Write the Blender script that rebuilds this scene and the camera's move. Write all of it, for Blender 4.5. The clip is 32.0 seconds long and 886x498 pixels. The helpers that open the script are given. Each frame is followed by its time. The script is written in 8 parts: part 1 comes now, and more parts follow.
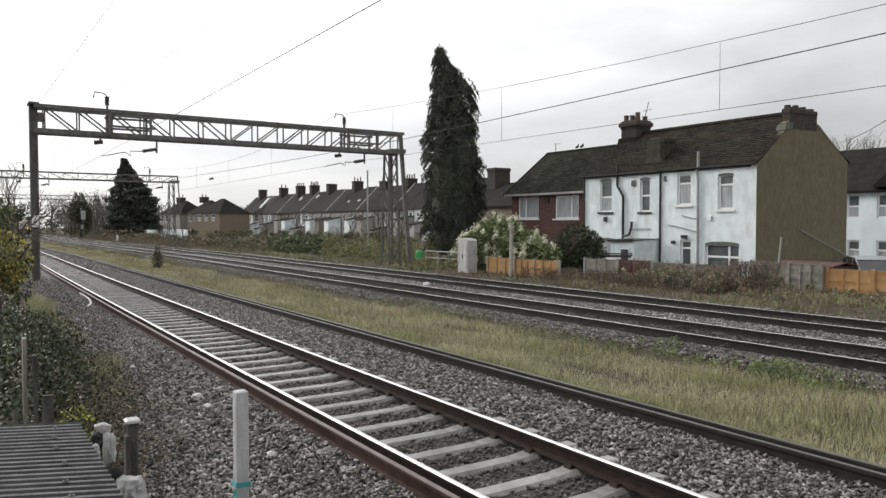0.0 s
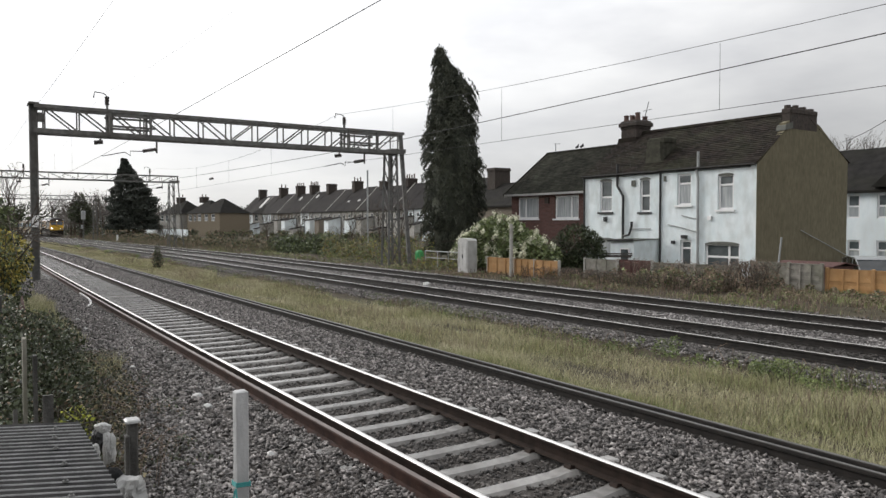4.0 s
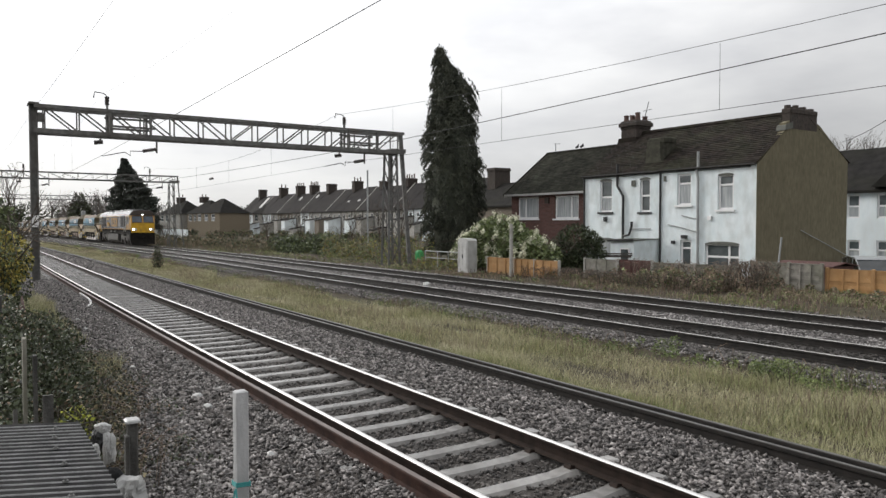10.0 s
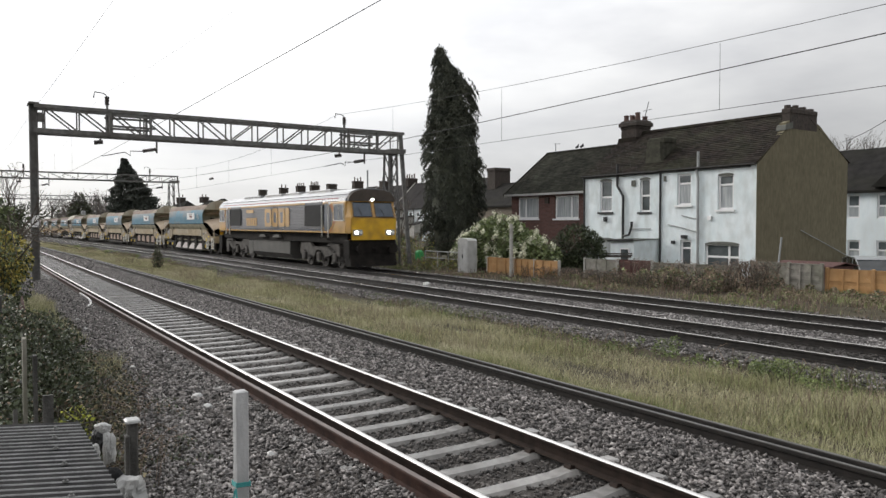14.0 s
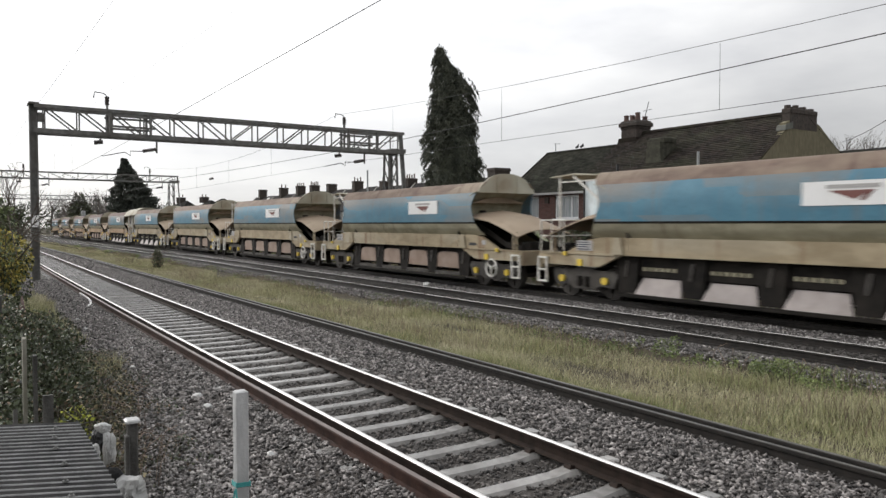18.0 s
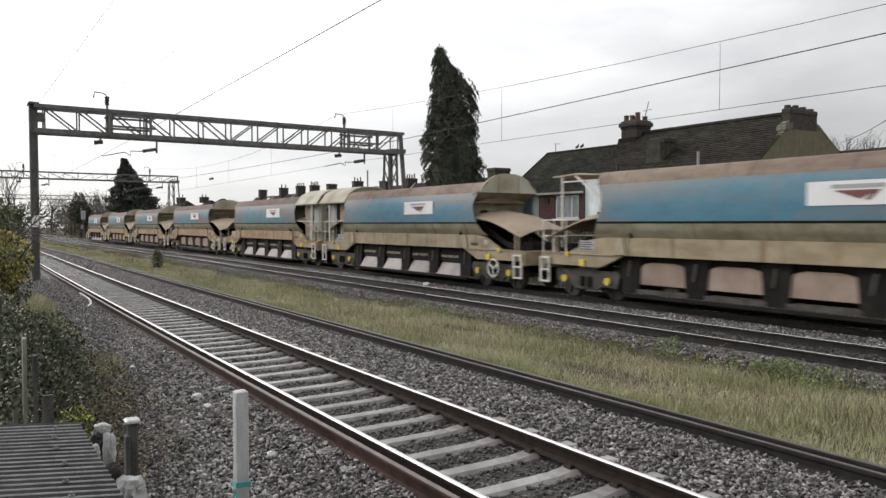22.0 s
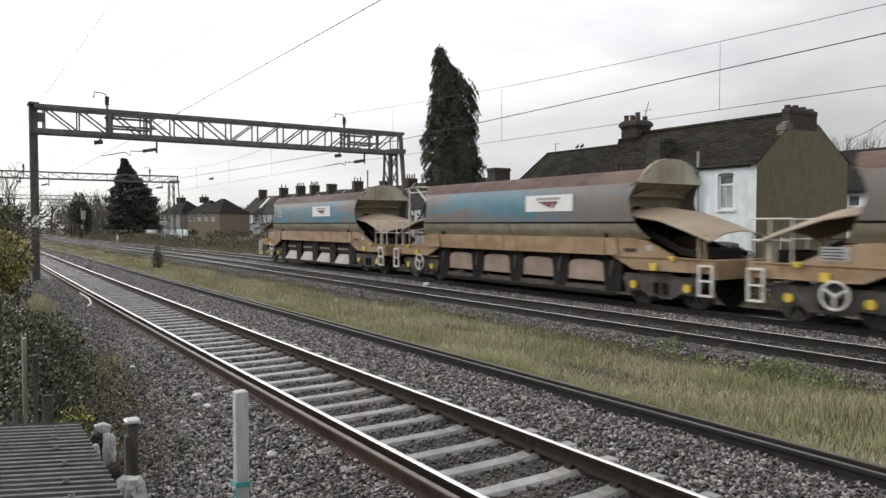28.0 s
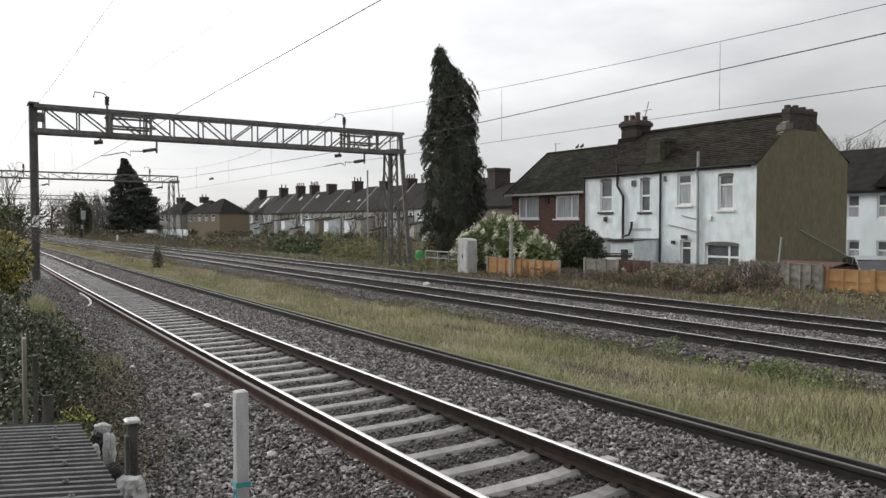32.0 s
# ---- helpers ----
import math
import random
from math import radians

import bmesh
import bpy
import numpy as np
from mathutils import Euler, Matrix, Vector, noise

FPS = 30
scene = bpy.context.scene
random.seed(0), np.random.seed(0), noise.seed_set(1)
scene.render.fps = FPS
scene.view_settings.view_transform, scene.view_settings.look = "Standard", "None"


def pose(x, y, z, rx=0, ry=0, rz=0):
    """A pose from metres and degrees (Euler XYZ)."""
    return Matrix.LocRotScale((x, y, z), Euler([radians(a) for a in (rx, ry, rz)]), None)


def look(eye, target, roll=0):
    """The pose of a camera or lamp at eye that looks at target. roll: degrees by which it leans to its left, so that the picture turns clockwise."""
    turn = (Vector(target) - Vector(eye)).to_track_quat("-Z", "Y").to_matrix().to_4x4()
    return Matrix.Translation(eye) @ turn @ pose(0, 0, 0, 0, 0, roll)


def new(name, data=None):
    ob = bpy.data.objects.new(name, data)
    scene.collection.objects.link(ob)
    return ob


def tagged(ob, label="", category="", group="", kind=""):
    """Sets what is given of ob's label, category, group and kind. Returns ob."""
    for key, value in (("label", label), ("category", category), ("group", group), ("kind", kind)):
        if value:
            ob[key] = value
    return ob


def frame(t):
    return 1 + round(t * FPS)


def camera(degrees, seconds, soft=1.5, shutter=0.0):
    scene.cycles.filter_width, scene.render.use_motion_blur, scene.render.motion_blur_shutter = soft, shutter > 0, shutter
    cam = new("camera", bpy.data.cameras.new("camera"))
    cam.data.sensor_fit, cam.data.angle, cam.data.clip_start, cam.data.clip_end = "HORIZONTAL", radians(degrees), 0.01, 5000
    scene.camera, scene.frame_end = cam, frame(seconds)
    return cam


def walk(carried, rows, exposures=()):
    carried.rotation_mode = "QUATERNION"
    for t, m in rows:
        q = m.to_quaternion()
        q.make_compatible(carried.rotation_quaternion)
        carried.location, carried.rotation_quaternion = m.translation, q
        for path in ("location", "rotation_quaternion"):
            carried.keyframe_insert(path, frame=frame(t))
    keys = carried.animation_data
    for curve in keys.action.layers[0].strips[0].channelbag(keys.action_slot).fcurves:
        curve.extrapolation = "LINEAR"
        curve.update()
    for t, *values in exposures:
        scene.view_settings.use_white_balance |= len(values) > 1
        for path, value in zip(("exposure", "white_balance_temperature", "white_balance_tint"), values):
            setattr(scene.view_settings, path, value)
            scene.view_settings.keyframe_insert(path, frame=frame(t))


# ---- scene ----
EYE = Vector((0.0, 0.0, 2.225))
cam = camera(62.186, 32.0, soft=1.45, shutter=0.36)
STAND = look(EYE, EYE + Vector((-0.83545556, 0.54851595, -0.03382678)) * 20)
walk(cam, [(0, STAND), (32, STAND)], [(0, -0.06), (2, -0.14), (14.3, -0.14), (15.7, -0.07), (30.2, -0.07), (30.9, -0.17), (32, -0.17)])

# ---- daylight: thin overcast, low sun behind cloud towards the far end of the line ----
SUN_ELEVATION, SUN_AZIMUTH = radians(24), radians(205)
world = bpy.data.worlds.new("overcast_sky")
scene.world = world
world.use_nodes = True
wt = world.node_tree
wt.nodes.clear()


def wnode(kind, **props):
    n = wt.nodes.new(kind)
    for k, v in props.items():
        if k in n.inputs:
            n.inputs[k].default_value = v
    return n


w_out = wnode("ShaderNodeOutputWorld")
w_bg = wnode("ShaderNodeBackground", Strength=1.0)
w_sky = wnode("ShaderNodeTexSky")
w_sky.sky_type = "NISHITA"
w_sky.sun_disc = False
w_sky.sun_elevation = SUN_ELEVATION
w_sky.sun_rotation = radians(90) - SUN_AZIMUTH
w_co = wnode("ShaderNodeTexCoord")
w_map = wnode("ShaderNodeMapping")
w_map.inputs["Scale"].default_value = (1.0, 1.0, 3.2)
w_noise = wnode("ShaderNodeTexNoise", Scale=2.1, Detail=6.0, Roughness=0.55)
w_ramp = wnode("ShaderNodeValToRGB")
w_ramp.color_ramp.elements[0].position = 0.36
w_ramp.color_ramp.elements[0].color = (0.75, 0.755, 0.775, 1)
w_ramp.color_ramp.elements[1].position = 0.60
w_ramp.color_ramp.elements[1].color = (1.0, 1.0, 1.0, 1)
# the veil is brighter round the hidden sun
w_sun = wnode("ShaderNodeVectorMath")
w_sun.operation = "DOT_PRODUCT"
w_sun.inputs[1].default_value = (math.cos(SUN_ELEVATION) * math.cos(SUN_AZIMUTH), math.cos(SUN_ELEVATION) * math.sin(SUN_AZIMUTH), math.sin(SUN_ELEVATION))
w_glow = wnode("ShaderNodeMapRange")
w_glow.inputs["From Min"].default_value = 0.15
w_glow.inputs["From Max"].default_value = 0.95
w_glow.inputs["To Min"].default_value = 0.98
w_glow.inputs["To Max"].default_value = 1.9
w_mul = wnode("ShaderNodeVectorMath")
w_mul.operation = "SCALE"
w_mix = wnode("ShaderNodeMix")
w_mix.data_type = "RGBA"
w_mix.inputs[0].default_value = 0.94
w_dim = wnode("ShaderNodeVectorMath")
w_dim.operation = "SCALE"
w_dim.inputs["Scale"].default_value = 0.10
L = wt.links.new
L(w_co.outputs["Generated"], w_map.inputs["Vector"])
L(w_map.outputs["Vector"], w_noise.inputs["Vector"])
L(w_noise.outputs["Fac"], w_ramp.inputs["Fac"])
L(w_co.outputs["Generated"], w_sun.inputs[0])
L(w_sun.outputs["Value"], w_glow.inputs["Value"])
L(w_ramp.outputs["Color"], w_mul.inputs[0])
# an overcast sky pales from the horizon up
w_sep = wnode("ShaderNodeSeparateXYZ")
w_rise = wnode("ShaderNodeMapRange")
w_rise.inputs["From Max"].default_value = 0.32
w_rise.inputs["To Min"].default_value = 0.53
w_rise.inputs["To Max"].default_value = 1.16
w_both = wnode("ShaderNodeMath")
w_both.operation = "MULTIPLY"
L(w_co.outputs["Generated"], w_sep.inputs[0])
L(w_sep.outputs["Z"], w_rise.inputs["Value"])
L(w_rise.outputs["Result"], w_both.inputs[0])
L(w_glow.outputs["Result"], w_both.inputs[1])
L(w_both.outputs[0], w_mul.inputs["Scale"])
L(w_sky.outputs["Color"], w_dim.inputs[0])
L(w_dim.outputs["Vector"], w_mix.inputs[6])
L(w_mul.outputs["Vector"], w_mix.inputs[7])
L(w_mix.outputs[2], w_bg.inputs["Color"])
L(w_bg.outputs["Background"], w_out.inputs["Surface"])

sun = new("sun", bpy.data.lights.new("sun", "SUN"))
sun.data.energy, sun.data.angle, sun.data.color = 1.5, radians(11), (1.0, 0.96, 0.9)
sun.matrix_world = look((0, 0, 60), Vector((0, 0, 60)) - Vector(w_sun.inputs[1].default_value))


# ---- materials ----
def mat(name, a, b, scale=4.0, rough=0.8, metal=0.0, bump=0.0, bscale=40.0, stain=None, sscale=0.7, samount=0.5, rnd=0.0, island=0.0, emit=0.0, streak=1.0, coat=0.0, spec=0.5):
    """Grain from a to b at one scale, stains at another, optional relief and piece-to-piece variation."""
    m = bpy.data.materials.new(name)
    m.use_nodes = True
    nt = m.node_tree
    bs = nt.nodes["Principled BSDF"]
    ln = nt.links.new
    co = nt.nodes.new("ShaderNodeTexCoord")
    mp = nt.nodes.new("ShaderNodeMapping")
    mp.inputs["Scale"].default_value = (1, 1, streak)
    ln(co.outputs["Object"], mp.inputs["Vector"])
    n1 = nt.nodes.new("ShaderNodeTexNoise")
    n1.inputs["Scale"].default_value, n1.inputs["Detail"].default_value = scale, 5
    ln(mp.outputs["Vector"], n1.inputs["Vector"])
    r1 = nt.nodes.new("ShaderNodeValToRGB")
    r1.color_ramp.elements[0].position, r1.color_ramp.elements[1].position = 0.3, 0.7
    r1.color_ramp.elements[0].color, r1.color_ramp.elements[1].color = (*a, 1), (*b, 1)
    ln(n1.outputs["Fac"], r1.inputs["Fac"])
    col = r1.outputs["Color"]
    if stain:
        n2 = nt.nodes.new("ShaderNodeTexNoise")
        n2.inputs["Scale"].default_value, n2.inputs["Detail"].default_value = sscale, 4
        ln(mp.outputs["Vector"], n2.inputs["Vector"])
        r2 = nt.nodes.new("ShaderNodeMapRange")
        r2.inputs["From Min"].default_value, r2.inputs["From Max"].default_value = 0.42, 0.72
        r2.inputs["To Max"].default_value = samount
        ln(n2.outputs["Fac"], r2.inputs["Value"])
        mx = nt.nodes.new("ShaderNodeMix")
        mx.data_type = "RGBA"
        ln(r2.outputs["Result"], mx.inputs[0])
        ln(col, mx.inputs[6])
        mx.inputs[7].default_value = (*stain, 1)
        col = mx.outputs[2]
    if rnd or island:
        src = nt.nodes.new("ShaderNodeObjectInfo").outputs["Random"] if rnd else nt.nodes.new("ShaderNodeNewGeometry").outputs["Random Per Island"]
        amt = rnd or island
        mr = nt.nodes.new("ShaderNodeMapRange")
        mr.inputs["To Min"].default_value, mr.inputs["To Max"].default_value = 1 - amt, 1 + amt
        ln(src, mr.inputs["Value"])
        hs = nt.nodes.new("ShaderNodeHueSaturation")
        ln(mr.outputs["Result"], hs.inputs["Value"])
        ln(col, hs.inputs["Color"])
        col = hs.outputs["Color"]
    ln(col, bs.inputs["Base Color"])
    bs.inputs["Roughness"].default_value, bs.inputs["Metallic"].default_value = rough, metal
    bs.inputs["Specular IOR Level"].default_value = spec
    if coat:
        bs.inputs["Coat Weight"].default_value = coat
    if bump:
        nb = nt.nodes.new("ShaderNodeTexNoise")
        nb.inputs["Scale"].default_value, nb.inputs["Detail"].default_value = bscale, 4
        ln(co.outputs["Object"], nb.inputs["Vector"])
        bp = nt.nodes.new("ShaderNodeBump")
        bp.inputs["Strength"].default_value, bp.inputs["Distance"].default_value = bump, 0.02
        ln(nb.outputs["Fac"], bp.inputs["Height"])
        ln(bp.outputs["Normal"], bs.inputs["Normal"])
    if emit:
        bs.inputs["Emission Color"].default_value, bs.inputs["Emission Strength"].default_value = (1, 0.95, 0.85, 1), emit
    return m


M_STONE = mat("ballast_stone", (0.062, 0.056, 0.053), (0.285, 0.264, 0.254), 9, 0.62, bump=0.5, bscale=60, island=0.95)
M_STONEMID = mat("track_stained_stone", (0.026, 0.023, 0.021), (0.115, 0.103, 0.096), 9, 0.62, bump=0.5, bscale=60, island=0.9)
M_STONEPALE = mat("dusty_ballast_stone", (0.11, 0.103, 0.10), (0.34, 0.32, 0.31), 9, 0.62, bump=0.5, bscale=60, island=0.85)
M_STONEDARK = mat("oily_ballast_stone", (0.022, 0.020, 0.018), (0.075, 0.068, 0.062), 9, 0.8, bump=0.4, bscale=60, island=0.6)
# near-black base puts the shade of the gaps between stones into the bed
M_BED_GAPSHADE = mat("ballast_bed", (0.010, 0.009, 0.008), (0.05, 0.045, 0.041), 22, 0.95, bump=1.0, bscale=26, stain=(0.09, 0.075, 0.065), sscale=0.5)
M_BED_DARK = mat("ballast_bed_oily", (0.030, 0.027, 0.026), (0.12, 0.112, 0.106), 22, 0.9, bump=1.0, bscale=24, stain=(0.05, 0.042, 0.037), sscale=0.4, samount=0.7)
M_SOIL = mat("soil", (0.038, 0.031, 0.023), (0.095, 0.080, 0.054), 3, 0.95, bump=0.8, bscale=12, stain=(0.055, 0.062, 0.026), sscale=0.2, spec=0.2)
M_SLEEPER = mat("sleeper_concrete", (0.16, 0.154, 0.146), (0.27, 0.26, 0.246), 8, 0.27, bump=0.06, bscale=60, stain=(0.10, 0.09, 0.082), sscale=3.5, samount=0.8, rnd=0.22, spec=0.7)
M_TIMBER = mat("sleeper_timber", (0.022, 0.019, 0.016), (0.065, 0.055, 0.046), 6, 0.85, bump=0.4, bscale=30, rnd=0.2)
M_RAILTOP = mat("polished_rail_head", (0.70, 0.69, 0.67), (0.84, 0.825, 0.80), 3, 0.30, metal=1.0)
M_RAILDULL = mat("dull_rail_head", (0.36, 0.35, 0.335), (0.50, 0.485, 0.465), 3, 0.26, metal=0.95)
M_RUSTRED = mat("spare_rail_rust", (0.022, 0.010, 0.0075), (0.055, 0.027, 0.020), 7, 0.7, bump=0.2, bscale=50, spec=0.25)
M_SPARETOP = mat("spare_rail_top", (0.085, 0.062, 0.053), (0.17, 0.13, 0.112), 6, 0.42, stain=(0.07, 0.04, 0.03), sscale=3)
M_SPAREDARK = mat("dark_spare_rail_top", (0.035, 0.033, 0.028), (0.075, 0.07, 0.06), 6, 0.36)
M_RUST = mat("rail_rust", (0.013, 0.009, 0.007), (0.034, 0.022, 0.017), 7, 0.75, bump=0.2, bscale=50, spec=0.2)
M_RUSTDARK = mat("rail_grime", (0.009, 0.008, 0.0075), (0.026, 0.022, 0.019), 7, 0.7, bump=0.2, bscale=50, spec=0.3)
M_STEEL = mat("galvanised_steel", (0.085, 0.085, 0.083), (0.18, 0.18, 0.174), 5, 0.6, metal=0.2, bump=0.1, stain=(0.085, 0.065, 0.05), sscale=1.2)
M_WIRE = mat("wire", (0.03, 0.03, 0.03), (0.05, 0.05, 0.05), 5, 0.5, metal=0.4)
M_INSUL = mat("insulator_brown", (0.025, 0.017, 0.014), (0.04, 0.028, 0.024), 5, 0.35)
M_GRASS = mat("dry_grass", (0.30, 0.295, 0.15), (0.56, 0.50, 0.365), 0.55, 0.85, island=0.35, stain=(0.25, 0.27, 0.11), sscale=0.28, samount=0.6)
M_STALK = mat("dead_brown_stalks", (0.12, 0.085, 0.068), (0.27, 0.205, 0.16), 0.8, 0.85, island=0.4)
M_GRASSGREEN = mat("green_grass", (0.10, 0.14, 0.042), (0.24, 0.28, 0.10), 0.8, 0.75, island=0.35)
M_RENDER = mat("white_render", (0.70, 0.765, 0.79), (0.80, 0.855, 0.875), 3, 0.8, bump=0.15, bscale=40, stain=(0.42, 0.44, 0.43), sscale=1.5, samount=0.5, streak=0.5)
M_RENDERAGED = mat("stained_white_render", (0.66, 0.735, 0.755), (0.79, 0.845, 0.865), 2.2, 0.8, bump=0.2, bscale=30, stain=(0.40, 0.42, 0.40), sscale=2.6, samount=0.45, streak=0.55)
M_STUMP = mat("mossy_cement", (0.034, 0.034, 0.026), (0.072, 0.070, 0.054), 5, 0.95, bump=0.4, bscale=20, spec=0.2)
M_GABLE = mat("mossy_roughcast", (0.140, 0.125, 0.083), (0.20, 0.178, 0.124), 8.0, 0.95, bump=0.7, bscale=24, stain=(0.112, 0.104, 0.066), sscale=3.2, samount=0.45, streak=0.4, spec=0.2)
M_TILE = mat("roof_tile", (0.013, 0.0105, 0.0095), (0.033, 0.026, 0.022), 3, 0.95, bump=0.3, bscale=25, stain=(0.032, 0.034, 0.021), sscale=0.7, samount=0.7, island=0.4, spec=0.12)
M_SLATE = mat("slate_roof", (0.013, 0.0125, 0.012), (0.028, 0.026, 0.025), 2, 0.95, bump=0.4, bscale=6, stain=(0.026, 0.026, 0.018), sscale=0.6, spec=0.15)
M_HIPTILE = mat("mossy_grey_tile", (0.012, 0.012, 0.0095), (0.033, 0.032, 0.025), 4, 0.95, bump=0.4, bscale=18, stain=(0.055, 0.058, 0.042), sscale=1.1, samount=0.5, island=0.3, spec=0.12)
M_FARSLATE = mat("distant_slate", (0.017, 0.0155, 0.0155), (0.032, 0.029, 0.0285), 0.8, 0.9, stain=(0.045, 0.041, 0.038), sscale=0.25, samount=0.6, spec=0.15)
M_OCHREBRICK = mat("ochre_brick", (0.17, 0.140, 0.100), (0.25, 0.21, 0.155), 5, 0.95, bump=0.3, bscale=20)
M_DULLBRICK = mat("chimney_brick", (0.033, 0.027, 0.024), (0.072, 0.056, 0.048), 9, 0.95, bump=0.5, bscale=18, stain=(0.04, 0.038, 0.03), sscale=1.5)
M_YELLOWBRICK = mat("stock_brick", (0.14, 0.118, 0.095), (0.21, 0.18, 0.145), 5, 0.95, bump=0.3, bscale=20)
M_POT = mat("clay_pot", (0.07, 0.042, 0.036), (0.12, 0.072, 0.06), 6, 0.9)
M_UPVC = mat("white_window_frame", (0.72, 0.72, 0.72), (0.80, 0.80, 0.80), 3, 0.4)
M_PANE = mat("window_pane", (0.05, 0.06, 0.062), (0.12, 0.135, 0.14), 1.5, 0.06)
M_CURTAIN = mat("net_curtain", (0.22, 0.24, 0.25), (0.46, 0.48, 0.485), 9, 0.2, streak=0.08)
M_BLACK = mat("black_plastic", (0.012, 0.012, 0.013), (0.028, 0.028, 0.03), 5, 0.45)
M_GREYPIPE = mat("grey_pipe", (0.26, 0.27, 0.27), (0.36, 0.37, 0.37), 3, 0.6)
M_LEAD = mat("lead_flashing", (0.06, 0.062, 0.055), (0.12, 0.123, 0.105), 3, 0.7)
M_FENCEORANGE = mat("orange_stained_larch", (0.34, 0.18, 0.068), (0.47, 0.275, 0.12), 6, 0.8, bump=0.3, bscale=40, stain=(0.24, 0.15, 0.075), sscale=1.5, rnd=0.12, streak=0.6)
M_FENCEGREY = mat("weathered_fence_wood", (0.16, 0.15, 0.13), (0.28, 0.265, 0.235), 6, 0.9, bump=0.3, bscale=40, stain=(0.10, 0.11, 0.06), sscale=1.2, rnd=0.15)
M_FENCERED = mat("red_brown_fence", (0.065, 0.030, 0.026), (0.11, 0.05, 0.043), 6, 0.85, bump=0.3, rnd=0.15)
M_CONC = mat("grey_concrete", (0.30, 0.29, 0.27), (0.43, 0.42, 0.39), 7, 0.9, bump=0.3, bscale=60, stain=(0.22, 0.21, 0.17), sscale=2)
M_CABINET = mat("cabinet_grey_paint", (0.42, 0.42, 0.41), (0.52, 0.52, 0.51), 4, 0.6, stain=(0.28, 0.27, 0.25), sscale=3, samount=0.5)
# needle colour lightened and greyed to carry the distance haze
M_HAZELEAF = mat("hazed_needles", (0.036, 0.043, 0.036), (0.078, 0.086, 0.070), 1.2, 0.85, island=0.35)
M_DARKLEAF = mat("conifer_needles", (0.028, 0.033, 0.024), (0.082, 0.088, 0.060), 1.2, 0.8, island=0.5)
M_LEAF = mat("shrub_leaf", (0.09, 0.12, 0.045), (0.20, 0.24, 0.10), 1.5, 0.62, island=0.5)
M_IVY = mat("ivy_leaf", (0.022, 0.028, 0.016), (0.085, 0.098, 0.056), 2.5, 0.42, island=0.75, spec=0.4)
M_PALELEAF = mat("withered_leaf", (0.17, 0.14, 0.075), (0.34, 0.29, 0.18), 2, 0.7, island=0.45)
M_DARKSHRUB = mat("dark_shrub_leaf", (0.022, 0.031, 0.015), (0.078, 0.096, 0.045), 1.5, 0.5, island=0.6, spec=0.35)
M_YELLOWLEAF = mat("autumn_leaf", (0.22, 0.18, 0.032), (0.43, 0.36, 0.08), 1.5, 0.7, island=0.45)
M_BANK = mat("dull_bank_grass", (0.085, 0.085, 0.044), (0.18, 0.17, 0.095), 0.4, 0.85, island=0.35)
M_LIMELEAF = mat("lime_leaf", (0.20, 0.23, 0.02), (0.36, 0.38, 0.05), 3, 0.6, island=0.35)
M_BROWNLEAF = mat("dead_leaf", (0.13, 0.094, 0.070), (0.30, 0.228, 0.16), 2, 0.8, island=0.5)
M_FLOWER = mat("cream_flower", (0.62, 0.62, 0.47), (0.80, 0.79, 0.64), 3, 0.8, island=0.25)
M_TWIGHAZE = mat("bare_twig_mass", (0.10, 0.088, 0.080), (0.19, 0.17, 0.155), 2, 0.9, island=0.3)
M_TWIG = mat("twig_bark", (0.045, 0.036, 0.028), (0.10, 0.08, 0.062), 8, 0.9)
M_TRUNK = mat("trunk_bark", (0.04, 0.03, 0.022), (0.085, 0.065, 0.05), 5, 0.95, bump=0.6, bscale=20)


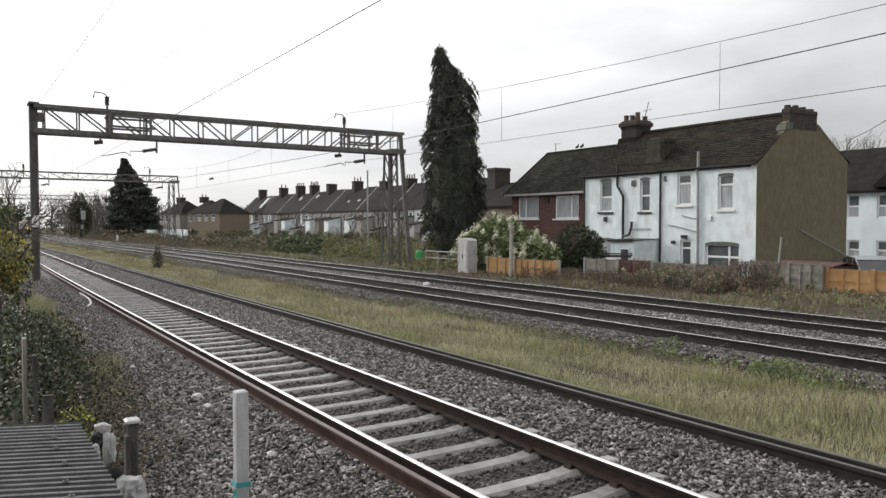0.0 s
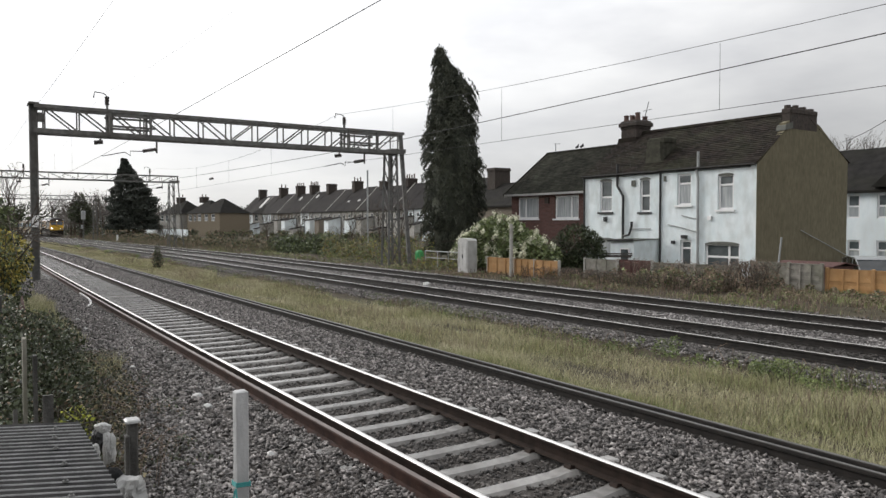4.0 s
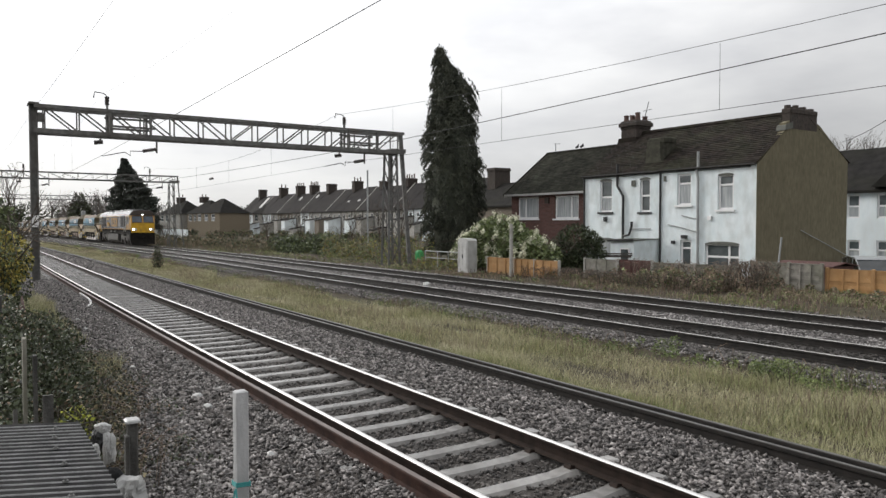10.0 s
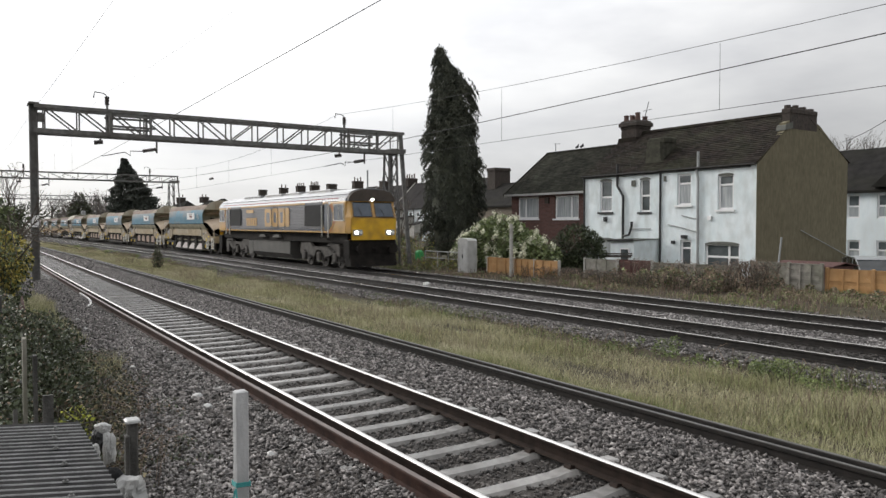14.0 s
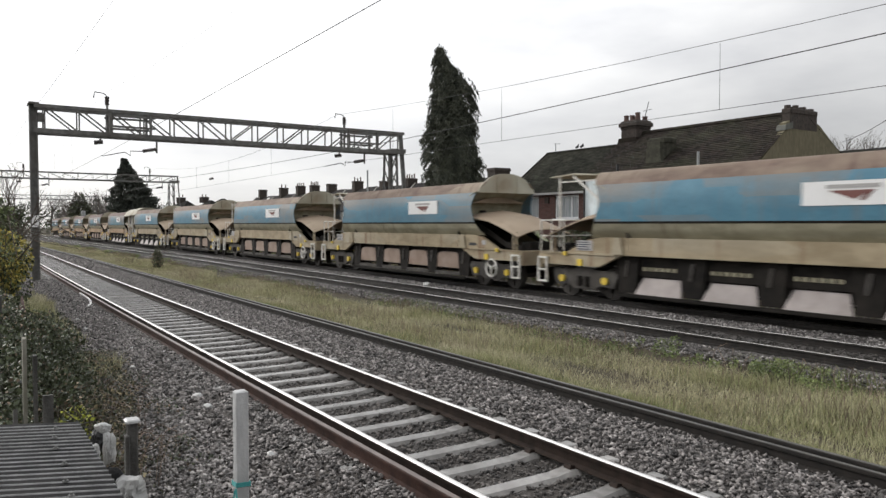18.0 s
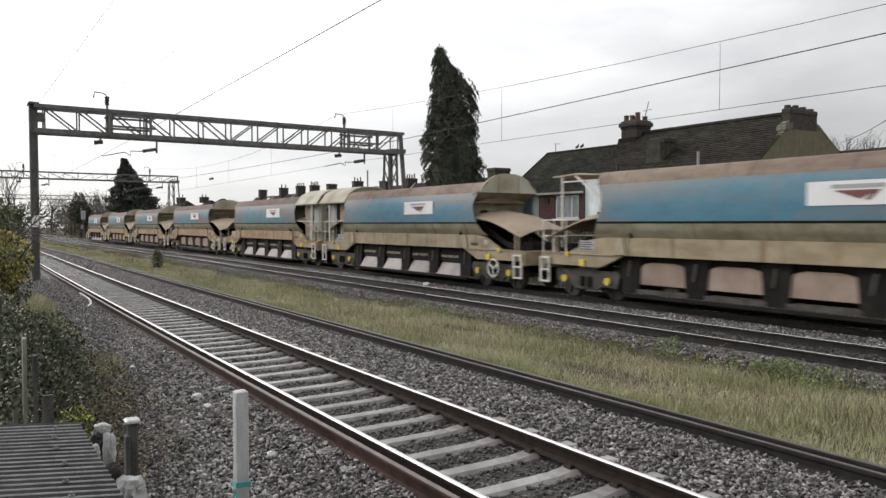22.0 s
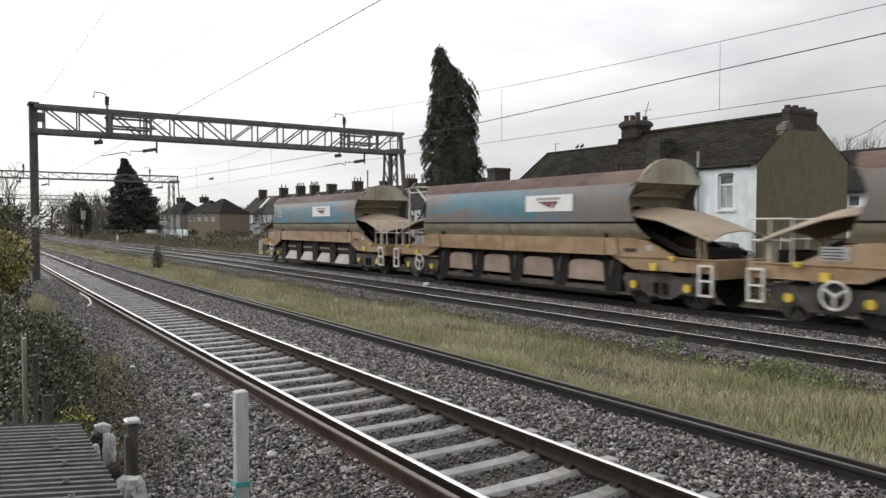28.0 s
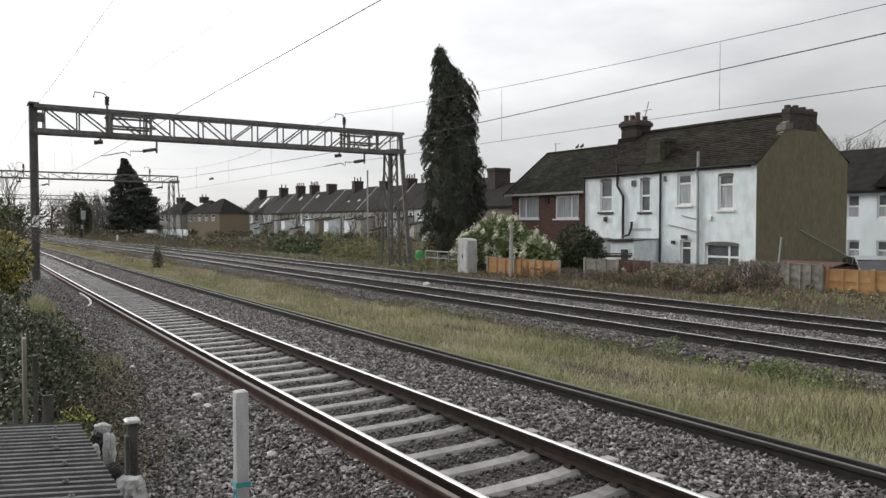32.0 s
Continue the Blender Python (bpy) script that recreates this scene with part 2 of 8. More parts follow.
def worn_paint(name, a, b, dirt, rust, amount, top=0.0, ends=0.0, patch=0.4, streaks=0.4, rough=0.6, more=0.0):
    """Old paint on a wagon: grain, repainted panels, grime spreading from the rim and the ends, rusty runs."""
    m = bpy.data.materials.new(name)
    m.use_nodes = True
    nt = m.node_tree
    bs, ln = nt.nodes["Principled BSDF"], nt.links.new

    def math_node(op, p, q, clamp=False):
        k = nt.nodes.new("ShaderNodeMath")
        k.operation, k.use_clamp = op, clamp
        for i, v in enumerate((p, q)):
            if isinstance(v, (int, float)):
                k.inputs[i].default_value = v
            else:
                ln(v, k.inputs[i])
        return k.outputs[0]

    def span(v, lo, hi, out):
        k = nt.nodes.new("ShaderNodeMapRange")
        k.interpolation_type = "SMOOTHSTEP"
        k.inputs["From Min"].default_value, k.inputs["From Max"].default_value, k.inputs["To Max"].default_value = lo, hi, out
        ln(v, k.inputs["Value"])
        return k.outputs["Result"]

    def noise_node(vec, scale, detail, stretch):
        mp = nt.nodes.new("ShaderNodeMapping")
        mp.inputs["Scale"].default_value = stretch
        ln(vec, mp.inputs["Vector"])
        k = nt.nodes.new("ShaderNodeTexNoise")
        k.inputs["Scale"].default_value, k.inputs["Detail"].default_value = scale, detail
        ln(mp.outputs["Vector"], k.inputs["Vector"])
        return k.outputs["Fac"]

    def blend(fac, p, q):
        k = nt.nodes.new("ShaderNodeMix")
        k.data_type = "RGBA"
        ln(fac, k.inputs[0])
        for i, v in ((6, p), (7, q)):
            if isinstance(v, tuple):
                k.inputs[i].default_value = (*v, 1)
            else:
                ln(v, k.inputs[i])
        return k.outputs[2]

    co = nt.nodes.new("ShaderNodeTexCoord").outputs["Object"]
    rnd = nt.nodes.new("ShaderNodeObjectInfo").outputs["Random"]
    shift = nt.nodes.new("ShaderNodeVectorMath")
    shift.operation = "ADD"
    ln(co, shift.inputs[0])
    cx = nt.nodes.new("ShaderNodeCombineXYZ")
    ln(math_node("MULTIPLY", rnd, 90.0), cx.inputs[1])
    ln(cx.outputs[0], shift.inputs[1])
    v = shift.outputs[0]
    sep = nt.nodes.new("ShaderNodeSeparateXYZ")
    ln(co, sep.inputs[0])
    vo = nt.nodes.new("ShaderNodeTexVoronoi")
    vo.distance = "CHEBYCHEV"
    vo.inputs["Scale"].default_value = 0.55
    panels = nt.nodes.new("ShaderNodeMapping")
    panels.inputs["Scale"].default_value = (0.62, 1.0, 1.5)
    ln(v, panels.inputs["Vector"])
    ln(panels.outputs["Vector"], vo.inputs["Vector"])
    cell = nt.nodes.new("ShaderNodeSeparateColor")
    ln(vo.outputs["Color"], cell.inputs[0])
    f = math_node("SUBTRACT", math_node("MULTIPLY", noise_node(v, 0.9, 5, (0.35, 1, 2.2)), 1.7), 0.87 - more)
    f = math_node("ADD", f, math_node("MULTIPLY", math_node("SUBTRACT", cell.outputs[0], 0.5), patch * 1.35))
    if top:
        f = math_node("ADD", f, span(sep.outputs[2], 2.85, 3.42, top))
    if ends:
        f = math_node("ADD", f, span(math_node("ABSOLUTE", sep.outputs[0], 0.0), 2.2, 5.2, ends))
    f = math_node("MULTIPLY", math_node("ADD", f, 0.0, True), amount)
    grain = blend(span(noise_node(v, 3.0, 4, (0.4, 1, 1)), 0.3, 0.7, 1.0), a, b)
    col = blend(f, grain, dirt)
    col = blend(span(noise_node(v, 1.0, 5, (4.5, 1, 0.35)), 0.52, 0.74, streaks), col, rust)
    fine = noise_node(v, 14.0, 4, (1, 1, 1))
    hs = nt.nodes.new("ShaderNodeHueSaturation")
    ln(math_node("ADD", math_node("MULTIPLY", fine, 0.3), 0.85), hs.inputs["Value"])
    ln(col, hs.inputs["Color"])
    ln(hs.outputs["Color"], bs.inputs["Base Color"])
    bs.inputs["Roughness"].default_value = rough
    return m


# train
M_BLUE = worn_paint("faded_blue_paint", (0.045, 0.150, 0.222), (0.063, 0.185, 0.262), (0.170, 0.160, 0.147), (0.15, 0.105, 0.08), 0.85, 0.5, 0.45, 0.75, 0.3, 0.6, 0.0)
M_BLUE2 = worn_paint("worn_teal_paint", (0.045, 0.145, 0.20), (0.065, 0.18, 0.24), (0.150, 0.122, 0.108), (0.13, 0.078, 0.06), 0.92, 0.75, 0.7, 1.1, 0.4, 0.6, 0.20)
M_RIMRUST = worn_paint("rusty_upper_side", (0.115, 0.076, 0.058), (0.185, 0.134, 0.104), (0.29, 0.24, 0.18), (0.075, 0.036, 0.028), 0.8, 0.0, 0.3, 0.6, 0.6, 0.8)
M_RIM2 = worn_paint("maroon_rust_upper_side", (0.07, 0.038, 0.033), (0.115, 0.068, 0.058), (0.18, 0.125, 0.095), (0.06, 0.026, 0.021), 0.7, 0.0, 0.3, 0.6, 0.6, 0.8)
M_BUFF = worn_paint("dusty_buff_paint", (0.245, 0.195, 0.122), (0.355, 0.29, 0.192), (0.37, 0.335, 0.26), (0.165, 0.092, 0.05), 0.85, 0.0, 0.35, 0.7, 0.8, 0.8)
M_BUFF2 = worn_paint("rusty_buff_paint", (0.235, 0.150, 0.078), (0.335, 0.23, 0.132), (0.36, 0.285, 0.195), (0.16, 0.075, 0.036), 0.75, 0.0, 0.3, 0.8, 0.8, 0.8)
M_KHAKI = worn_paint("dusty_khaki_paint", (0.235, 0.215, 0.145), (0.35, 0.325, 0.235), (0.19, 0.17, 0.12), (0.14, 0.105, 0.065), 0.75, 0.0, 0.2, 0.7, 0.6, 0.8)
M_CREAM = mat("dusty_cream_hood", (0.36, 0.345, 0.275), (0.52, 0.505, 0.42), 2, 0.75, stain=(0.22, 0.17, 0.11), sscale=1.0, samount=0.8)
M_DUSTBROWN = mat("stone_dust_brown", (0.17, 0.125, 0.085), (0.30, 0.235, 0.17), 1.6, 0.9, bump=0.1, stain=(0.10, 0.075, 0.05), sscale=0.9)
M_APRON = mat("dusty_apron", (0.27, 0.212, 0.155), (0.40, 0.325, 0.24), 1.6, 0.85, stain=(0.20, 0.14, 0.095), sscale=0.8, samount=0.7)
# underframe dirt, with the shade of recesses put into a near-black base
M_UNDER = mat("underframe_dirt_shade", (0.005, 0.0045, 0.004), (0.016, 0.0135, 0.0115), 4, 0.85, bump=0.2, stain=(0.035, 0.029, 0.024), sscale=1.4, samount=0.4, spec=0.2)
M_BOGIE = mat("bogie_grey", (0.040, 0.037, 0.034), (0.098, 0.091, 0.083), 4, 0.75, bump=0.2, stain=(0.05, 0.041, 0.034), sscale=1.5, spec=0.3)
M_DOORPINK = mat("discharge_door_dust", (0.26, 0.19, 0.15), (0.38, 0.30, 0.25), 2, 0.85, stain=(0.20, 0.13, 0.09), sscale=1.2, rnd=0.1)
M_DOORGREY = mat("discharge_chute_steel", (0.22, 0.19, 0.18), (0.34, 0.30, 0.285), 2, 0.6, rnd=0.1)
M_YELLOWBOX = mat("yellow_axlebox", (0.55, 0.38, 0.03), (0.70, 0.52, 0.06), 4, 0.6)
M_WHITEPAINT = mat("white_painted_steel", (0.58, 0.57, 0.53), (0.72, 0.71, 0.67), 4, 0.55, stain=(0.40, 0.34, 0.27), sscale=3)
M_PANEL = mat("white_panel", (0.72, 0.72, 0.72), (0.80, 0.80, 0.80), 2, 0.5, stain=(0.55, 0.53, 0.50), sscale=2)
M_MAROON = mat("maroon_mark", (0.12, 0.045, 0.04), (0.17, 0.06, 0.05), 2, 0.6)
M_GREYMARK = mat("grey_mark", (0.30, 0.29, 0.28), (0.40, 0.39, 0.38), 2, 0.6)
M_LOCOBLUE = mat("loco_dark_blue", (0.036, 0.043, 0.062), (0.056, 0.064, 0.088), 1.5, 0.35, stain=(0.09, 0.085, 0.08), sscale=0.7, coat=0.8)
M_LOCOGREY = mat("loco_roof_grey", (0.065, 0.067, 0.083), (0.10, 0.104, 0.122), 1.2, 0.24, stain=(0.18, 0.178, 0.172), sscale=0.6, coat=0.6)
# paler than the roof sides: the gleam of the sky is in the colour
M_LOCOGLEAM = mat("loco_roof_gleam", (0.22, 0.22, 0.222), (0.34, 0.34, 0.338), 1.2, 0.28, metal=0.45, stain=(0.16, 0.16, 0.155), sscale=0.8, samount=0.6, coat=0.8)
M_ORANGE = mat("loco_orange_paint", (0.43, 0.225, 0.034), (0.52, 0.285, 0.052), 1.5, 0.35, stain=(0.22, 0.14, 0.055), sscale=1.0, samount=0.75, coat=0.6)
M_YELLOW = mat("loco_yellow_end", (0.60, 0.34, 0.015), (0.72, 0.43, 0.025), 2, 0.45, stain=(0.26, 0.15, 0.035), sscale=1.8, samount=0.75)
M_ROOFLIP = mat("sooty_brown_roof_end", (0.035, 0.026, 0.02), (0.07, 0.052, 0.04), 3, 0.6)
M_PINK = mat("loco_red_line", (0.40, 0.09, 0.10), (0.48, 0.12, 0.13), 2, 0.5)
M_GRILLE = mat("loco_grille", (0.007, 0.007, 0.008), (0.014, 0.014, 0.015), 8, 0.8)
M_TANK = mat("fuel_tank_grey", (0.052, 0.050, 0.046), (0.092, 0.088, 0.081), 1.5, 0.6, stain=(0.05, 0.045, 0.04), sscale=0.6)
M_CABGLASS = mat("cab_glass", (0.05, 0.065, 0.085), (0.09, 0.11, 0.14), 2, 0.08)
M_LAMP = mat("headlight_lit", (0.9, 0.88, 0.8), (0.95, 0.92, 0.85), 2, 0.3, emit=14.0)
M_TREAD = mat("wheel_steel", (0.022, 0.019, 0.016), (0.055, 0.048, 0.042), 4, 0.6, metal=0.2)
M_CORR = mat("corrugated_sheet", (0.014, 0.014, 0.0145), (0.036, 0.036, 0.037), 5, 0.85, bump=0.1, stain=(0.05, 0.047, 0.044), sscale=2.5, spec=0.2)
M_PLASTICBAG = mat("white_polythene", (0.36, 0.365, 0.36), (0.55, 0.55, 0.545), 6, 0.35, bump=0.4, bscale=22, stain=(0.25, 0.23, 0.2), sscale=9)
M_POSTWOOD = mat("pale_grey_post", (0.36, 0.36, 0.365), (0.52, 0.52, 0.52), 14, 0.85, bump=0.3, bscale=50, stain=(0.25, 0.245, 0.235), sscale=5, streak=0.3)
M_OLDWOOD = mat("old_grey_wood", (0.03, 0.029, 0.027), (0.10, 0.097, 0.09), 16, 0.9, bump=0.5, bscale=40, streak=0.25)
M_CARGLASS = mat("car_glass", (0.03, 0.035, 0.038), (0.06, 0.066, 0.07), 2, 0.1)
# rib wear, made pale so the crests show their sky sheen by colour
M_RIB = mat("worn_sheen_rib", (0.13, 0.13, 0.132), (0.24, 0.24, 0.24), 20, 0.5, metal=0.2, stain=(0.05, 0.05, 0.048), sscale=6)
M_TEAL = mat("teal_twine", (0.03, 0.24, 0.24), (0.06, 0.33, 0.32), 10, 0.6)
M_GREEN = mat("green_plastic", (0.02, 0.28, 0.07), (0.03, 0.38, 0.10), 3, 0.5)
M_CAR = mat("silver_car_paint", (0.45, 0.46, 0.47), (0.52, 0.53, 0.54), 1, 0.3, metal=0.4, coat=0.4)
M_TYRE = mat("tyre_rubber", (0.015, 0.015, 0.015), (0.03, 0.03, 0.03), 4, 0.8)
M_PIGEON = mat("pigeon_feather", (0.03, 0.03, 0.035), (0.07, 0.07, 0.075), 20, 0.8)


# ---- building helpers ----
class Shape:
    """Collects vertices and faces of one mesh."""

    def __init__(self):
        self.v, self.f = [], []

    def box(self, x0, x1, y0, y1, z0, z1, m=None):
        n = len(self.v)
        pts = [Vector((x, y, z)) for z in (z0, z1) for y in (y0, y1) for x in (x0, x1)]
        if m is not None:
            pts = [m @ p for p in pts]
        self.v += pts
        self.f += [tuple(n + i for i in q) for q in ((0, 2, 3, 1), (4, 5, 7, 6), (0, 1, 5, 4), (2, 6, 7, 3), (0, 4, 6, 2), (1, 3, 7, 5))]
        return self

    def cbox(self, x0, x1, y0, y1, z0, z1, c=0.01):
        """A box with its upright and top edges chamfered by c."""
        ring = [(x0 + c, y0), (x1 - c, y0), (x1, y0 + c), (x1, y1 - c), (x1 - c, y1), (x0 + c, y1), (x0, y1 - c), (x0, y0 + c)]
        mx, my = (x0 + x1) / 2, (y0 + y1) / 2
        n = len(self.v)
        for z, k in ((z0, 0), (z1 - c, 0), (z1, c)):
            for x, y in ring:
                self.v.append(Vector((x - k * (1 if x > mx else -1), y - k * (1 if y > my else -1), z)))
        for r in (0, 8):
            for i in range(8):
                self.f.append((n + r + i, n + r + (i + 1) % 8, n + r + 8 + (i + 1) % 8, n + r + 8 + i))
        self.f.append(tuple(n + i for i in reversed(range(8))))
        self.f.append(tuple(n + 16 + i for i in range(8)))
        return self

    def tube(self, p, q, r, seg=8, r2=None, cap=True):
        p, q = Vector(p), Vector(q)
        d = (q - p).normalized()
        a = d.orthogonal().normalized()
        b = d.cross(a)
        n = len(self.v)
        for c, rr in ((p, r), (q, r if r2 is None else r2)):
            for i in range(seg):
                t = 2 * math.pi * i / seg
                self.v.append(c + (a * math.cos(t) + b * math.sin(t)) * rr)
        for i in range(seg):
            j = (i + 1) % seg
            self.f.append((n + i, n + j, n + seg + j, n + seg + i))
        if cap:
            self.f.append(tuple(n + i for i in reversed(range(seg))))
            self.f.append(tuple(n + seg + i for i in range(seg)))
        return self

    def bar(self, p, q, w, h):
        """A straight rectangular bar from p to q, w wide and h high."""
        p, q = Vector(p), Vector(q)
        d = (q - p).normalized()
        side = d.cross(Vector((0, 0, 1)))
        side = Vector((1, 0, 0)) if side.length < 1e-4 else side.normalized()
        up = side.cross(d)
        n = len(self.v)
        for c in (p, q):
            for s, u in ((-1, -1), (1, -1), (1, 1), (-1, 1)):
                self.v.append(c + side * (s * w / 2) + up * (u * h / 2))
        self.f += [(n, n + 1, n + 2, n + 3), (n + 7, n + 6, n + 5, n + 4)] + [(n + i, n + 4 + i, n + 4 + (i + 1) % 4, n + (i + 1) % 4) for i in range(4)]
        return self

    def path(self, pts, r, seg=6):
        """A bent tube through the points; a path that ends where it began closes on itself."""
        pts = [Vector(p) for p in pts]
        pts = [p for k, p in enumerate(pts) if k == 0 or (p - pts[k - 1]).length > 1e-5]
        closed = len(pts) > 3 and (pts[0] - pts[-1]).length < 1e-5
        if closed:
            pts.pop()
        n, m = len(self.v), len(pts)
        a = None
        for k in range(m):
            before = pts[k - 1] if k or closed else pts[k]
            after = pts[(k + 1) % m] if k < m - 1 or closed else pts[k]
            d = after - before
            d = d.normalized() if d.length > 1e-6 else Vector((0, 0, 1))
            a = d.orthogonal() if a is None else a - d * a.dot(d)
            a = a.normalized() if a.length > 1e-4 else d.orthogonal().normalized()
            b = d.cross(a)
            for i in range(seg):
                t = 2 * math.pi * i / seg
                self.v.append(pts[k] + (a * math.cos(t) + b * math.sin(t)) * r)
        for k in range(m if closed else m - 1):
            q = (k + 1) % m
            for i in range(seg):
                j = (i + 1) % seg
                self.f.append((n + k * seg + i, n + k * seg + j, n + q * seg + j, n + q * seg + i))
        if not closed:
            self.f.append(tuple(n + i for i in reversed(range(seg))))
            self.f.append(tuple(n + (m - 1) * seg + i for i in range(seg)))
        return self

    def prism(self, prof, axis, a, b, closed=True):
        """A profile of 2D points carried along an axis from a to b."""
        n, k = len(self.v), len(prof)
        for c in (a, b):
            for u, w in prof:
                self.v.append(Vector((c, u, w) if axis == "x" else (u, c, w) if axis == "y" else (u, w, c)))
        for i in range(k if closed else k - 1):
            j = (i + 1) % k
            self.f.append((n + i, n + j, n + k + j, n + k + i))
        if closed:
            self.f.append(tuple(n + i for i in range(k)))
            self.f.append(tuple(n + k + i for i in reversed(range(k))))
        return self

    def face(self, *pts):
        n = len(self.v)
        self.v += [Vector(p) for p in pts]
        self.f.append(tuple(range(n, n + len(pts))))
        return self

    def ring(self, xa, xb, za, zb, w, y0, y1):
        b = len(self.v)
        for y in (y0, y1):
            for k in (0, w):
                self.v += [Vector((xa + k, y, za + k)), Vector((xb - k, y, za + k)), Vector((xb - k, y, zb - k)), Vector((xa + k, y, zb - k))]
        for i in range(4):
            j = (i + 1) % 4
            self.f += [(b + i, b + j, b + 4 + j, b + 4 + i), (b + 8 + j, b + 8 + i, b + 12 + i, b + 12 + j), (b + j, b + i, b + 8 + i, b + 8 + j), (b + 4 + i, b + 4 + j, b + 12 + j, b + 12 + i)]
        return self

    def disc(self, c, axis, r, depth, seg=20):
        c = Vector(c)
        d = Vector({"x": (1, 0, 0), "y": (0, 1, 0), "z": (0, 0, 1)}[axis])
        return self.tube(c - d * depth / 2, c + d * depth / 2, r, seg)

    def mesh(self, name, material, smooth=False):
        me = bpy.data.meshes.new(name)
        me.from_pydata([tuple(p) for p in self.v], [], self.f)
        bm = bmesh.new()
        bm.from_mesh(me)
        bmesh.ops.recalc_face_normals(bm, faces=bm.faces[:])
        bm.to_mesh(me)
        bm.free()
        me.materials.append(material)
        if smooth:
            me.shade_smooth()
            me.set_sharp_from_angle(angle=radians(35))
        return me


def thing(name, label, category, group="", at=None):
    ob = tagged(new(name), label, category, group)
    if at is not None:
        ob.matrix_basis = at
    return ob


def part(name, shape, material, parent, label="", smooth=False):
    ob = new(name, shape.mesh(name, material, smooth) if isinstance(shape, Shape) else shape)
    ob.parent = parent
    if label:
        ob["label"] = label
    return ob


def solid(name, shape, material, label, category, group="", kind="", smooth=False):
    return tagged(new(name, shape.mesh(name, material, smooth)), label, category, group, kind)


def cloud(name, V, F, material, smooth=False):
    """A mesh straight from arrays, for what is too fine to count."""
    me = bpy.data.meshes.new(name)
    V = np.asarray(V, dtype=np.float32)
    F = np.asarray(F, dtype=np.int32)
    me.vertices.add(len(V))
    me.vertices.foreach_set("co", V.ravel())
    k = F.shape[1]
    me.loops.add(F.size)
    me.loops.foreach_set("vertex_index", F.ravel())
    me.polygons.add(len(F))
    me.polygons.foreach_set("loop_start", np.arange(len(F), dtype=np.int32) * k)
    me.update(calc_edges=True)
    me.validate()
    me.materials.append(material)
    if smooth:
        me.shade_smooth()
    return me


RNG = np.random.default_rng(7)


def fall(x):
    """The line drops gently towards the far end."""
    return -0.004 * np.maximum(0.0, -np.asarray(x, dtype=float) - 55.0)


def bend(x):
    """The near line bears away a little beyond the camera."""
    return 0.5 * (np.maximum(0.0, -np.asarray(x, dtype=float) - 10.0) / 60.0) ** 2


# ---- ground, track beds ----
def lerp_profile(y):
    """Height of the ground across the line, rail head at zero."""
    ys = [-60, -4, 0.2, 1.2, 2.2, 3.0, 3.28, 3.52, 5.06, 5.3, 6.2, 7.4, 8.2, 11.2, 11.9, 12.3, 18.2, 19.0, 20.0, 24, 40, 300]
    zs = [-0.3, -0.5, -0.5, -0.42, -0.27, -0.175, -0.175, -0.222, -0.222, -0.18, -0.185, -0.24, -0.30, -0.30, -0.22, -0.17, -0.17, -0.14, -0.06, 0.0, 0.0, 0.0]
    return np.interp(y, ys, zs)


def sheet(name, xs, ys, material, lift=0.0, rough=0.0, kind="structure", label="", category=""):
    X, Y = np.meshgrid(xs, ys, indexing="ij")
    Z = lerp_profile(Y) + fall(X) + lift + RNG.normal(0, rough, X.shape) if rough else lerp_profile(Y) + fall(X) + lift
    if name == "ground":
        # sunken road beyond the gardens
        Z = Z - 0.75 * np.clip((X + 18.3) / 0.8, 0, 1) * np.clip((Y - 27.5) / 1.5, 0, 1)
    V = np.stack([X, Y, Z], -1).reshape(-1, 3)
    n, m = len(xs), len(ys)
    i = (np.arange(n - 1)[:, None] * m + np.arange(m - 1)[None, :]).ravel()
    F = np.stack([i, i + m, i + m + 1, i + 1], -1)
    return tagged(new(name, cloud(name, V, F, material, True)), label, category, "", kind)


XS_FAR = np.concatenate([np.linspace(-2500, -420, 12), np.linspace(-400, -60, 60), np.linspace(-58, 30, 60), np.array([60, 120, 400, 1500])])
YS_ALL = np.concatenate([np.array([-1500, -300, -60, -20, -8, -4, -2]), np.linspace(-1, 24, 101), np.array([26, 27.5, 29, 30, 33, 36, 40, 60, 120, 300, 800, 1800])])
sheet("ground", XS_FAR, YS_ALL, M_SOIL, -0.03, label="rough grassy earth beside the railway", category="ground")
XS_BED = np.concatenate([np.linspace(-420, -62, 60), np.linspace(-60, 26, 250)])
sheet("ballast_bed_near", XS_BED, np.linspace(1.3, 7.4, 100), M_BED_GAPSHADE, 0.0, 0.006, label="crushed stone ballast bed under the near line, gap shade in its near-black colour", category="ballast")
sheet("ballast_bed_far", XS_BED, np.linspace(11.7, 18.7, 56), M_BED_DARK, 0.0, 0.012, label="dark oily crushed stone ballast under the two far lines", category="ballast")


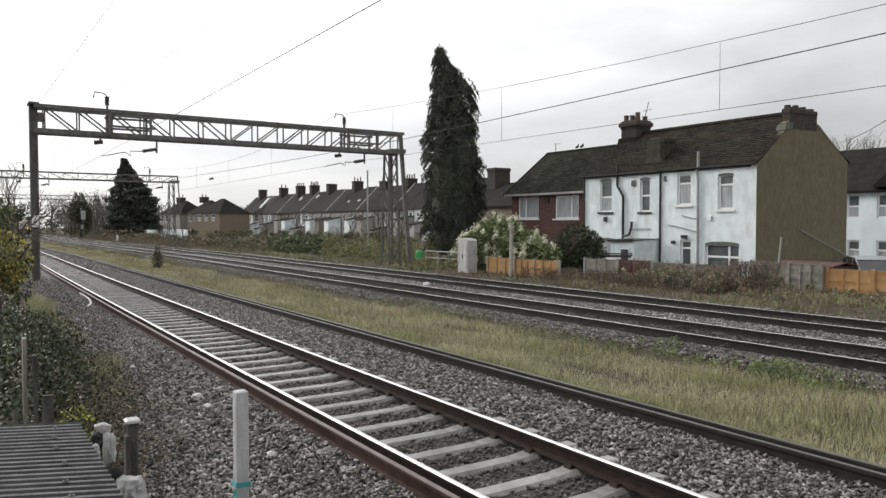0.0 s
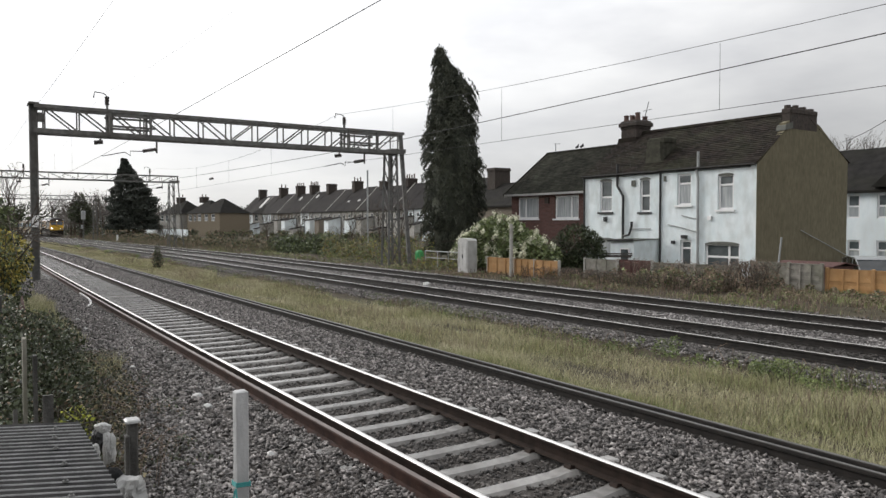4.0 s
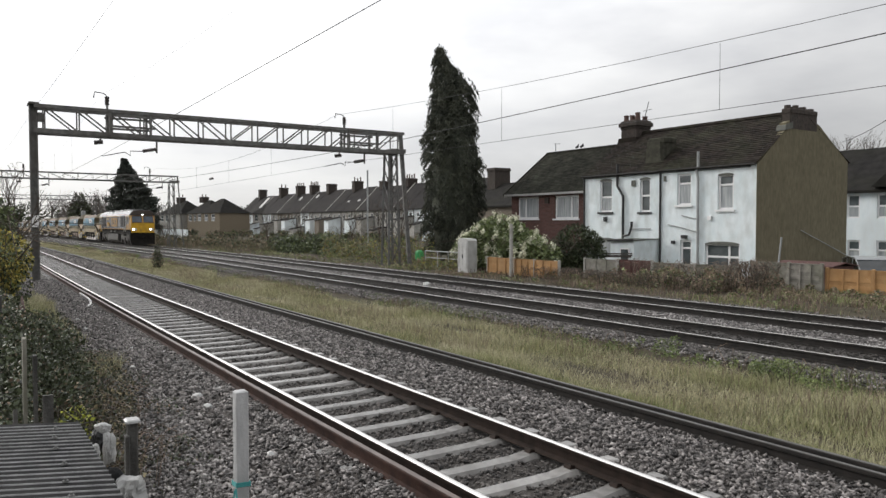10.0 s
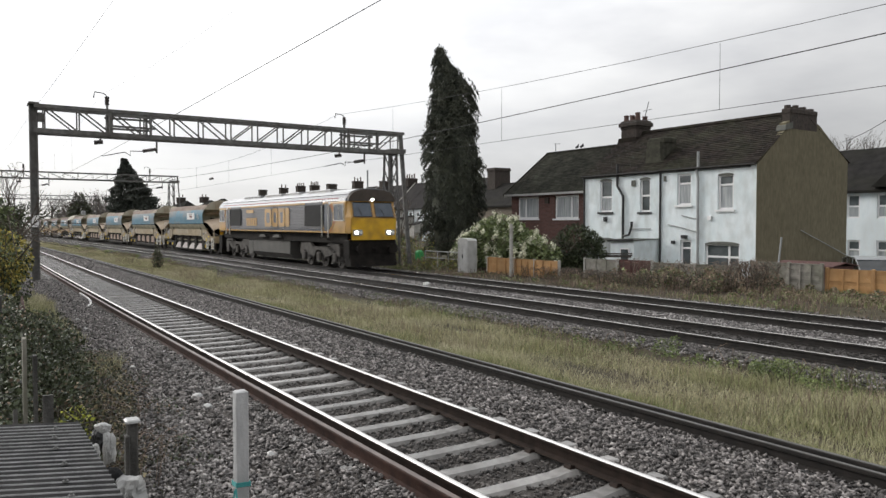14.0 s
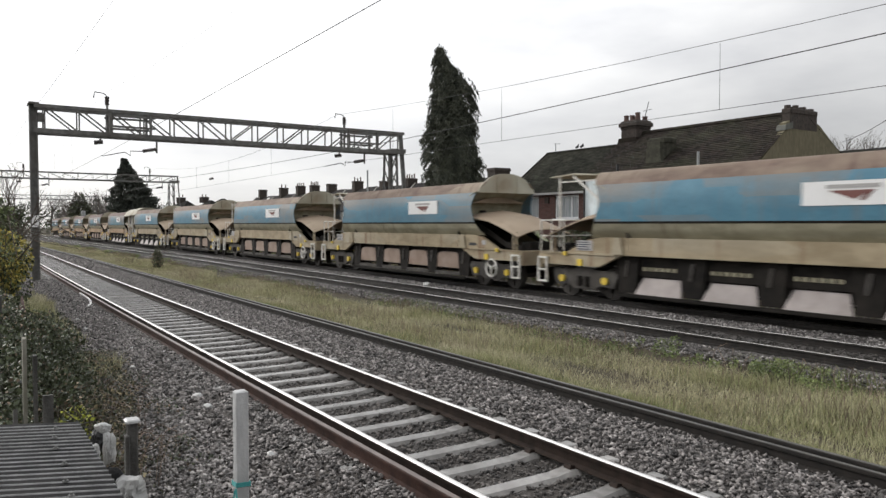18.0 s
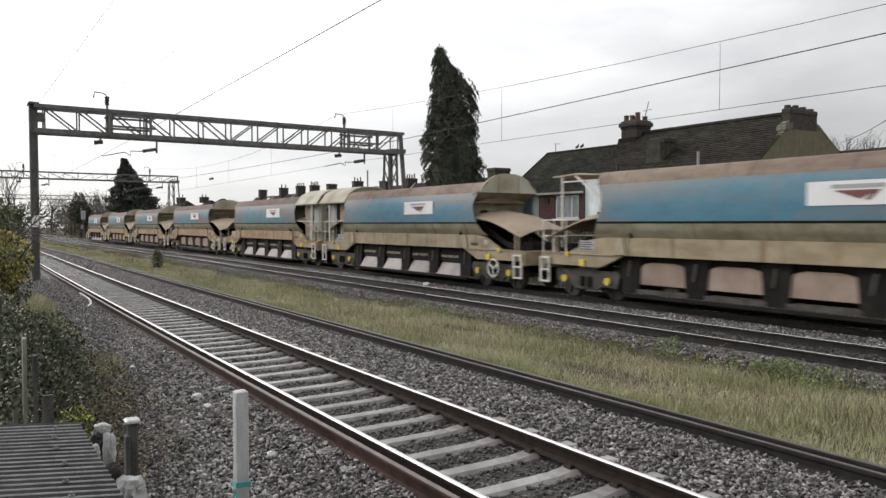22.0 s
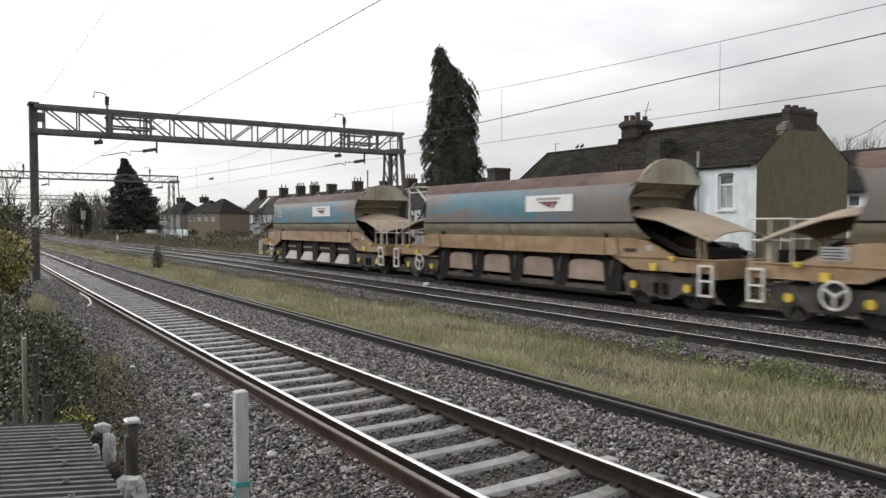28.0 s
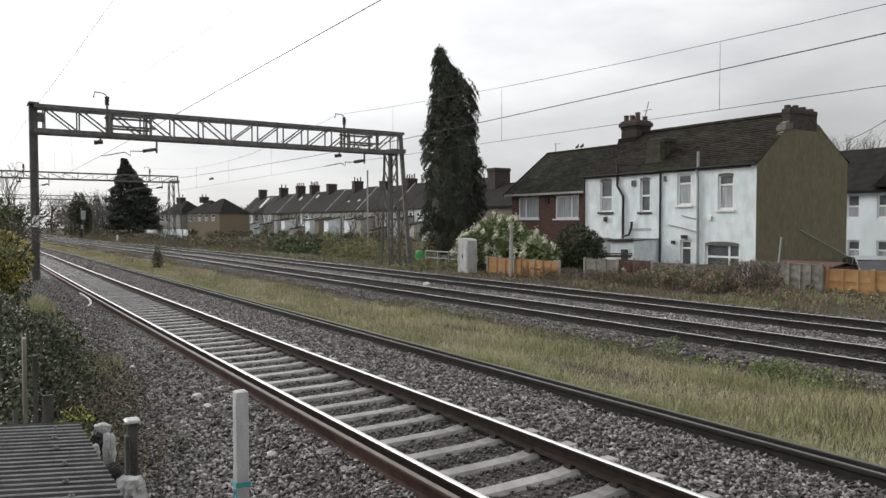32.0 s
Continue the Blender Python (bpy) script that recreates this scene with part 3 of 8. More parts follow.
# ---- loose stones ----
def stones(name, x0, x1, y0, y1, count, size, material, label, bias=1.0, sink=0.0, clear=0.0):
    x = x1 - (x1 - x0) * RNG.random(count) ** bias
    y = y0 + (y1 - y0) * RNG.random(count)
    if clear:
        # leave most of the sleeper tops bare
        off = np.abs((3.2 - x + 0.3025) % 0.605 - 0.3025)
        ok = (off > 0.088) | (RNG.random(count) > clear)
        x, y = x[ok], y[ok]
        count = len(x)
    z = lerp_profile(y) + fall(x) - sink + size * RNG.uniform(-0.9, 0.8, count)
    s = size * RNG.uniform(0.55, 1.25, count)
    base = np.array([(1, 0, 0), (-1, 0, 0), (0, 1, 0), (0, -1, 0), (0, 0, 1), (0, 0, -1)], float)
    jit = base[None] * RNG.uniform(0.55, 1.2, (count, 6, 1)) + RNG.normal(0, 0.34, (count, 6, 3))
    jit[:, :, 2] *= 0.75
    ang = RNG.uniform(0, 6.283, count)
    c, si = np.cos(ang), np.sin(ang)
    rx = jit[:, :, 0] * c[:, None] - jit[:, :, 1] * si[:, None]
    ry = jit[:, :, 0] * si[:, None] + jit[:, :, 1] * c[:, None]
    V = np.stack([x[:, None] + rx * s[:, None], y[:, None] + ry * s[:, None], z[:, None] + jit[:, :, 2] * s[:, None] + 0.35 * s[:, None]], -1)
    tri = np.array([(0, 2, 4), (2, 1, 4), (1, 3, 4), (3, 0, 4), (2, 0, 5), (1, 2, 5), (3, 1, 5), (0, 3, 5)])
    F = (np.arange(count)[:, None, None] * 6 + tri[None]).reshape(-1, 3)
    return tagged(new(name, cloud(name, V.reshape(-1, 3), F, material)), label, "ballast", "", "stuff")


stones("ballast_stones", -14, -3.0, 0.75, 1.3, 12000, 0.026, M_STONEPALE, "loose ballast stones at the foot of the brambles", 1.1)
stones("ballast_stones", -11, -3.4, 0.9, 2.4, 14000, 0.025, M_STONEPALE, "paler loose ballast stones below the post", 1.0, -0.006)
stones("ballast_stones", -36, -3.2, 1.2, 3.30, 58000, 0.0265, M_STONE, "loose grey and pinkish ballast stones beside the near line", 1.25)
stones("ballast_stones", -38, -3.6, 3.62, 4.98, 34000, 0.025, M_STONEMID, "loose ballast stones between the near rails", 1.2, 0.008, 0.96)
stones("ballast_stones", -85, -38, 3.7, 5.6, 6000, 0.045, M_STONE, "loose ballast stones between the rails further off", 1.3, 0.01, 0.9)
stones("ballast_stones", -44, -3.0, 5.12, 5.62, 14000, 0.028, M_STONE, "loose ballast stones round the sleeper ends", 1.2, 0.012, 0.75)
stones("ballast_stones", -44, -2.6, 5.6, 7.35, 54000, 0.0265, M_STONE, "loose ballast stones between near line and spare rails", 1.25)
stones("ballast_stones", -80, -44, 5.2, 7.0, 5000, 0.05, M_STONE, "loose ballast stones beside the near line further off", 1.2)
stones("ballast_stones", -60, -5.5, 14.1, 15.85, 24000, 0.029, M_STONEPALE, "loose pale ballast stones between the two far lines", 1.1)
stones("ballast_stones", -60, -7, 17.75, 18.9, 14000, 0.029, M_STONE, "loose pale ballast stones beside the far line", 1.1)
stones("ballast_stones", -60, -4.5, 11.4, 12.2, 11000, 0.029, M_STONE, "loose ballast stones at the edge of the grass", 1.2)
stones("ballast_stones", -40, -5, 12.5, 13.8, 8000, 0.034, M_STONEDARK, "oily dark ballast between rails of the middle line", 1.1)
stones("ballast_stones", -40, -6.5, 16.15, 17.45, 8000, 0.034, M_STONEDARK, "oily dark ballast between rails of the far line", 1.1)

# ---- tracks ----
HEAD = [(-0.031, -0.009), (-0.021, -0.0012), (0.0, 0.0005), (0.018, -0.001), (0.027, -0.007)]
BODY = [(-0.028, -0.0095), (-0.036, -0.013), (-0.036, -0.040), (-0.010, -0.052), (-0.010, -0.128), (-0.070, -0.150), (-0.070, -0.159), (0.070, -0.159), (0.070, -0.150), (0.010, -0.128), (0.010, -0.052), (0.036, -0.040), (0.036, -0.013), (0.026, -0.0095)]


def rail_shape(prof, y, curve, x0, x1, dz=0.0):
    s = Shape()
    xs = [x0, -300, -240, -190, -150, -120, -100, -85, -70, -60, -50, -40, -30, -20, -10, 0, x1]
    xs = [x for x in xs if x0 <= x <= x1]
    k = len(prof)
    for x in xs:
        for u, w in prof:
            s.v.append(Vector((x, y + u + (float(bend(x)) if curve else 0.0), w + dz + float(fall(x)))))
    for a in range(len(xs) - 1):
        for i in range(k):
            j = (i + 1) % k
            s.f.append((a * k + i, a * k + j, (a + 1) * k + j, (a + 1) * k + i))
    s.f += [tuple(range(k)), tuple(reversed(range((len(xs) - 1) * k, len(xs) * k)))]
    return s


def track(name, centre, curve, label, sleeper_label, m_sleeper, m_top, m_side, step, x_first, x_single, x_last, drop):
    t = thing(name, label, "railway track")
    for side in (-0.7525, 0.7525):
        r = part("rail", rail_shape(BODY, centre + side, curve, -400, 20), m_side, t, "rolled steel rail with rusty web")
        part("rail_head", rail_shape(HEAD, centre + side, curve, -400, 20), m_top, r, "worn shiny running surface")
    prof = [(-0.125, -0.14), (-0.112, -0.04), (-0.078, 0.0), (0.078, 0.0), (0.112, -0.04), (0.125, -0.14)]
    one = Shape()
    if curve:
        # cast sleeper, thinner in the middle than under the rails
        cuts = ((-1.26, 0.0), (-0.64, 0.0), (-0.44, -0.024), (0.44, -0.024), (0.64, 0.0), (1.26, 0.0))
        for yy, dip in cuts:
            one.v += [Vector((u, yy, w + (dip if w > -0.1 else 0.0))) for u, w in prof]
        for a in range(5):
            one.f += [(a * 6 + i, a * 6 + (i + 1) % 6, a * 6 + 6 + (i + 1) % 6, a * 6 + 6 + i) for i in range(6)]
        one.f += [tuple(range(5, -1, -1)), tuple(range(30, 36))]
    else:
        one.prism(prof, "y", -1.26, 1.26)
    me = one.mesh("sleeper", m_sleeper)
    fix = Shape()
    fix.prism([(-0.04, 0.0), (0.04, 0.0), (0.03, 0.03), (-0.02, 0.04)], "x", -0.045, 0.045)
    fme = fix.mesh("rail_clip", M_RUST)
    x, n, rest = x_first, 0, Shape()
    while x > -400:
        y, z = centre + (float(bend(x)) if curve else 0.0), -0.159 - drop + float(fall(x))
        if x > x_single:
            o = new("sleeper", me)
            o.parent = t
            o.location = (x, y, z)
            if x > -20 and curve:
                for w in (-0.8525, -0.6525, 0.6525, 0.8525):
                    c = new("rail_clip", fme)
                    c.parent = o
                    c.location = (0, w, 0)
        elif x > x_last:
            rest.v, base = rest.v, len(rest.v)
            for e in (-1.26, 1.26):
                for u, w in prof:
                    rest.v.append(Vector((x + u, y + e, z + w)))
            rest.f += [tuple(base + q for q in (i, (i + 1) % 6, 6 + (i + 1) % 6, 6 + i)) for i in range(6)]
        x -= step
        n += 1
    if rest.f:
        part("sleeper_row", rest, m_sleeper, t, sleeper_label)["kind"] = "stuff"
    return t


track("railway_track", 4.29, True, "near running line of shiny rails on pale concrete sleepers", "row of pale concrete sleepers", M_SLEEPER, M_RAILTOP, M_RUST, 0.605, 3.2, -110, -240, 0.0)
track("railway_track", 13.15, False, "dull dark far running line half sunk in ballast", "row of dark grimy sleepers", M_TIMBER, M_RAILDULL, M_RUSTDARK, 0.7, 5.0, -60, -180, 0.03)
track("railway_track", 16.80, False, "dark far running line carrying the goods train", "row of dark grimy sleepers", M_TIMBER, M_RAILDULL, M_RUSTDARK, 0.7, 5.0, -60, -180, 0.03)
for y, curve, dz, lab in ((3.36, True, -0.015, "loose brown rusty rail lying along the sleeper ends"), (7.02, False, -0.06, "loose dark rail lying at the edge of the grass"), (7.20, False, -0.05, "second loose dark rail lying at the edge of the grass")):
    t = thing("spare_rail", lab, "rail", "spare rails beside the near line")
    part("rail_body", rail_shape(BODY, y, curve, -130, 20, dz), M_RUSTRED if curve else M_RUSTDARK, t)
    part("rail_head", rail_shape([(-0.030, -0.003), (-0.024, 0.0), (0.024, 0.0), (0.030, -0.003)], y, curve, -130, 20, dz), M_SPARETOP if curve else M_SPAREDARK, t, "dull worn rail top")


# ---- overhead line portals ----
def insulator(s, p, q, r):
    p, q = Vector(p), Vector(q)
    s.tube(p, q, r * 0.45, 8)
    n = 6
    for i in range(n):
        c = p.lerp(q, (i + 0.5) / n)
        d = (q - p).normalized() * (q - p).length / n * 0.3
        s.tube(c - d, c + d, r, 10)


def portal(x, yl, yr, zb, zt, label, fine=True, y_arm=(5.6, 17.3), foot=0.0):
    dz = float(fall(x))
    g = thing("overhead_line_portal", label, "gantry", "portals over the railway", pose(x, 0, dz))
    w = 0.42
    th = 1.0 if fine else 0.6
    for a in (-w, w):
        for z in (zb, zt):
            part("chord", Shape().bar((a, yl, z), (a, yr, z), 0.14 * th, (0.20 if z == zb else 0.15) * th), M_STEEL, g, "long grey steel boom of the lattice beam")
    n = 13
    step = (yr - yl - 0.8) / n
    for i in range(n + 1):
        y = yl + 0.4 + i * step
        for a in (-w, w):
            part("upright", Shape().bar((a, y, zb), (a, y, zt), 0.05 * th, 0.06 * th), M_STEEL, g)
            if i < n:
                p, q = (zt, zb) if i < n // 2 else (zb, zt)
                part("brace", Shape().bar((a, y, p), (a, y + step, q), 0.05 * th, 0.06 * th), M_STEEL, g)
        if fine:
            part("cross_tie", Shape().bar((-w, y, zb), (w, y, zb), 0.05, 0.05), M_STEEL, g)
            part("cross_tie", Shape().bar((-w, y, zt), (w, y + (step if i < n else 0), zt), 0.05, 0.05), M_STEEL, g)
    # near leg: plain column
    col = Shape().prism([(-0.15, yl - 0.16), (0.15, yl - 0.16), (0.15, yl - 0.10), (0.04, yl - 0.10), (0.04, yl + 0.10), (0.15, yl + 0.10), (0.15, yl + 0.16), (-0.15, yl + 0.16), (-0.15, yl + 0.10), (-0.04, yl + 0.10), (-0.04, yl - 0.10), (-0.15, yl - 0.10)], "z", -0.4, zt + 0.12)
    part("leg", col, M_STEEL, g, "upright H-section steel leg")
    part("leg_cap", Shape().cbox(-0.5, 0.5, yl - 0.2, yl + 0.2, zt + 0.06, zt + 0.14), M_STEEL, g)
    if fine:
        part("leg_bracket", Shape().cbox(-0.2, 0.2, yl + 0.14, yl + 0.42, zt - 0.62, zt - 0.25, 0.04), M_STEEL, g)
        part("number_board", Shape().box(0.16, 0.18, yl - 0.13, yl + 0.13, 2.1, 2.6), M_PANEL, g, "small white plate on the leg")
    # far leg: lattice trestle with a raking strut
    ym = yr - 0.62
    for a, b in ((-0.42, -0.28), (0.42, 0.28)):
        for s in (-0.22, 0.22):
            part("trestle_post", Shape().bar((b, ym + s, zb), (a, ym + s * 1.6, -0.4 + foot), 0.11 * th, 0.11 * th), M_STEEL, g, "corner post of the lattice leg")
    m = 7
    for i in range(m):
        z0, z1 = zb - (zb) * i / m, zb - zb * (i + 1) / m
        k0, k1 = 0.28 + 0.14 * i / m, 0.28 + 0.14 * (i + 1) / m
        part("trestle_brace", Shape().bar((-k0, ym - 0.25, z0), (k1, ym - 0.25, z1), 0.05, 0.05), M_STEEL, g)
        part("trestle_brace", Shape().bar((k0, ym + 0.25, z0), (-k1, ym + 0.25, z1), 0.05, 0.05), M_STEEL, g)
        part("trestle_brace", Shape().bar((k0, ym - 0.25, z0), (k1, ym + 0.25, z1), 0.05, 0.05), M_STEEL, g)
    part("raking_strut", Shape().bar((0.0, yr, zt + 0.1), (0.15, yr + 0.55, -0.4 + foot), 0.22 * th, 0.2 * th), M_STEEL, g, "pale raking steel strut of the leg")
    part("leg_head", Shape().cbox(-0.45, 0.45, yr - 0.75, yr + 0.12, zb - 0.02, zb + 0.2), M_STEEL, g)
    for i, y in enumerate(y_arm):
        post = part("support_post", Shape().bar((0, y, zb), (0, y, zt + 0.45), 0.09, 0.09), M_STEEL, g)
        s = Shape()
        insulator(s, (0, y, zt + 0.30), (0, y, zt + 0.70), 0.10)
        part("insulator", s, M_INSUL, g, "brown ribbed insulator")
        part("wire_horn", Shape().path([(0, y, zt + 0.70), (0, y - 0.12, zt + 0.82), (0, y - 0.5, zt + 0.86), (0, y - 0.55, zt + 0.6)], 0.025), M_WIRE, g)
        y2 = y + (2.1 if i == 0 else 1.2)
        part("drop_post", Shape().bar((0, y2, zb), (0, y2, zb - 0.68), 0.07, 0.07), M_STEEL, g)
        s = Shape()
        insulator(s, (0, y2 - 0.04, zb - 0.50), (0, y2 - 0.62, zb - 0.62), 0.085)
        part("insulator", s, M_INSUL, g, "brown ribbed insulator")
        part("registration_arm", Shape().path([(0, y2 - 0.62, zb - 0.62), (0, y2 - 1.15, zb - 0.64), (0, y2 - 1.15, zb - 0.84), (0, y2 - 1.4, zb - 0.70), (0, y2 - 2.35, zb - 0.93)], 0.02), M_WIRE, g, "thin bent arm that holds the contact wire")
        s = Shape()
        s.tube((0, y - 0.25, zb - 0.12), (0, y - 0.4, zb - 0.32), 0.03)
        insulator(s, (-0.06, y - 0.55, zb - 0.34), (0.06, y - 0.2, zb - 0.30), 0.10)
        part("hanging_insulator", s, M_INSUL, g)
        if fine:
            for yy in (y + 0.05, y + 1.75):
                for a in (-w - 0.06, w + 0.06):
                    part("frame_post", Shape().bar((a, yy, zb - 0.02), (a, yy, zt + 0.02), 0.13, 0.09), M_STEEL, g)
            for z in (zb + 0.38, zb + 0.85):
                part("frame_rail", Shape().bar((w + 0.06, y - 0.05, z), (w + 0.06, y + 1.95, z), 0.07, 0.09), M_STEEL, g)
                part("frame_rail", Shape().bar((-w - 0.06, y - 0.05, z), (-w - 0.06, y + 1.95, z), 0.07, 0.09), M_STEEL, g)
    return g


portal(-36, 2.68, 20.75, 6.2, 7.25, "grey steel lattice portal holding the overhead wires")
portal(-79, 1.6, 18.9, 6.62, 7.25, "grey steel lattice portal further down the line", False, (5.0, 16.2))
portal(-140, 1.2, 20.2, 6.75, 7.4, "distant grey steel lattice portal across the line", False, (5.0, 16.5))
portal(-205, 1.0, 20.0, 6.5, 7.4, "hazy far steel lattice portal across the line", False, (5.0, 16.5))


# ---- overhead wires ----
def wire_points(spans, sag):
    """Poles (x, y, z) in order, with a sagging curve between each two."""
    pts = []
    for (p, q) in zip(spans, spans[1:]):
        p, q = Vector(p), Vector(q)
        for i in range(13):
            u = i / 12
            c = p.lerp(q, u)
            c.z -= sag * 4 * u * (1 - u)
            pts.append(c)
    return pts


def overhead(y, y_gantry, top, contact, contact_near, label, r=0.008, r_top=0.008):
    t = thing("overhead_wire", label, "overhead wire", "overhead wires")
    xs = [26, -36, -79, -140, -205, -300]
    up = wire_points([(x, y if x > -30 else y_gantry, top + float(fall(x))) for x in xs], 1.05)
    lo = wire_points([(x, y if x > -30 else y_gantry, (contact if x < -30 else contact_near) + float(fall(x))) for x in xs], 0.02)
    part("catenary_wire", Shape().path(up, r_top, 5), M_WIRE, t, "sagging carrier wire")
    part("contact_wire", Shape().path(lo, r, 5), M_WIRE, t, "level contact wire")
    return t, up, lo


t3, up3, lo3 = overhead(17.0, 16.9, 8.05, 5.42, 5.08, "pair of thin dark wires hung above the far line")
for x in (-12.4, -21.8, -30, -2.0, 8.0, -46, -55, -64, -90, -105, -120):
    near = min(up3, key=lambda p: abs(p.x - x))
    low = min(lo3, key=lambda p: abs(p.x - x))
    part("dropper", Shape().tube((x, near.y, near.z), (x, low.y, low.z), 0.006, 4), M_WIRE, t3)
t1, up1, lo1 = overhead(5.2, 5.3, 7.95, 5.27, 5.95, "pair of thin dark wires hung above the near line", 0.008, 0.003)
for x in (-46, -55, -64, -90, -105):
    near = min(up1, key=lambda p: abs(p.x - x))
    low = min(lo1, key=lambda p: abs(p.x - x))
    part("dropper", Shape().tube((x, near.y, near.z), (x, low.y, low.z), 0.006, 4), M_WIRE, t1)
s = Shape()
insulator(s, (-60.4, 17.0, 5.88), (-59.6, 17.0, 5.9), 0.09)
part("section_insulator", s, M_INSUL, t3, "brown ribbed insulator in the wire")
e = thing("earth_wire", "thick dark wire strung along the far portal legs", "overhead wire", "overhead wires")
part("wire_run", Shape().path(wire_points([(26, 20.9, 8.1), (-36, 20.9, 7.0), (-79, 19.0, 7.0), (-140, 20.3, 6.8)], 0.10), 0.016, 6), M_WIRE, e)
e = thing("earth_wire", "thin wire strung along the near portal legs", "overhead wire", "overhead wires")
part("wire_run", Shape().path(wire_points([(26, 2.68, 7.3), (-36, 2.68, 7.1), (-79, 1.7, 7.0), (-140, 1.3, 6.8)], 0.45), 0.005, 6), M_WIRE, e)


# ---- houses ----
def brick_mat(name, a, b, mortar, width=0.225, height=0.075):
    m = mat(name, a, b, 6, 0.92)
    nt = m.node_tree
    bs = nt.nodes["Principled BSDF"]
    co = nt.nodes.new("ShaderNodeTexCoord")
    sep = nt.nodes.new("ShaderNodeSeparateXYZ")
    com = nt.nodes.new("ShaderNodeCombineXYZ")
    add = nt.nodes.new("ShaderNodeMath")
    br = nt.nodes.new("ShaderNodeTexBrick")
    br.inputs["Scale"].default_value = 1.0
    br.inputs["Brick Width"].default_value, br.inputs["Row Height"].default_value, br.inputs["Mortar Size"].default_value = width, height, 0.008
    br.inputs["Color1"].default_value, br.inputs["Color2"].default_value, br.inputs["Mortar"].default_value = (*a, 1), (*b, 1), (*mortar, 1)
    nt.links.new(co.outputs["Object"], sep.inputs[0])
    nt.links.new(sep.outputs["X"], add.inputs[0])
    nt.links.new(sep.outputs["Y"], add.inputs[1])
    nt.links.new(add.outputs[0], com.inputs["X"])
    nt.links.new(sep.outputs["Z"], com.inputs["Y"])
    nt.links.new(com.outputs[0], br.inputs["Vector"])
    nt.links.new(br.outputs["Color"], bs.inputs["Base Color"])
    bp = nt.nodes.new("ShaderNodeBump")
    bp.inputs["Strength"].default_value, bp.inputs["Distance"].default_value = 0.5, 0.01
    bp.invert = True
    nt.links.new(br.outputs["Fac"], bp.inputs["Height"])
    nt.links.new(bp.outputs["Normal"], bs.inputs["Normal"])
    return m


M_BRICKWALL = brick_mat("red_brick_wall", (0.085, 0.038, 0.033), (0.135, 0.064, 0.054), (0.125, 0.095, 0.083))


def holed_wall(x0, x1, z0, z1, y0, y1, holes):
    """A wall along x from y0 (outer) to y1 with openings (xa, xb, za, zb) right through it."""
    s = Shape()
    xs = sorted({x0, x1, *[h[0] for h in holes], *[h[1] for h in holes]})
    zs = sorted({z0, z1, *[h[2] for h in holes], *[h[3] for h in holes]})
    for a, b in zip(xs, xs[1:]):
        for c, d in zip(zs, zs[1:]):
            mx, mz = (a + b) / 2, (c + d) / 2
            if any(h[0] < mx < h[1] and h[2] < mz < h[3] for h in holes):
                continue
            s.face((a, y0, c), (b, y0, c), (b, y0, d), (a, y0, d))
            s.face((a, y1, c), (a, y1, d), (b, y1, d), (b, y1, c))
    for xa, xb, za, zb in [*holes, (x0, x1, z0, z1)]:
        s.face((xa, y0, za), (xa, y1, za), (xb, y1, za), (xb, y0, za))
        s.face((xa, y0, zb), (xb, y0, zb), (xb, y1, zb), (xa, y1, zb))
        s.face((xa, y0, za), (xa, y0, zb), (xa, y1, zb), (xa, y1, za))
        s.face((xb, y0, za), (xb, y1, za), (xb, y1, zb), (xb, y0, zb))
    return s


def window(parent, xa, xb, za, zb, y, bars=(), mull=(), curtain=True, arch=False, sill=None, label="white-framed window"):
    """A window set in an opening whose outer face is at y."""
    d = y + 0.07
    fw = 0.09
    w = part("window", Shape().ring(xa, xb, za, zb, fw, d, d + 0.06), M_UPVC, parent, label)
    for b in bars:
        part("transom", Shape().box(xa + fw, xb - fw, d - 0.005, d + 0.055, b - fw / 2, b + fw / 2), M_UPVC, w)
    for m in mull:
        part("mullion", Shape().box(m - fw / 2, m + fw / 2, d - 0.006, d + 0.054, za + fw, zb - fw), M_UPVC, w)
    zz = [za, *sorted(bars), zb]
    for i, (c, e) in enumerate(zip(zz, zz[1:])):
        part("pane", Shape().box(xa + 0.02, xb - 0.02, d + 0.025, d + 0.035, c, e), M_CURTAIN if curtain and i == 0 else M_PANE, w)
    if arch:
        a = Shape()
        n = 8
        c, r = (xa + xb) / 2, (xb - xa) / 2
        pts = [(c + r * math.cos(math.pi * k / n), zb - 0.02 + min(0.12, 0.22 * r) * math.sin(math.pi * k / n)) for k in range(n + 1)]
        # dark grey arch paints the shadow line of the reveal; no lead here
        a.prism([(xb, zb - 0.05), *pts, (xa, zb - 0.05)], "y", y - 0.014, y + 0.06)
        part("arch_head", a, M_LEAD, w, "shallow arched window head, reveal shadow painted in dark grey")
    if sill is not None:
        part("sill", Shape().box(xa - 0.1, xb + 0.1, y - 0.09, y + 0.05, za - 0.09, za), sill, w)
    return w


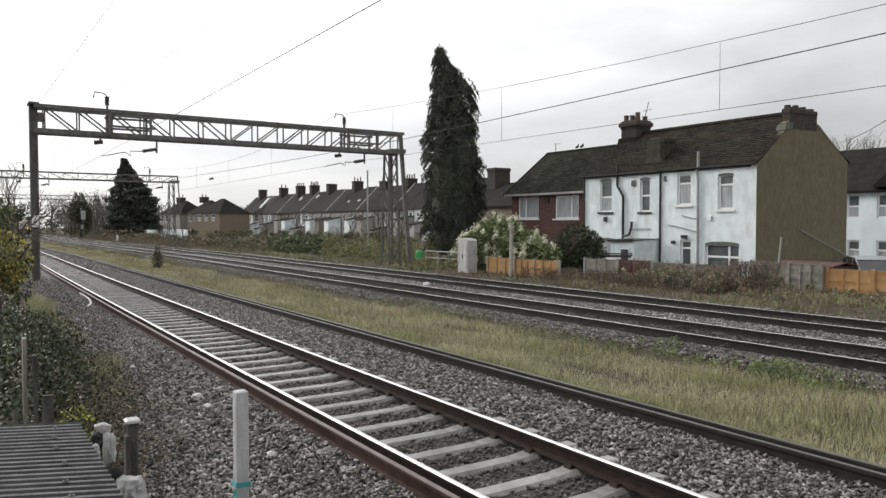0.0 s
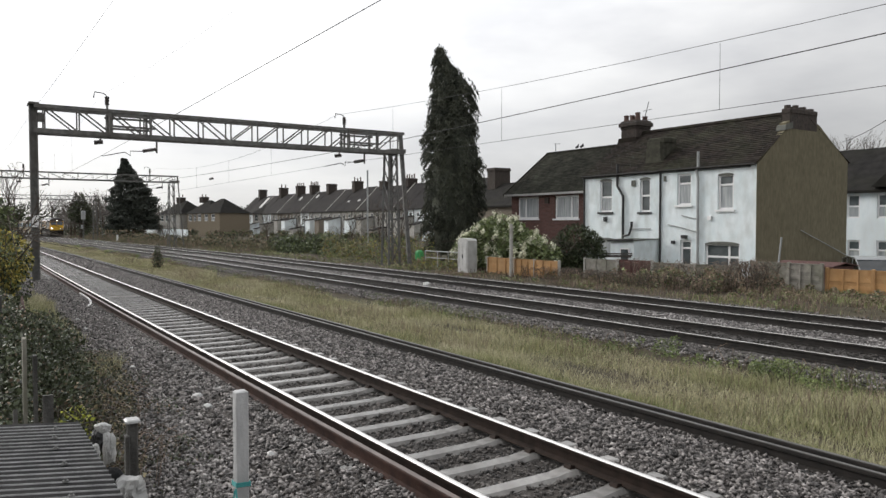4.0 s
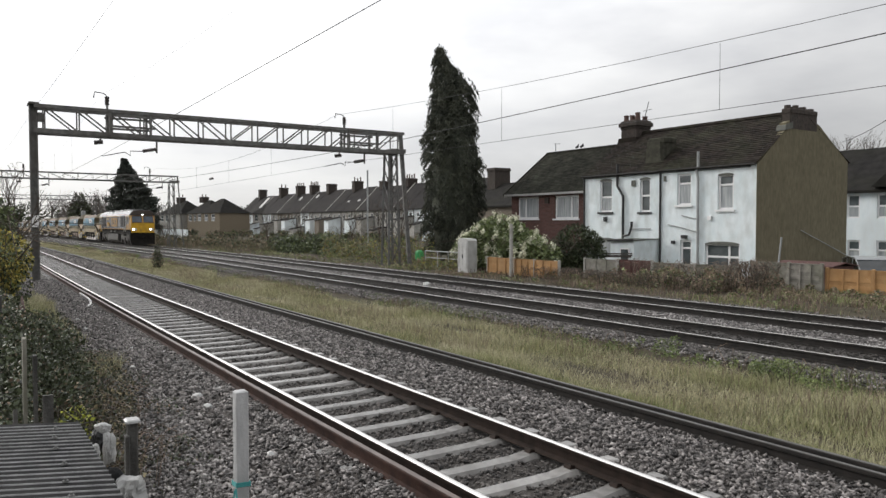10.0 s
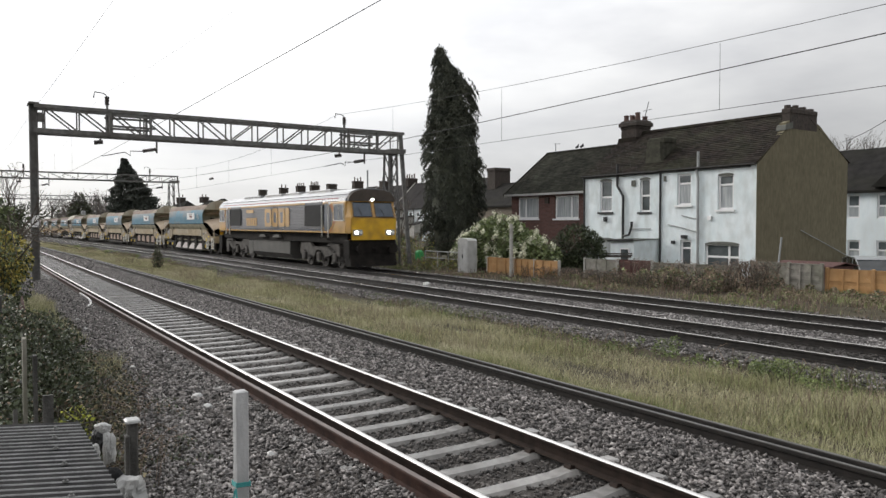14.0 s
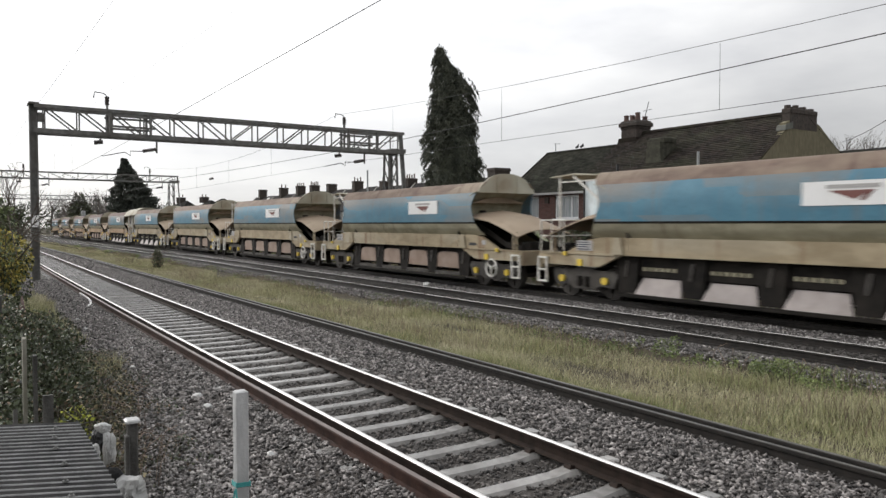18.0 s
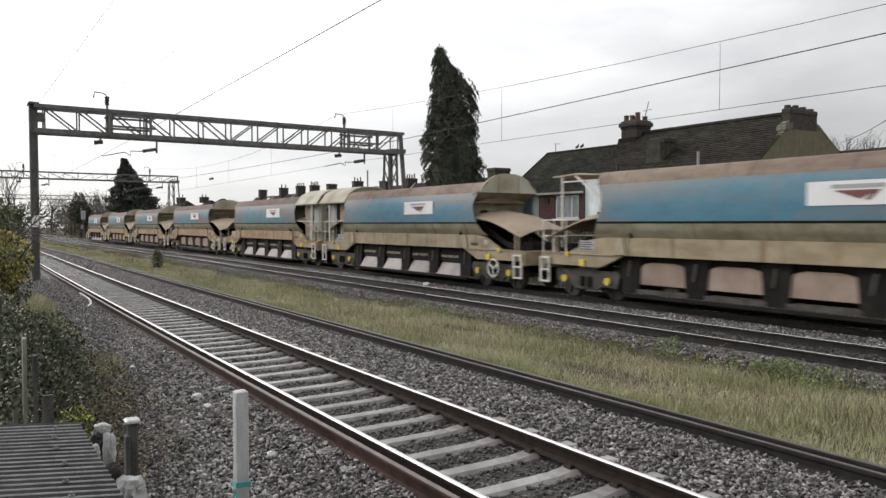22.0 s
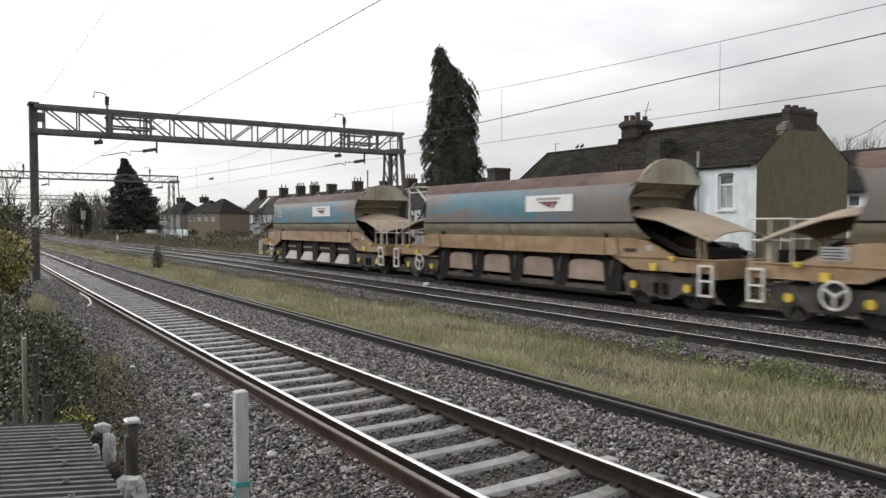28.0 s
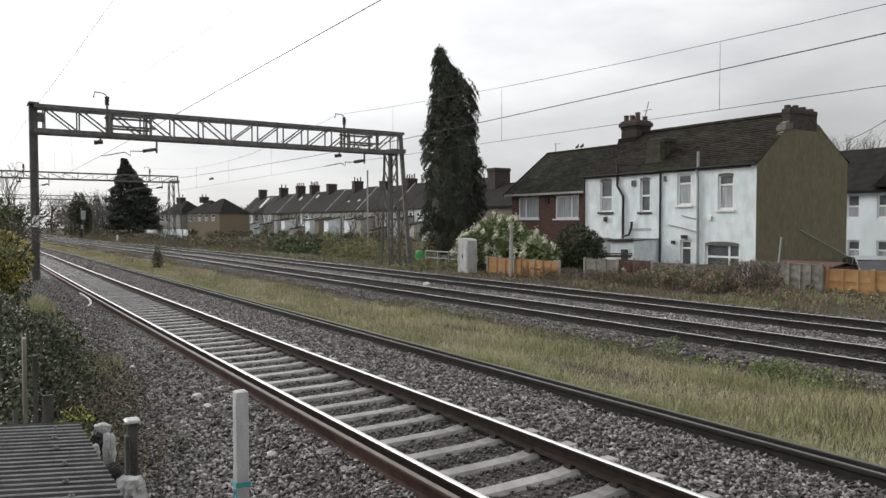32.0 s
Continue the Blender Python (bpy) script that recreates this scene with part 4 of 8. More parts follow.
def roof_slope(parent, x0, x1, y0, z0, y1, z1, courses, tile=0.33, material=M_TILE, label="dark tiled roof slope"):
    """Overlapping courses of tiles from the eave (y0, z0) up to the ridge (y1, z1)."""
    s = Shape()
    n = max(1, round((x1 - x0) / tile))
    dy, dz = (y1 - y0) / courses, (z1 - z0) / courses
    ln = math.hypot(dy, dz)
    ny, nz = -dz / ln, dy / ln
    if nz < 0:
        ny, nz = -ny, -nz
    for c in range(courses):
        ya, za = y0 + dy * c, z0 + dz * c
        yb, zb = ya + dy * 1.12, za + dz * 1.12
        for i in range(n):
            off = tile * 0.5 * (c % 2)
            a = max(x0, x0 + i * tile - off)
            b = min(x1, x0 + (i + 1) * tile - off if i < n - 1 else x1)
            if b - a < 0.03:
                continue
            k = 0.024 + random.uniform(-0.006, 0.006)
            m = len(s.v)
            for yy, zz, h in ((ya, za, k), (yb, zb, k * 0.35)):
                for x in (a + 0.004, b - 0.004):
                    s.v.append(Vector((x, yy + ny * h, zz + nz * h)))
            for x in (a + 0.004, b - 0.004):
                s.v.append(Vector((x, ya, za)))
            s.f += [(m, m + 1, m + 3, m + 2), (m, m + 4, m + 5, m + 1)]
    o = part("roof_tiles", s, material, parent, label)
    o["kind"] = "stuff"
    return o


def chimney(parent, xa, xb, ya, yb, z0, z1, pots, m=M_DULLBRICK, pot_h=0.45, crown=True):
    c = part("chimney", Shape().box(xa, xb, ya, yb, z0, z1), m, parent, "sooty chimney stack")
    if crown:
        part("chimney_crown", Shape().cbox(xa - 0.08, xb + 0.08, ya - 0.08, yb + 0.08, z1 - 0.28, z1 - 0.1, 0.03).cbox(xa - 0.04, xb + 0.04, ya - 0.04, yb + 0.04, z1 - 0.1, z1, 0.03), m, c)
    along_y = (yb - ya) > (xb - xa)
    for i in range(pots):
        u = (i + 0.5) / pots
        x, y = ((xa + xb) / 2, ya + (yb - ya) * u) if along_y else (xa + (xb - xa) * u, (ya + yb) / 2)
        h = pot_h * random.uniform(0.8, 1.15)
        part("chimney_pot", Shape().tube((x, y, z1), (x, y, z1 + h), 0.13, 10, 0.10).tube((x, y, z1 + h - 0.05), (x, y, z1 + h), 0.125, 10), M_POT, c, "clay chimney pot")
    return c


def shell(parent, x0, x1, y0, y1, z1, material, front):
    """The three plain outer walls behind a front wall."""
    t = 0.24
    part("side_wall", Shape().box(x0, x0 + t, y0 + 0.25, y1, -0.1, z1), material, parent)
    part("side_wall", Shape().box(x1 - t, x1, y0 + 0.25, y1, -0.1, z1), material, parent)
    part("front_wall", Shape().box(x0 + t, x1 - t, y1 - t, y1, -0.1, z1), material, parent)


# white pair of terraced houses with the mossy gable
Y0, YR, YB, ZE, ZR = 28.0, 31.3, 35.1, 4.72, 7.2
ha = thing("house", "white rendered two-storey terraced house with black drainpipe", "house", "white terraced houses")
holes = [(-27.68, -26.83, 2.85, 4.50), (-24.97, -24.33, 2.82, 4.46), (-28.0, -26.5, 0.5, 1.42)]
part("back_wall", holed_wall(-28.86, -23.74, -0.1, ZE, Y0, Y0 + 0.25, holes), M_RENDERAGED, ha, "white rendered rear wall with stains")
shell(ha, -28.86, -23.74, Y0, YB, ZE, M_RENDERAGED, None)
window(ha, *holes[0], Y0, bars=(3.62,), arch=True, sill=M_BLACK)
window(ha, *holes[1], Y0, bars=(3.62,), arch=True, sill=M_BLACK, curtain=False)
window(ha, *holes[2], Y0, arch=True)
part("drainpipe", Shape().path([(-26.38, 27.9, 5.25), (-26.38, 27.9, 4.15), (-25.98, 27.9, 3.62), (-25.98, 27.9, 1.3)], 0.065, 8), M_BLACK, ha, "black cranked soil pipe")
part("drainpipe", Shape().path([(-25.98, 27.88, 1.62), (-25.55, 27.88, 1.7), (-25.4, 27.88, 2.1), (-25.38, 27.88, 2.35)], 0.06, 8), M_BLACK, ha)
part("drainpipe", Shape().tube((-28.75, 27.92, 4.7), (-28.75, 27.92, 0), 0.05, 8), M_BLACK, ha, "black corner downpipe")
part("waste_pipe", Shape().path([(-25.5, 27.93, 1.98), (-24.2, 27.93, 2.0)], 0.025, 6), M_GREYPIPE, ha)
part("vent", Shape().cbox(-25.5, -25.25, 27.95, 28.0, 4.1, 4.4), M_LEAD, ha, "grey wall vent")
part("wall_lamp", Shape().cbox(-27.3, -27.15, 27.85, 28.0, 2.35, 2.6), M_BLACK, ha)
part("gutter", Shape().bar((-28.9, 27.86, ZE + 0.02), (-23.74, 27.86, ZE + 0.02), 0.11, 0.09), M_BLACK, ha)
roof_slope(ha, -28.9, -23.72, 27.80, ZE - 0.02, YR, ZR, 25)
roof_slope(ha, -28.9, -23.72, 35.3, 5.1, YR, ZR, 6, 1.0)
part("ridge", Shape().prism([(YR - 0.14, ZR - 0.02), (YR, ZR + 0.11), (YR + 0.14, ZR - 0.02)], "x", -28.9, -23.72), M_TILE, ha, "row of ridge tiles")
part("roof_deck", Shape().prism([(27.85, ZE - 0.06), (YR, ZR - 0.04), (35.2, 5.06), (35.0, 4.95), (YR, ZR - 0.2), (28.1, ZE - 0.1)], "x", -28.88, -23.73), M_BLACK, ha)
st = part("chimney", Shape().box(-28.80, -27.72, 30.75, 31.85, 6.2, 7.55), M_DULLBRICK, ha, "sooty brick chimney stack")
part("chimney_corbel", Shape().cbox(-28.85, -27.67, 30.70, 31.90, 7.46, 7.58, 0.02).cbox(-28.93, -27.59, 30.62, 31.98, 7.58, 7.80, 0.04).cbox(-28.86, -27.66, 30.69, 31.91, 7.80, 7.90, 0.05), M_DULLBRICK, st, "stepped brick chimney head")
part("chimney_foot", Shape().prism([(-29.0, 6.55), (-27.5, 6.55), (-27.66, 6.95), (-28.86, 6.95)], "y", 30.6, 31.2), M_TILE, st)
for i, (px, py, ph) in enumerate(((-28.62, 30.95, 0.42), (-28.25, 31.0, 0.40), (-27.9, 31.05, 0.52), (-28.6, 31.6, 0.40), (-27.88, 31.6, 0.34))):
    part("chimney_pot", Shape().tube((px, py, 7.86), (px, py, 7.78 + ph), 0.15, 12, 0.115).tube((px, py, 7.72 + ph), (px, py, 7.80 + ph), 0.145, 12, 0.14), M_POT, st, "clay chimney pot")
part("aerial", Shape().tube((-27.75, 31.3, 7.7), (-27.35, 31.3, 8.85), 0.02, 5).tube((-27.6, 31.1, 8.35), (-27.4, 31.6, 8.5), 0.012, 5), M_WIRE, ha, "thin leaning television aerial")
part("stack_stump", Shape().prism([(-25.2, 5.0), (-23.75, 4.85), (-24.15, 5.4), (-24.2, 6.25), (-25.0, 6.3), (-25.05, 5.5)], "y", 28.5, 29.6), M_STUMP, ha, "rendered chimney stump with lead flashing")
part("stump_top", Shape().cbox(-25.15, -24.15, 28.75, 29.7, 6.25, 6.48, 0.04), M_STUMP, ha)
part("lean_to", Shape().prism([(26.3, 0.0), (28.0, 0.0), (28.0, 1.50), (26.3, 1.44)], "x", -25.28, -23.80), M_RENDERAGED, ha, "low white flat-roofed back addition")
part("lean_to_roof", Shape().prism([(26.22, 1.42), (28.0, 1.50), (28.0, 1.53), (26.22, 1.50)], "x", -25.36, -23.76), M_LEAD, ha)
part("roof_edge", Shape().bar((-25.36, 26.2, 1.43), (-23.76, 26.2, 1.49), 0.05, 0.10), M_BLACK, ha, "black felted roof edge")
part("small_window", Shape().ring(-24.62, -24.05, 0.32, 1.08, 0.05, 26.25, 26.29), M_UPVC, ha)
part("small_pane", Shape().box(-24.57, -24.10, 26.262, 26.28, 0.37, 1.03), M_PANE, ha)

hb = thing("house", "white rendered end-of-terrace house with a bare brown gable", "house", "white terraced houses")
holes = [(-22.72, -21.94, 3.10, 4.55), (-20.52, -19.73, 2.86, 4.40), (-21.15, -19.40, 0.25, 1.36), (-22.52, -21.90, -0.08, 1.49)]
part("back_wall", holed_wall(-23.70, -18.64, -0.1, ZE + 0.02, Y0 - 0.004, Y0 + 0.25, holes), M_RENDERAGED, hb, "white rendered rear wall with grey stains")
part("front_wall", Shape().box(-23.7, -18.9, YB - 0.24, YB, -0.1, 5.1), M_RENDERAGED, hb)
window(hb, *holes[0], Y0, bars=(4.1,), sill=M_UPVC)
window(hb, *holes[1], Y0, bars=(3.95,), arch=True, sill=M_UPVC)
window(hb, *holes[2], Y0, bars=(0.78,), mull=(-19.95,), curtain=False, arch=True, label="wide arched white-framed window")
window(hb, *holes[3], Y0, bars=(1.12,), mull=(), curtain=False, label="white back door with glazed panels")
part("drainpipe", Shape().path([(-21.50, 27.9, 5.5), (-21.50, 27.9, 4.85), (-21.58, 27.9, 4.6), (-21.50, 27.9, 4.3), (-21.47, 27.9, 0.3)], 0.06, 8), M_GREYPIPE, hb, "grey soil pipe")
part("drainpipe", Shape().tube((-23.66, 27.93, 4.72), (-23.66, 27.93, 0), 0.05, 8), M_BLACK, hb, "black shared downpipe")
for pts in ([(-22.4, 2.62), (-21.8, 2.5), (-21.55, 2.45)], [(-23.2, 2.2), (-22.6, 2.1), (-21.9, 1.95), (-21.55, 1.85)]):
    part("waste_pipe", Shape().path([(x, 27.94, z) for x, z in pts], 0.028, 6), M_GREYPIPE, hb)
part("wall_lamp", Shape().cbox(-22.35, -22.1, 27.8, 28.0, 1.56, 1.72), M_BLACK, hb)
part("wall_lamp", Shape().cbox(-22.95, -22.8, 27.85, 28.0, 1.3, 1.45), M_BLACK, hb)
part("alarm_box", Shape().cbox(-21.0, -20.8, 27.9, 28.0, 2.4, 2.6), M_UPVC, hb)
part("vent", Shape().cbox(-23.5, -23.35, 27.95, 28.0, 4.25, 4.5), M_LEAD, hb)
part("gutter", Shape().bar((-23.72, 27.87, ZE + 0.04), (-18.62, 27.87, ZE + 0.04), 0.10, 0.08), M_BLACK, hb)
g = Shape().prism([(28.0, -0.1), (28.0, ZE), (30.0, 6.32), (30.0, 6.62), (31.3, 7.12), (32.6, 6.72), (35.1, 5.14), (35.1, -0.1)], "x", -18.9, -18.62)
part("gable_wall", g, M_GABLE, hb, "bare brown mossy roughcast gable")
roof_slope(hb, -23.72, -18.60, 27.80, ZE, YR, ZR, 25)
roof_slope(hb, -23.72, -18.60, 35.3, 5.1, YR, ZR, 6, 1.0)
part("ridge", Shape().prism([(YR - 0.14, ZR - 0.02), (YR, ZR + 0.11), (YR + 0.14, ZR - 0.02)], "x", -23.72, -18.6), M_TILE, hb, "row of ridge tiles")
part("roof_deck", Shape().prism([(27.85, ZE - 0.04), (YR, ZR - 0.04), (35.2, 5.06), (35.0, 4.95), (YR, ZR - 0.2), (28.1, ZE - 0.1)], "x", -23.71, -18.92), M_BLACK, hb)
gc = part("gable_chimney", Shape().box(-18.98, -18.61, 30.32, 32.42, 6.4, 7.16), M_DULLBRICK, hb, "broad brown chimney on the gable")
part("chimney_corbel", Shape().cbox(-19.01, -18.585, 30.29, 32.45, 7.10, 7.30, 0.03), M_DULLBRICK, gc)
for i in range(7):
    yy = 30.42 + i * 0.30
    h = (0.16, 0.10, 0.20, 0.12, 0.17, 0.09, 0.13)[i]
    part("chimney_pot", Shape().tube((-18.80, yy, 7.25), (-18.80, yy, 7.28 + h), 0.15, 10, 0.13), M_DULLBRICK, gc, "broken stub of a chimney pot")
part("lead_flashing", Shape().prism([(29.9, 6.30), (30.5, 6.42), (30.5, 6.70), (29.95, 6.52)], "x", -19.0, -18.57), M_LEAD, hb, "pale cement fillet at the chimney foot")
part("cable", Shape().path([(-18.55, 31.2, 1.95), (-18.5, 33.2, 1.3), (-18.45, 35.0, 0.7)], 0.02, 5), M_GREYPIPE, hb)

# red brick house with the hipped roof
hc = thing("house", "red brick house with hipped grey tile roof and white windows", "house")
holes = [(-35.66, -33.73, 2.56, 3.87), (-32.29, -30.31, 2.54, 3.87)]
part("back_wall", holed_wall(-36.3, -28.9, -0.1, 4.0, 29.0, 29.25, holes), M_BRICKWALL, hc, "dark red brick rear wall")
shell(hc, -36.3, -28.9, 29.0, 35.0, 4.0, M_BRICKWALL, None)
for h, m in zip(holes, (-34.98, -30.92)):
    window(hc, *h, 29.0, mull=(m,), sill=M_UPVC, label="white-framed window with net curtains")
part("gutter", Shape().bar((-36.6, 28.7, 4.0), (-28.9, 28.7, 4.0), 0.12, 0.12), M_GREYMARK, hc, "grey gutter board")
hip = Shape()
a, b, c, d = (-36.7, 28.65, 4.05), (-28.9, 28.65, 4.05), (-28.9, 35.3, 4.05), (-36.7, 35.3, 4.05)
r0, r1 = (-35.9, 31.6, 6.74), (-28.9, 31.6, 6.74)
hip.face(a, b, r1, r0).face(b, c, r1).face(c, d, r0, r1).face(d, a, r0).face(a, b, c, d)
part("roof", hip, M_HIPTILE, hc, "hipped dark grey tiled roof")
cs = Shape()
random.seed(33)
for k in range(26):
    u0, u1 = k / 26, (k + 1.15) / 26
    pa, pb = Vector(a).lerp(Vector(r0), u0), Vector(b).lerp(Vector(r1), u0)
    qa, qb = Vector(a).lerp(Vector(r0), u1), Vector(b).lerp(Vector(r1), u1)
    m = max(3, round((pb - pa).length / 0.34))
    up = Vector((0, -0.66, 0.75))
    for i in range(m):
        s0, s1 = i / m, (i + 1) / m
        h = 0.022 + random.uniform(-0.006, 0.006)
        p, q = pa.lerp(pb, s0) + up * h, pa.lerp(pb, s1) + up * h
        n0 = len(cs.v)
        cs.v += [p, q, qa.lerp(qb, s1) + up * 0.010, qa.lerp(qb, s0) + up * 0.010, p - up * h, q - up * h]
        cs.f += [(n0, n0 + 1, n0 + 2, n0 + 3), (n0, n0 + 4, n0 + 5, n0 + 1)]
part("roof_tiles", cs, M_HIPTILE, hc, "mossy grey overlapping tiles")["kind"] = "stuff"
part("ridge", Shape().bar(r0, r1, 0.2, 0.12).bar(a, r0, 0.14, 0.1), M_HIPTILE, hc)
part("alarm_box", Shape().cbox(-33.1, -32.75, 28.9, 29.0, 3.45, 3.8), M_DULLBRICK, hc)
for x in (-33.2, -32.8):
    bird = thing("pigeon", "dark pigeon perched on the roof ridge", "bird", "pigeons on the ridge", pose(x, 31.6, 6.80))
    part("bird_body", Shape().tube((-0.12, 0, 0.10), (0.06, 0, 0.16), 0.05, 8, 0.08).tube((0.06, 0, 0.16), (0.12, 0, 0.2), 0.08, 8, 0.05), M_PIGEON, bird)
    part("bird_head", Shape().tube((0.10, 0, 0.18), (0.13, 0, 0.30), 0.045, 8, 0.035).tube((0.13, 0, 0.28), (0.2, 0, 0.27), 0.015, 5, 0.004), M_PIGEON, bird)
    part("bird_leg", Shape().tube((0, 0, -0.06), (0, 0, 0.1), 0.01, 5), M_POT, bird)
part("aerial", Shape().tube((-34.9, 31.4, 6.3), (-34.9, 31.4, 7.3), 0.02, 5).tube((-34.9, 31.2, 7.25), (-34.6, 31.5, 7.25), 0.012, 5), M_WIRE, hc)


def plain_house(x0, x1, y0, y1, ze, zr, wall, roof, label, group, windows=(), stacks=(), hip_ends=False, add=None, at=None):
    """A simple house further off: walls, pitched roof, windows and stacks; windows are (xa, xb, za, zb)."""
    h = thing("house", label, "house", group, at)
    part("back_wall", holed_wall(x0, x1, -0.9, ze, y0, y0 + 0.25, list(windows)), wall, h)
    shell(h, x0, x1, y0, y1, ze, wall, None)
    ym = (y0 + y1) / 2
    if hip_ends:
        k = min((y1 - y0) / 2, (x1 - x0) * 0.42)
        s = Shape()
        a, b, c, d = (x0 - 0.3, y0 - 0.3, ze), (x1 + 0.3, y0 - 0.3, ze), (x1 + 0.3, y1 + 0.3, ze), (x0 - 0.3, y1 + 0.3, ze)
        p, q = (x0 + k, ym, zr), (x1 - k, ym, zr)
        s.face(a, b, q, p).face(b, c, q).face(c, d, p, q).face(d, a, p).face(a, b, c, d)
    else:
        s = Shape().prism([(y0 - 0.3, ze - 0.1), (ym, zr), (y1 + 0.3, ze - 0.1), (y1 + 0.3, ze - 0.25), (ym, zr - 0.18), (y0 - 0.3, ze - 0.25)], "x", x0 - 0.01, x1 + 0.01)
        part("gable_infill", Shape().prism([(y0, ze), (ym, zr - 0.2), (y1, ze)], "x", x0 + 0.02, x1 - 0.02), wall, h)
    part("roof", s, roof, h, "dark slate roof")
    for w in windows:
        window(h, *w, y0, bars=((w[2] + w[3]) / 2,), curtain=random.random() < 0.5 or y0 == 41)
    for xa, xb, zc, n in stacks:
        chimney(h, xa, xb, ym - 0.9, ym + 0.9, zr - 0.6, zc, n, pot_h=0.7)
    if add:
        xa, xb, depth, top, m = add
        part("back_addition", Shape().prism([(y0 - depth, -0.2), (y0, -0.2), (y0, top), (y0 - depth, top - 0.5)], "x", xa, xb), m, h, "lean-to back addition")
        part("addition_roof", Shape().prism([(y0 - depth - 0.15, top - 0.52), (y0, top + 0.02), (y0, top + 0.12), (y0 - depth - 0.15, top - 0.42)], "x", xa - 0.1, xb + 0.1), roof, h)
    return h


# house behind the conifer
plain_house(-62, -46.5, 40, 46, 3.95, 6.1, M_YELLOWBRICK, M_SLATE, "buff house with dark roof half hidden by the conifer", "", [(-49.9, -49.3, 2.4, 3.7)], [(-56.4, -55.2, 7.55, 0)])
# long terrace in the distance
WALLS = (M_RENDER, M_RENDER, M_CONC, M_YELLOWBRICK, M_RENDER, M_CONC, M_CONC)
# stacks: which house, where along the row, pots, height
STACKS = {21: (-172.0, 0, 10.5), 18: (-158.3, 2, 10.4), 16: (-148.4, 4, 10.4), 14: (-141.0, 5, 10.2), 12: (-132.7, 0, 10.1), 9: (-121.4, 3, 10.1), 7: (-110.9, 2, 9.6), 5: (-102.4, 4, 9.6), 1: (-86.4, 2, 9.6)}
ROOFLIGHTS = {8: (0.35, 0.42), 9: (0.35, 0.42), 13: (0.66, 0.80), 15: (0.62, 0.78), 20: (0.1, 0.85)}
random.seed(4)
for i in range(23):
    x1 = -80 - i * 4.2
    x0 = x1 - 4.2
    wm = random.choice(WALLS)
    wins = [(x0 + 0.5, x0 + 1.4, 2.7, 4.0), (x0 + 2.7, x0 + 3.5, 2.7, 4.0), (x0 + 2.4, x0 + 3.6, 0.4, 1.7)]
    ridge = 8.65 + 0.10 * (i % 3)
    th = plain_house(x0, x1, 57, 65, 4.65, ridge, wm, M_FARSLATE, "narrow terraced house with slate roof, " + {M_RENDER: "white rendered", M_YELLOWBRICK: "buff brick", M_CONC: "grey rendered"}[wm], "distant terrace", wins,
                [(STACKS[i][0] - 0.55, STACKS[i][0] + 0.55, STACKS[i][2], STACKS[i][1])] if i in STACKS else [], add=(x0 + 0.1, x0 + 2.0, 2.5, random.choice((1.7, 2.6, 3.4)), random.choice(WALLS)) if i % 4 else None)
    if i % 3 == 1:
        part("party_parapet", Shape().prism([(56.75, 4.66), (61, ridge + 0.14), (61, ridge + 0.02), (56.75, 4.5)], "x", x0 - 0.09, x0 + 0.09), M_CONC if i % 3 else M_DULLBRICK, th, "raised party wall between the roofs")
    part("downpipe", Shape().tube((x0 + 2.05, 56.92, 4.5), (x0 + 2.05, 56.92, 0), 0.06, 6), M_BLACK, th)
    if i in ROOFLIGHTS:
        u0, u1 = ROOFLIGHTS[i]
        rise = (ridge - 4.55) / 4
        part("roof_light", Shape().prism([(57 + 4 * u0, 4.62 + 4 * rise * u0), (57 + 4 * u1, 4.62 + 4 * rise * u1), (57 + 4 * u1, 4.76 + 4 * rise * u1), (57 + 4 * u0, 4.76 + 4 * rise * u0)], "x", x0 + 1.4, x0 + (2.2 if u1 < 0.83 else 2.9)), M_CABINET, th, "pale roof light set in the slates")


def facing(px, depth, turn=0):
    """Ground place at a depth along the view and sideways offset px, turned to face the line's near side."""
    f, r = Vector((-0.8358, 0.549, 0)), Vector((0.549, 0.8358, 0))
    p = f * depth + r * px
    return pose(p.x, p.y, 0, 0, 0, 33.3 + turn)


for px, dep, w, wall, wn in ((-50.6, 158, 8.0, M_OCHREBRICK, 3), (-56.5, 168, 6.5, M_OCHREBRICK, 3), (-63.5, 172, 6.0, M_CONC, 2), (-41.0, 166, 6.0, M_CONC, 2), (-70, 186, 6, M_CONC, 2), (-92, 200, 7, M_CONC, 2)):
    wins = [(-w / 2 + 0.5 + k * (w - 1) / wn, -w / 2 + 0.5 + k * (w - 1) / wn + 1.2, 2.9, 4.4) for k in range(wn)]
    plain_house(-w / 2, w / 2, 0, 8, 4.6, 7.8, wall, M_SLATE, "semi-detached house with hipped roof beyond the embankment", "distant semi-detached houses", wins, [(-w / 2 + 0.4, -w / 2 + 1.5, 8.6, 2)] if px in (-56.5, -63.5) else [], True, at=facing(px, dep, -12))

# white house beyond the gable, with the car before it
hw = plain_house(-24.5, -12.0, 41, 47, 4.15, 6.6, M_RENDER, M_SLATE, "white rendered house with grey roof beyond the gable", "", [(-21.75, -21.05, 2.55, 3.85), (-20.15, -19.2, 2.55, 3.85), (-21.7, -21.0, 0.3, 1.35), (-20.15, -19.2, 0.3, 1.35), (-17.2, -16, 2.55, 3.85)])
part("porch_gable", Shape().prism([(-20.2, 4.2), (-19.0, 5.3), (-17.8, 4.2)], "y", 40.4, 41.2), M_SLATE, hw)

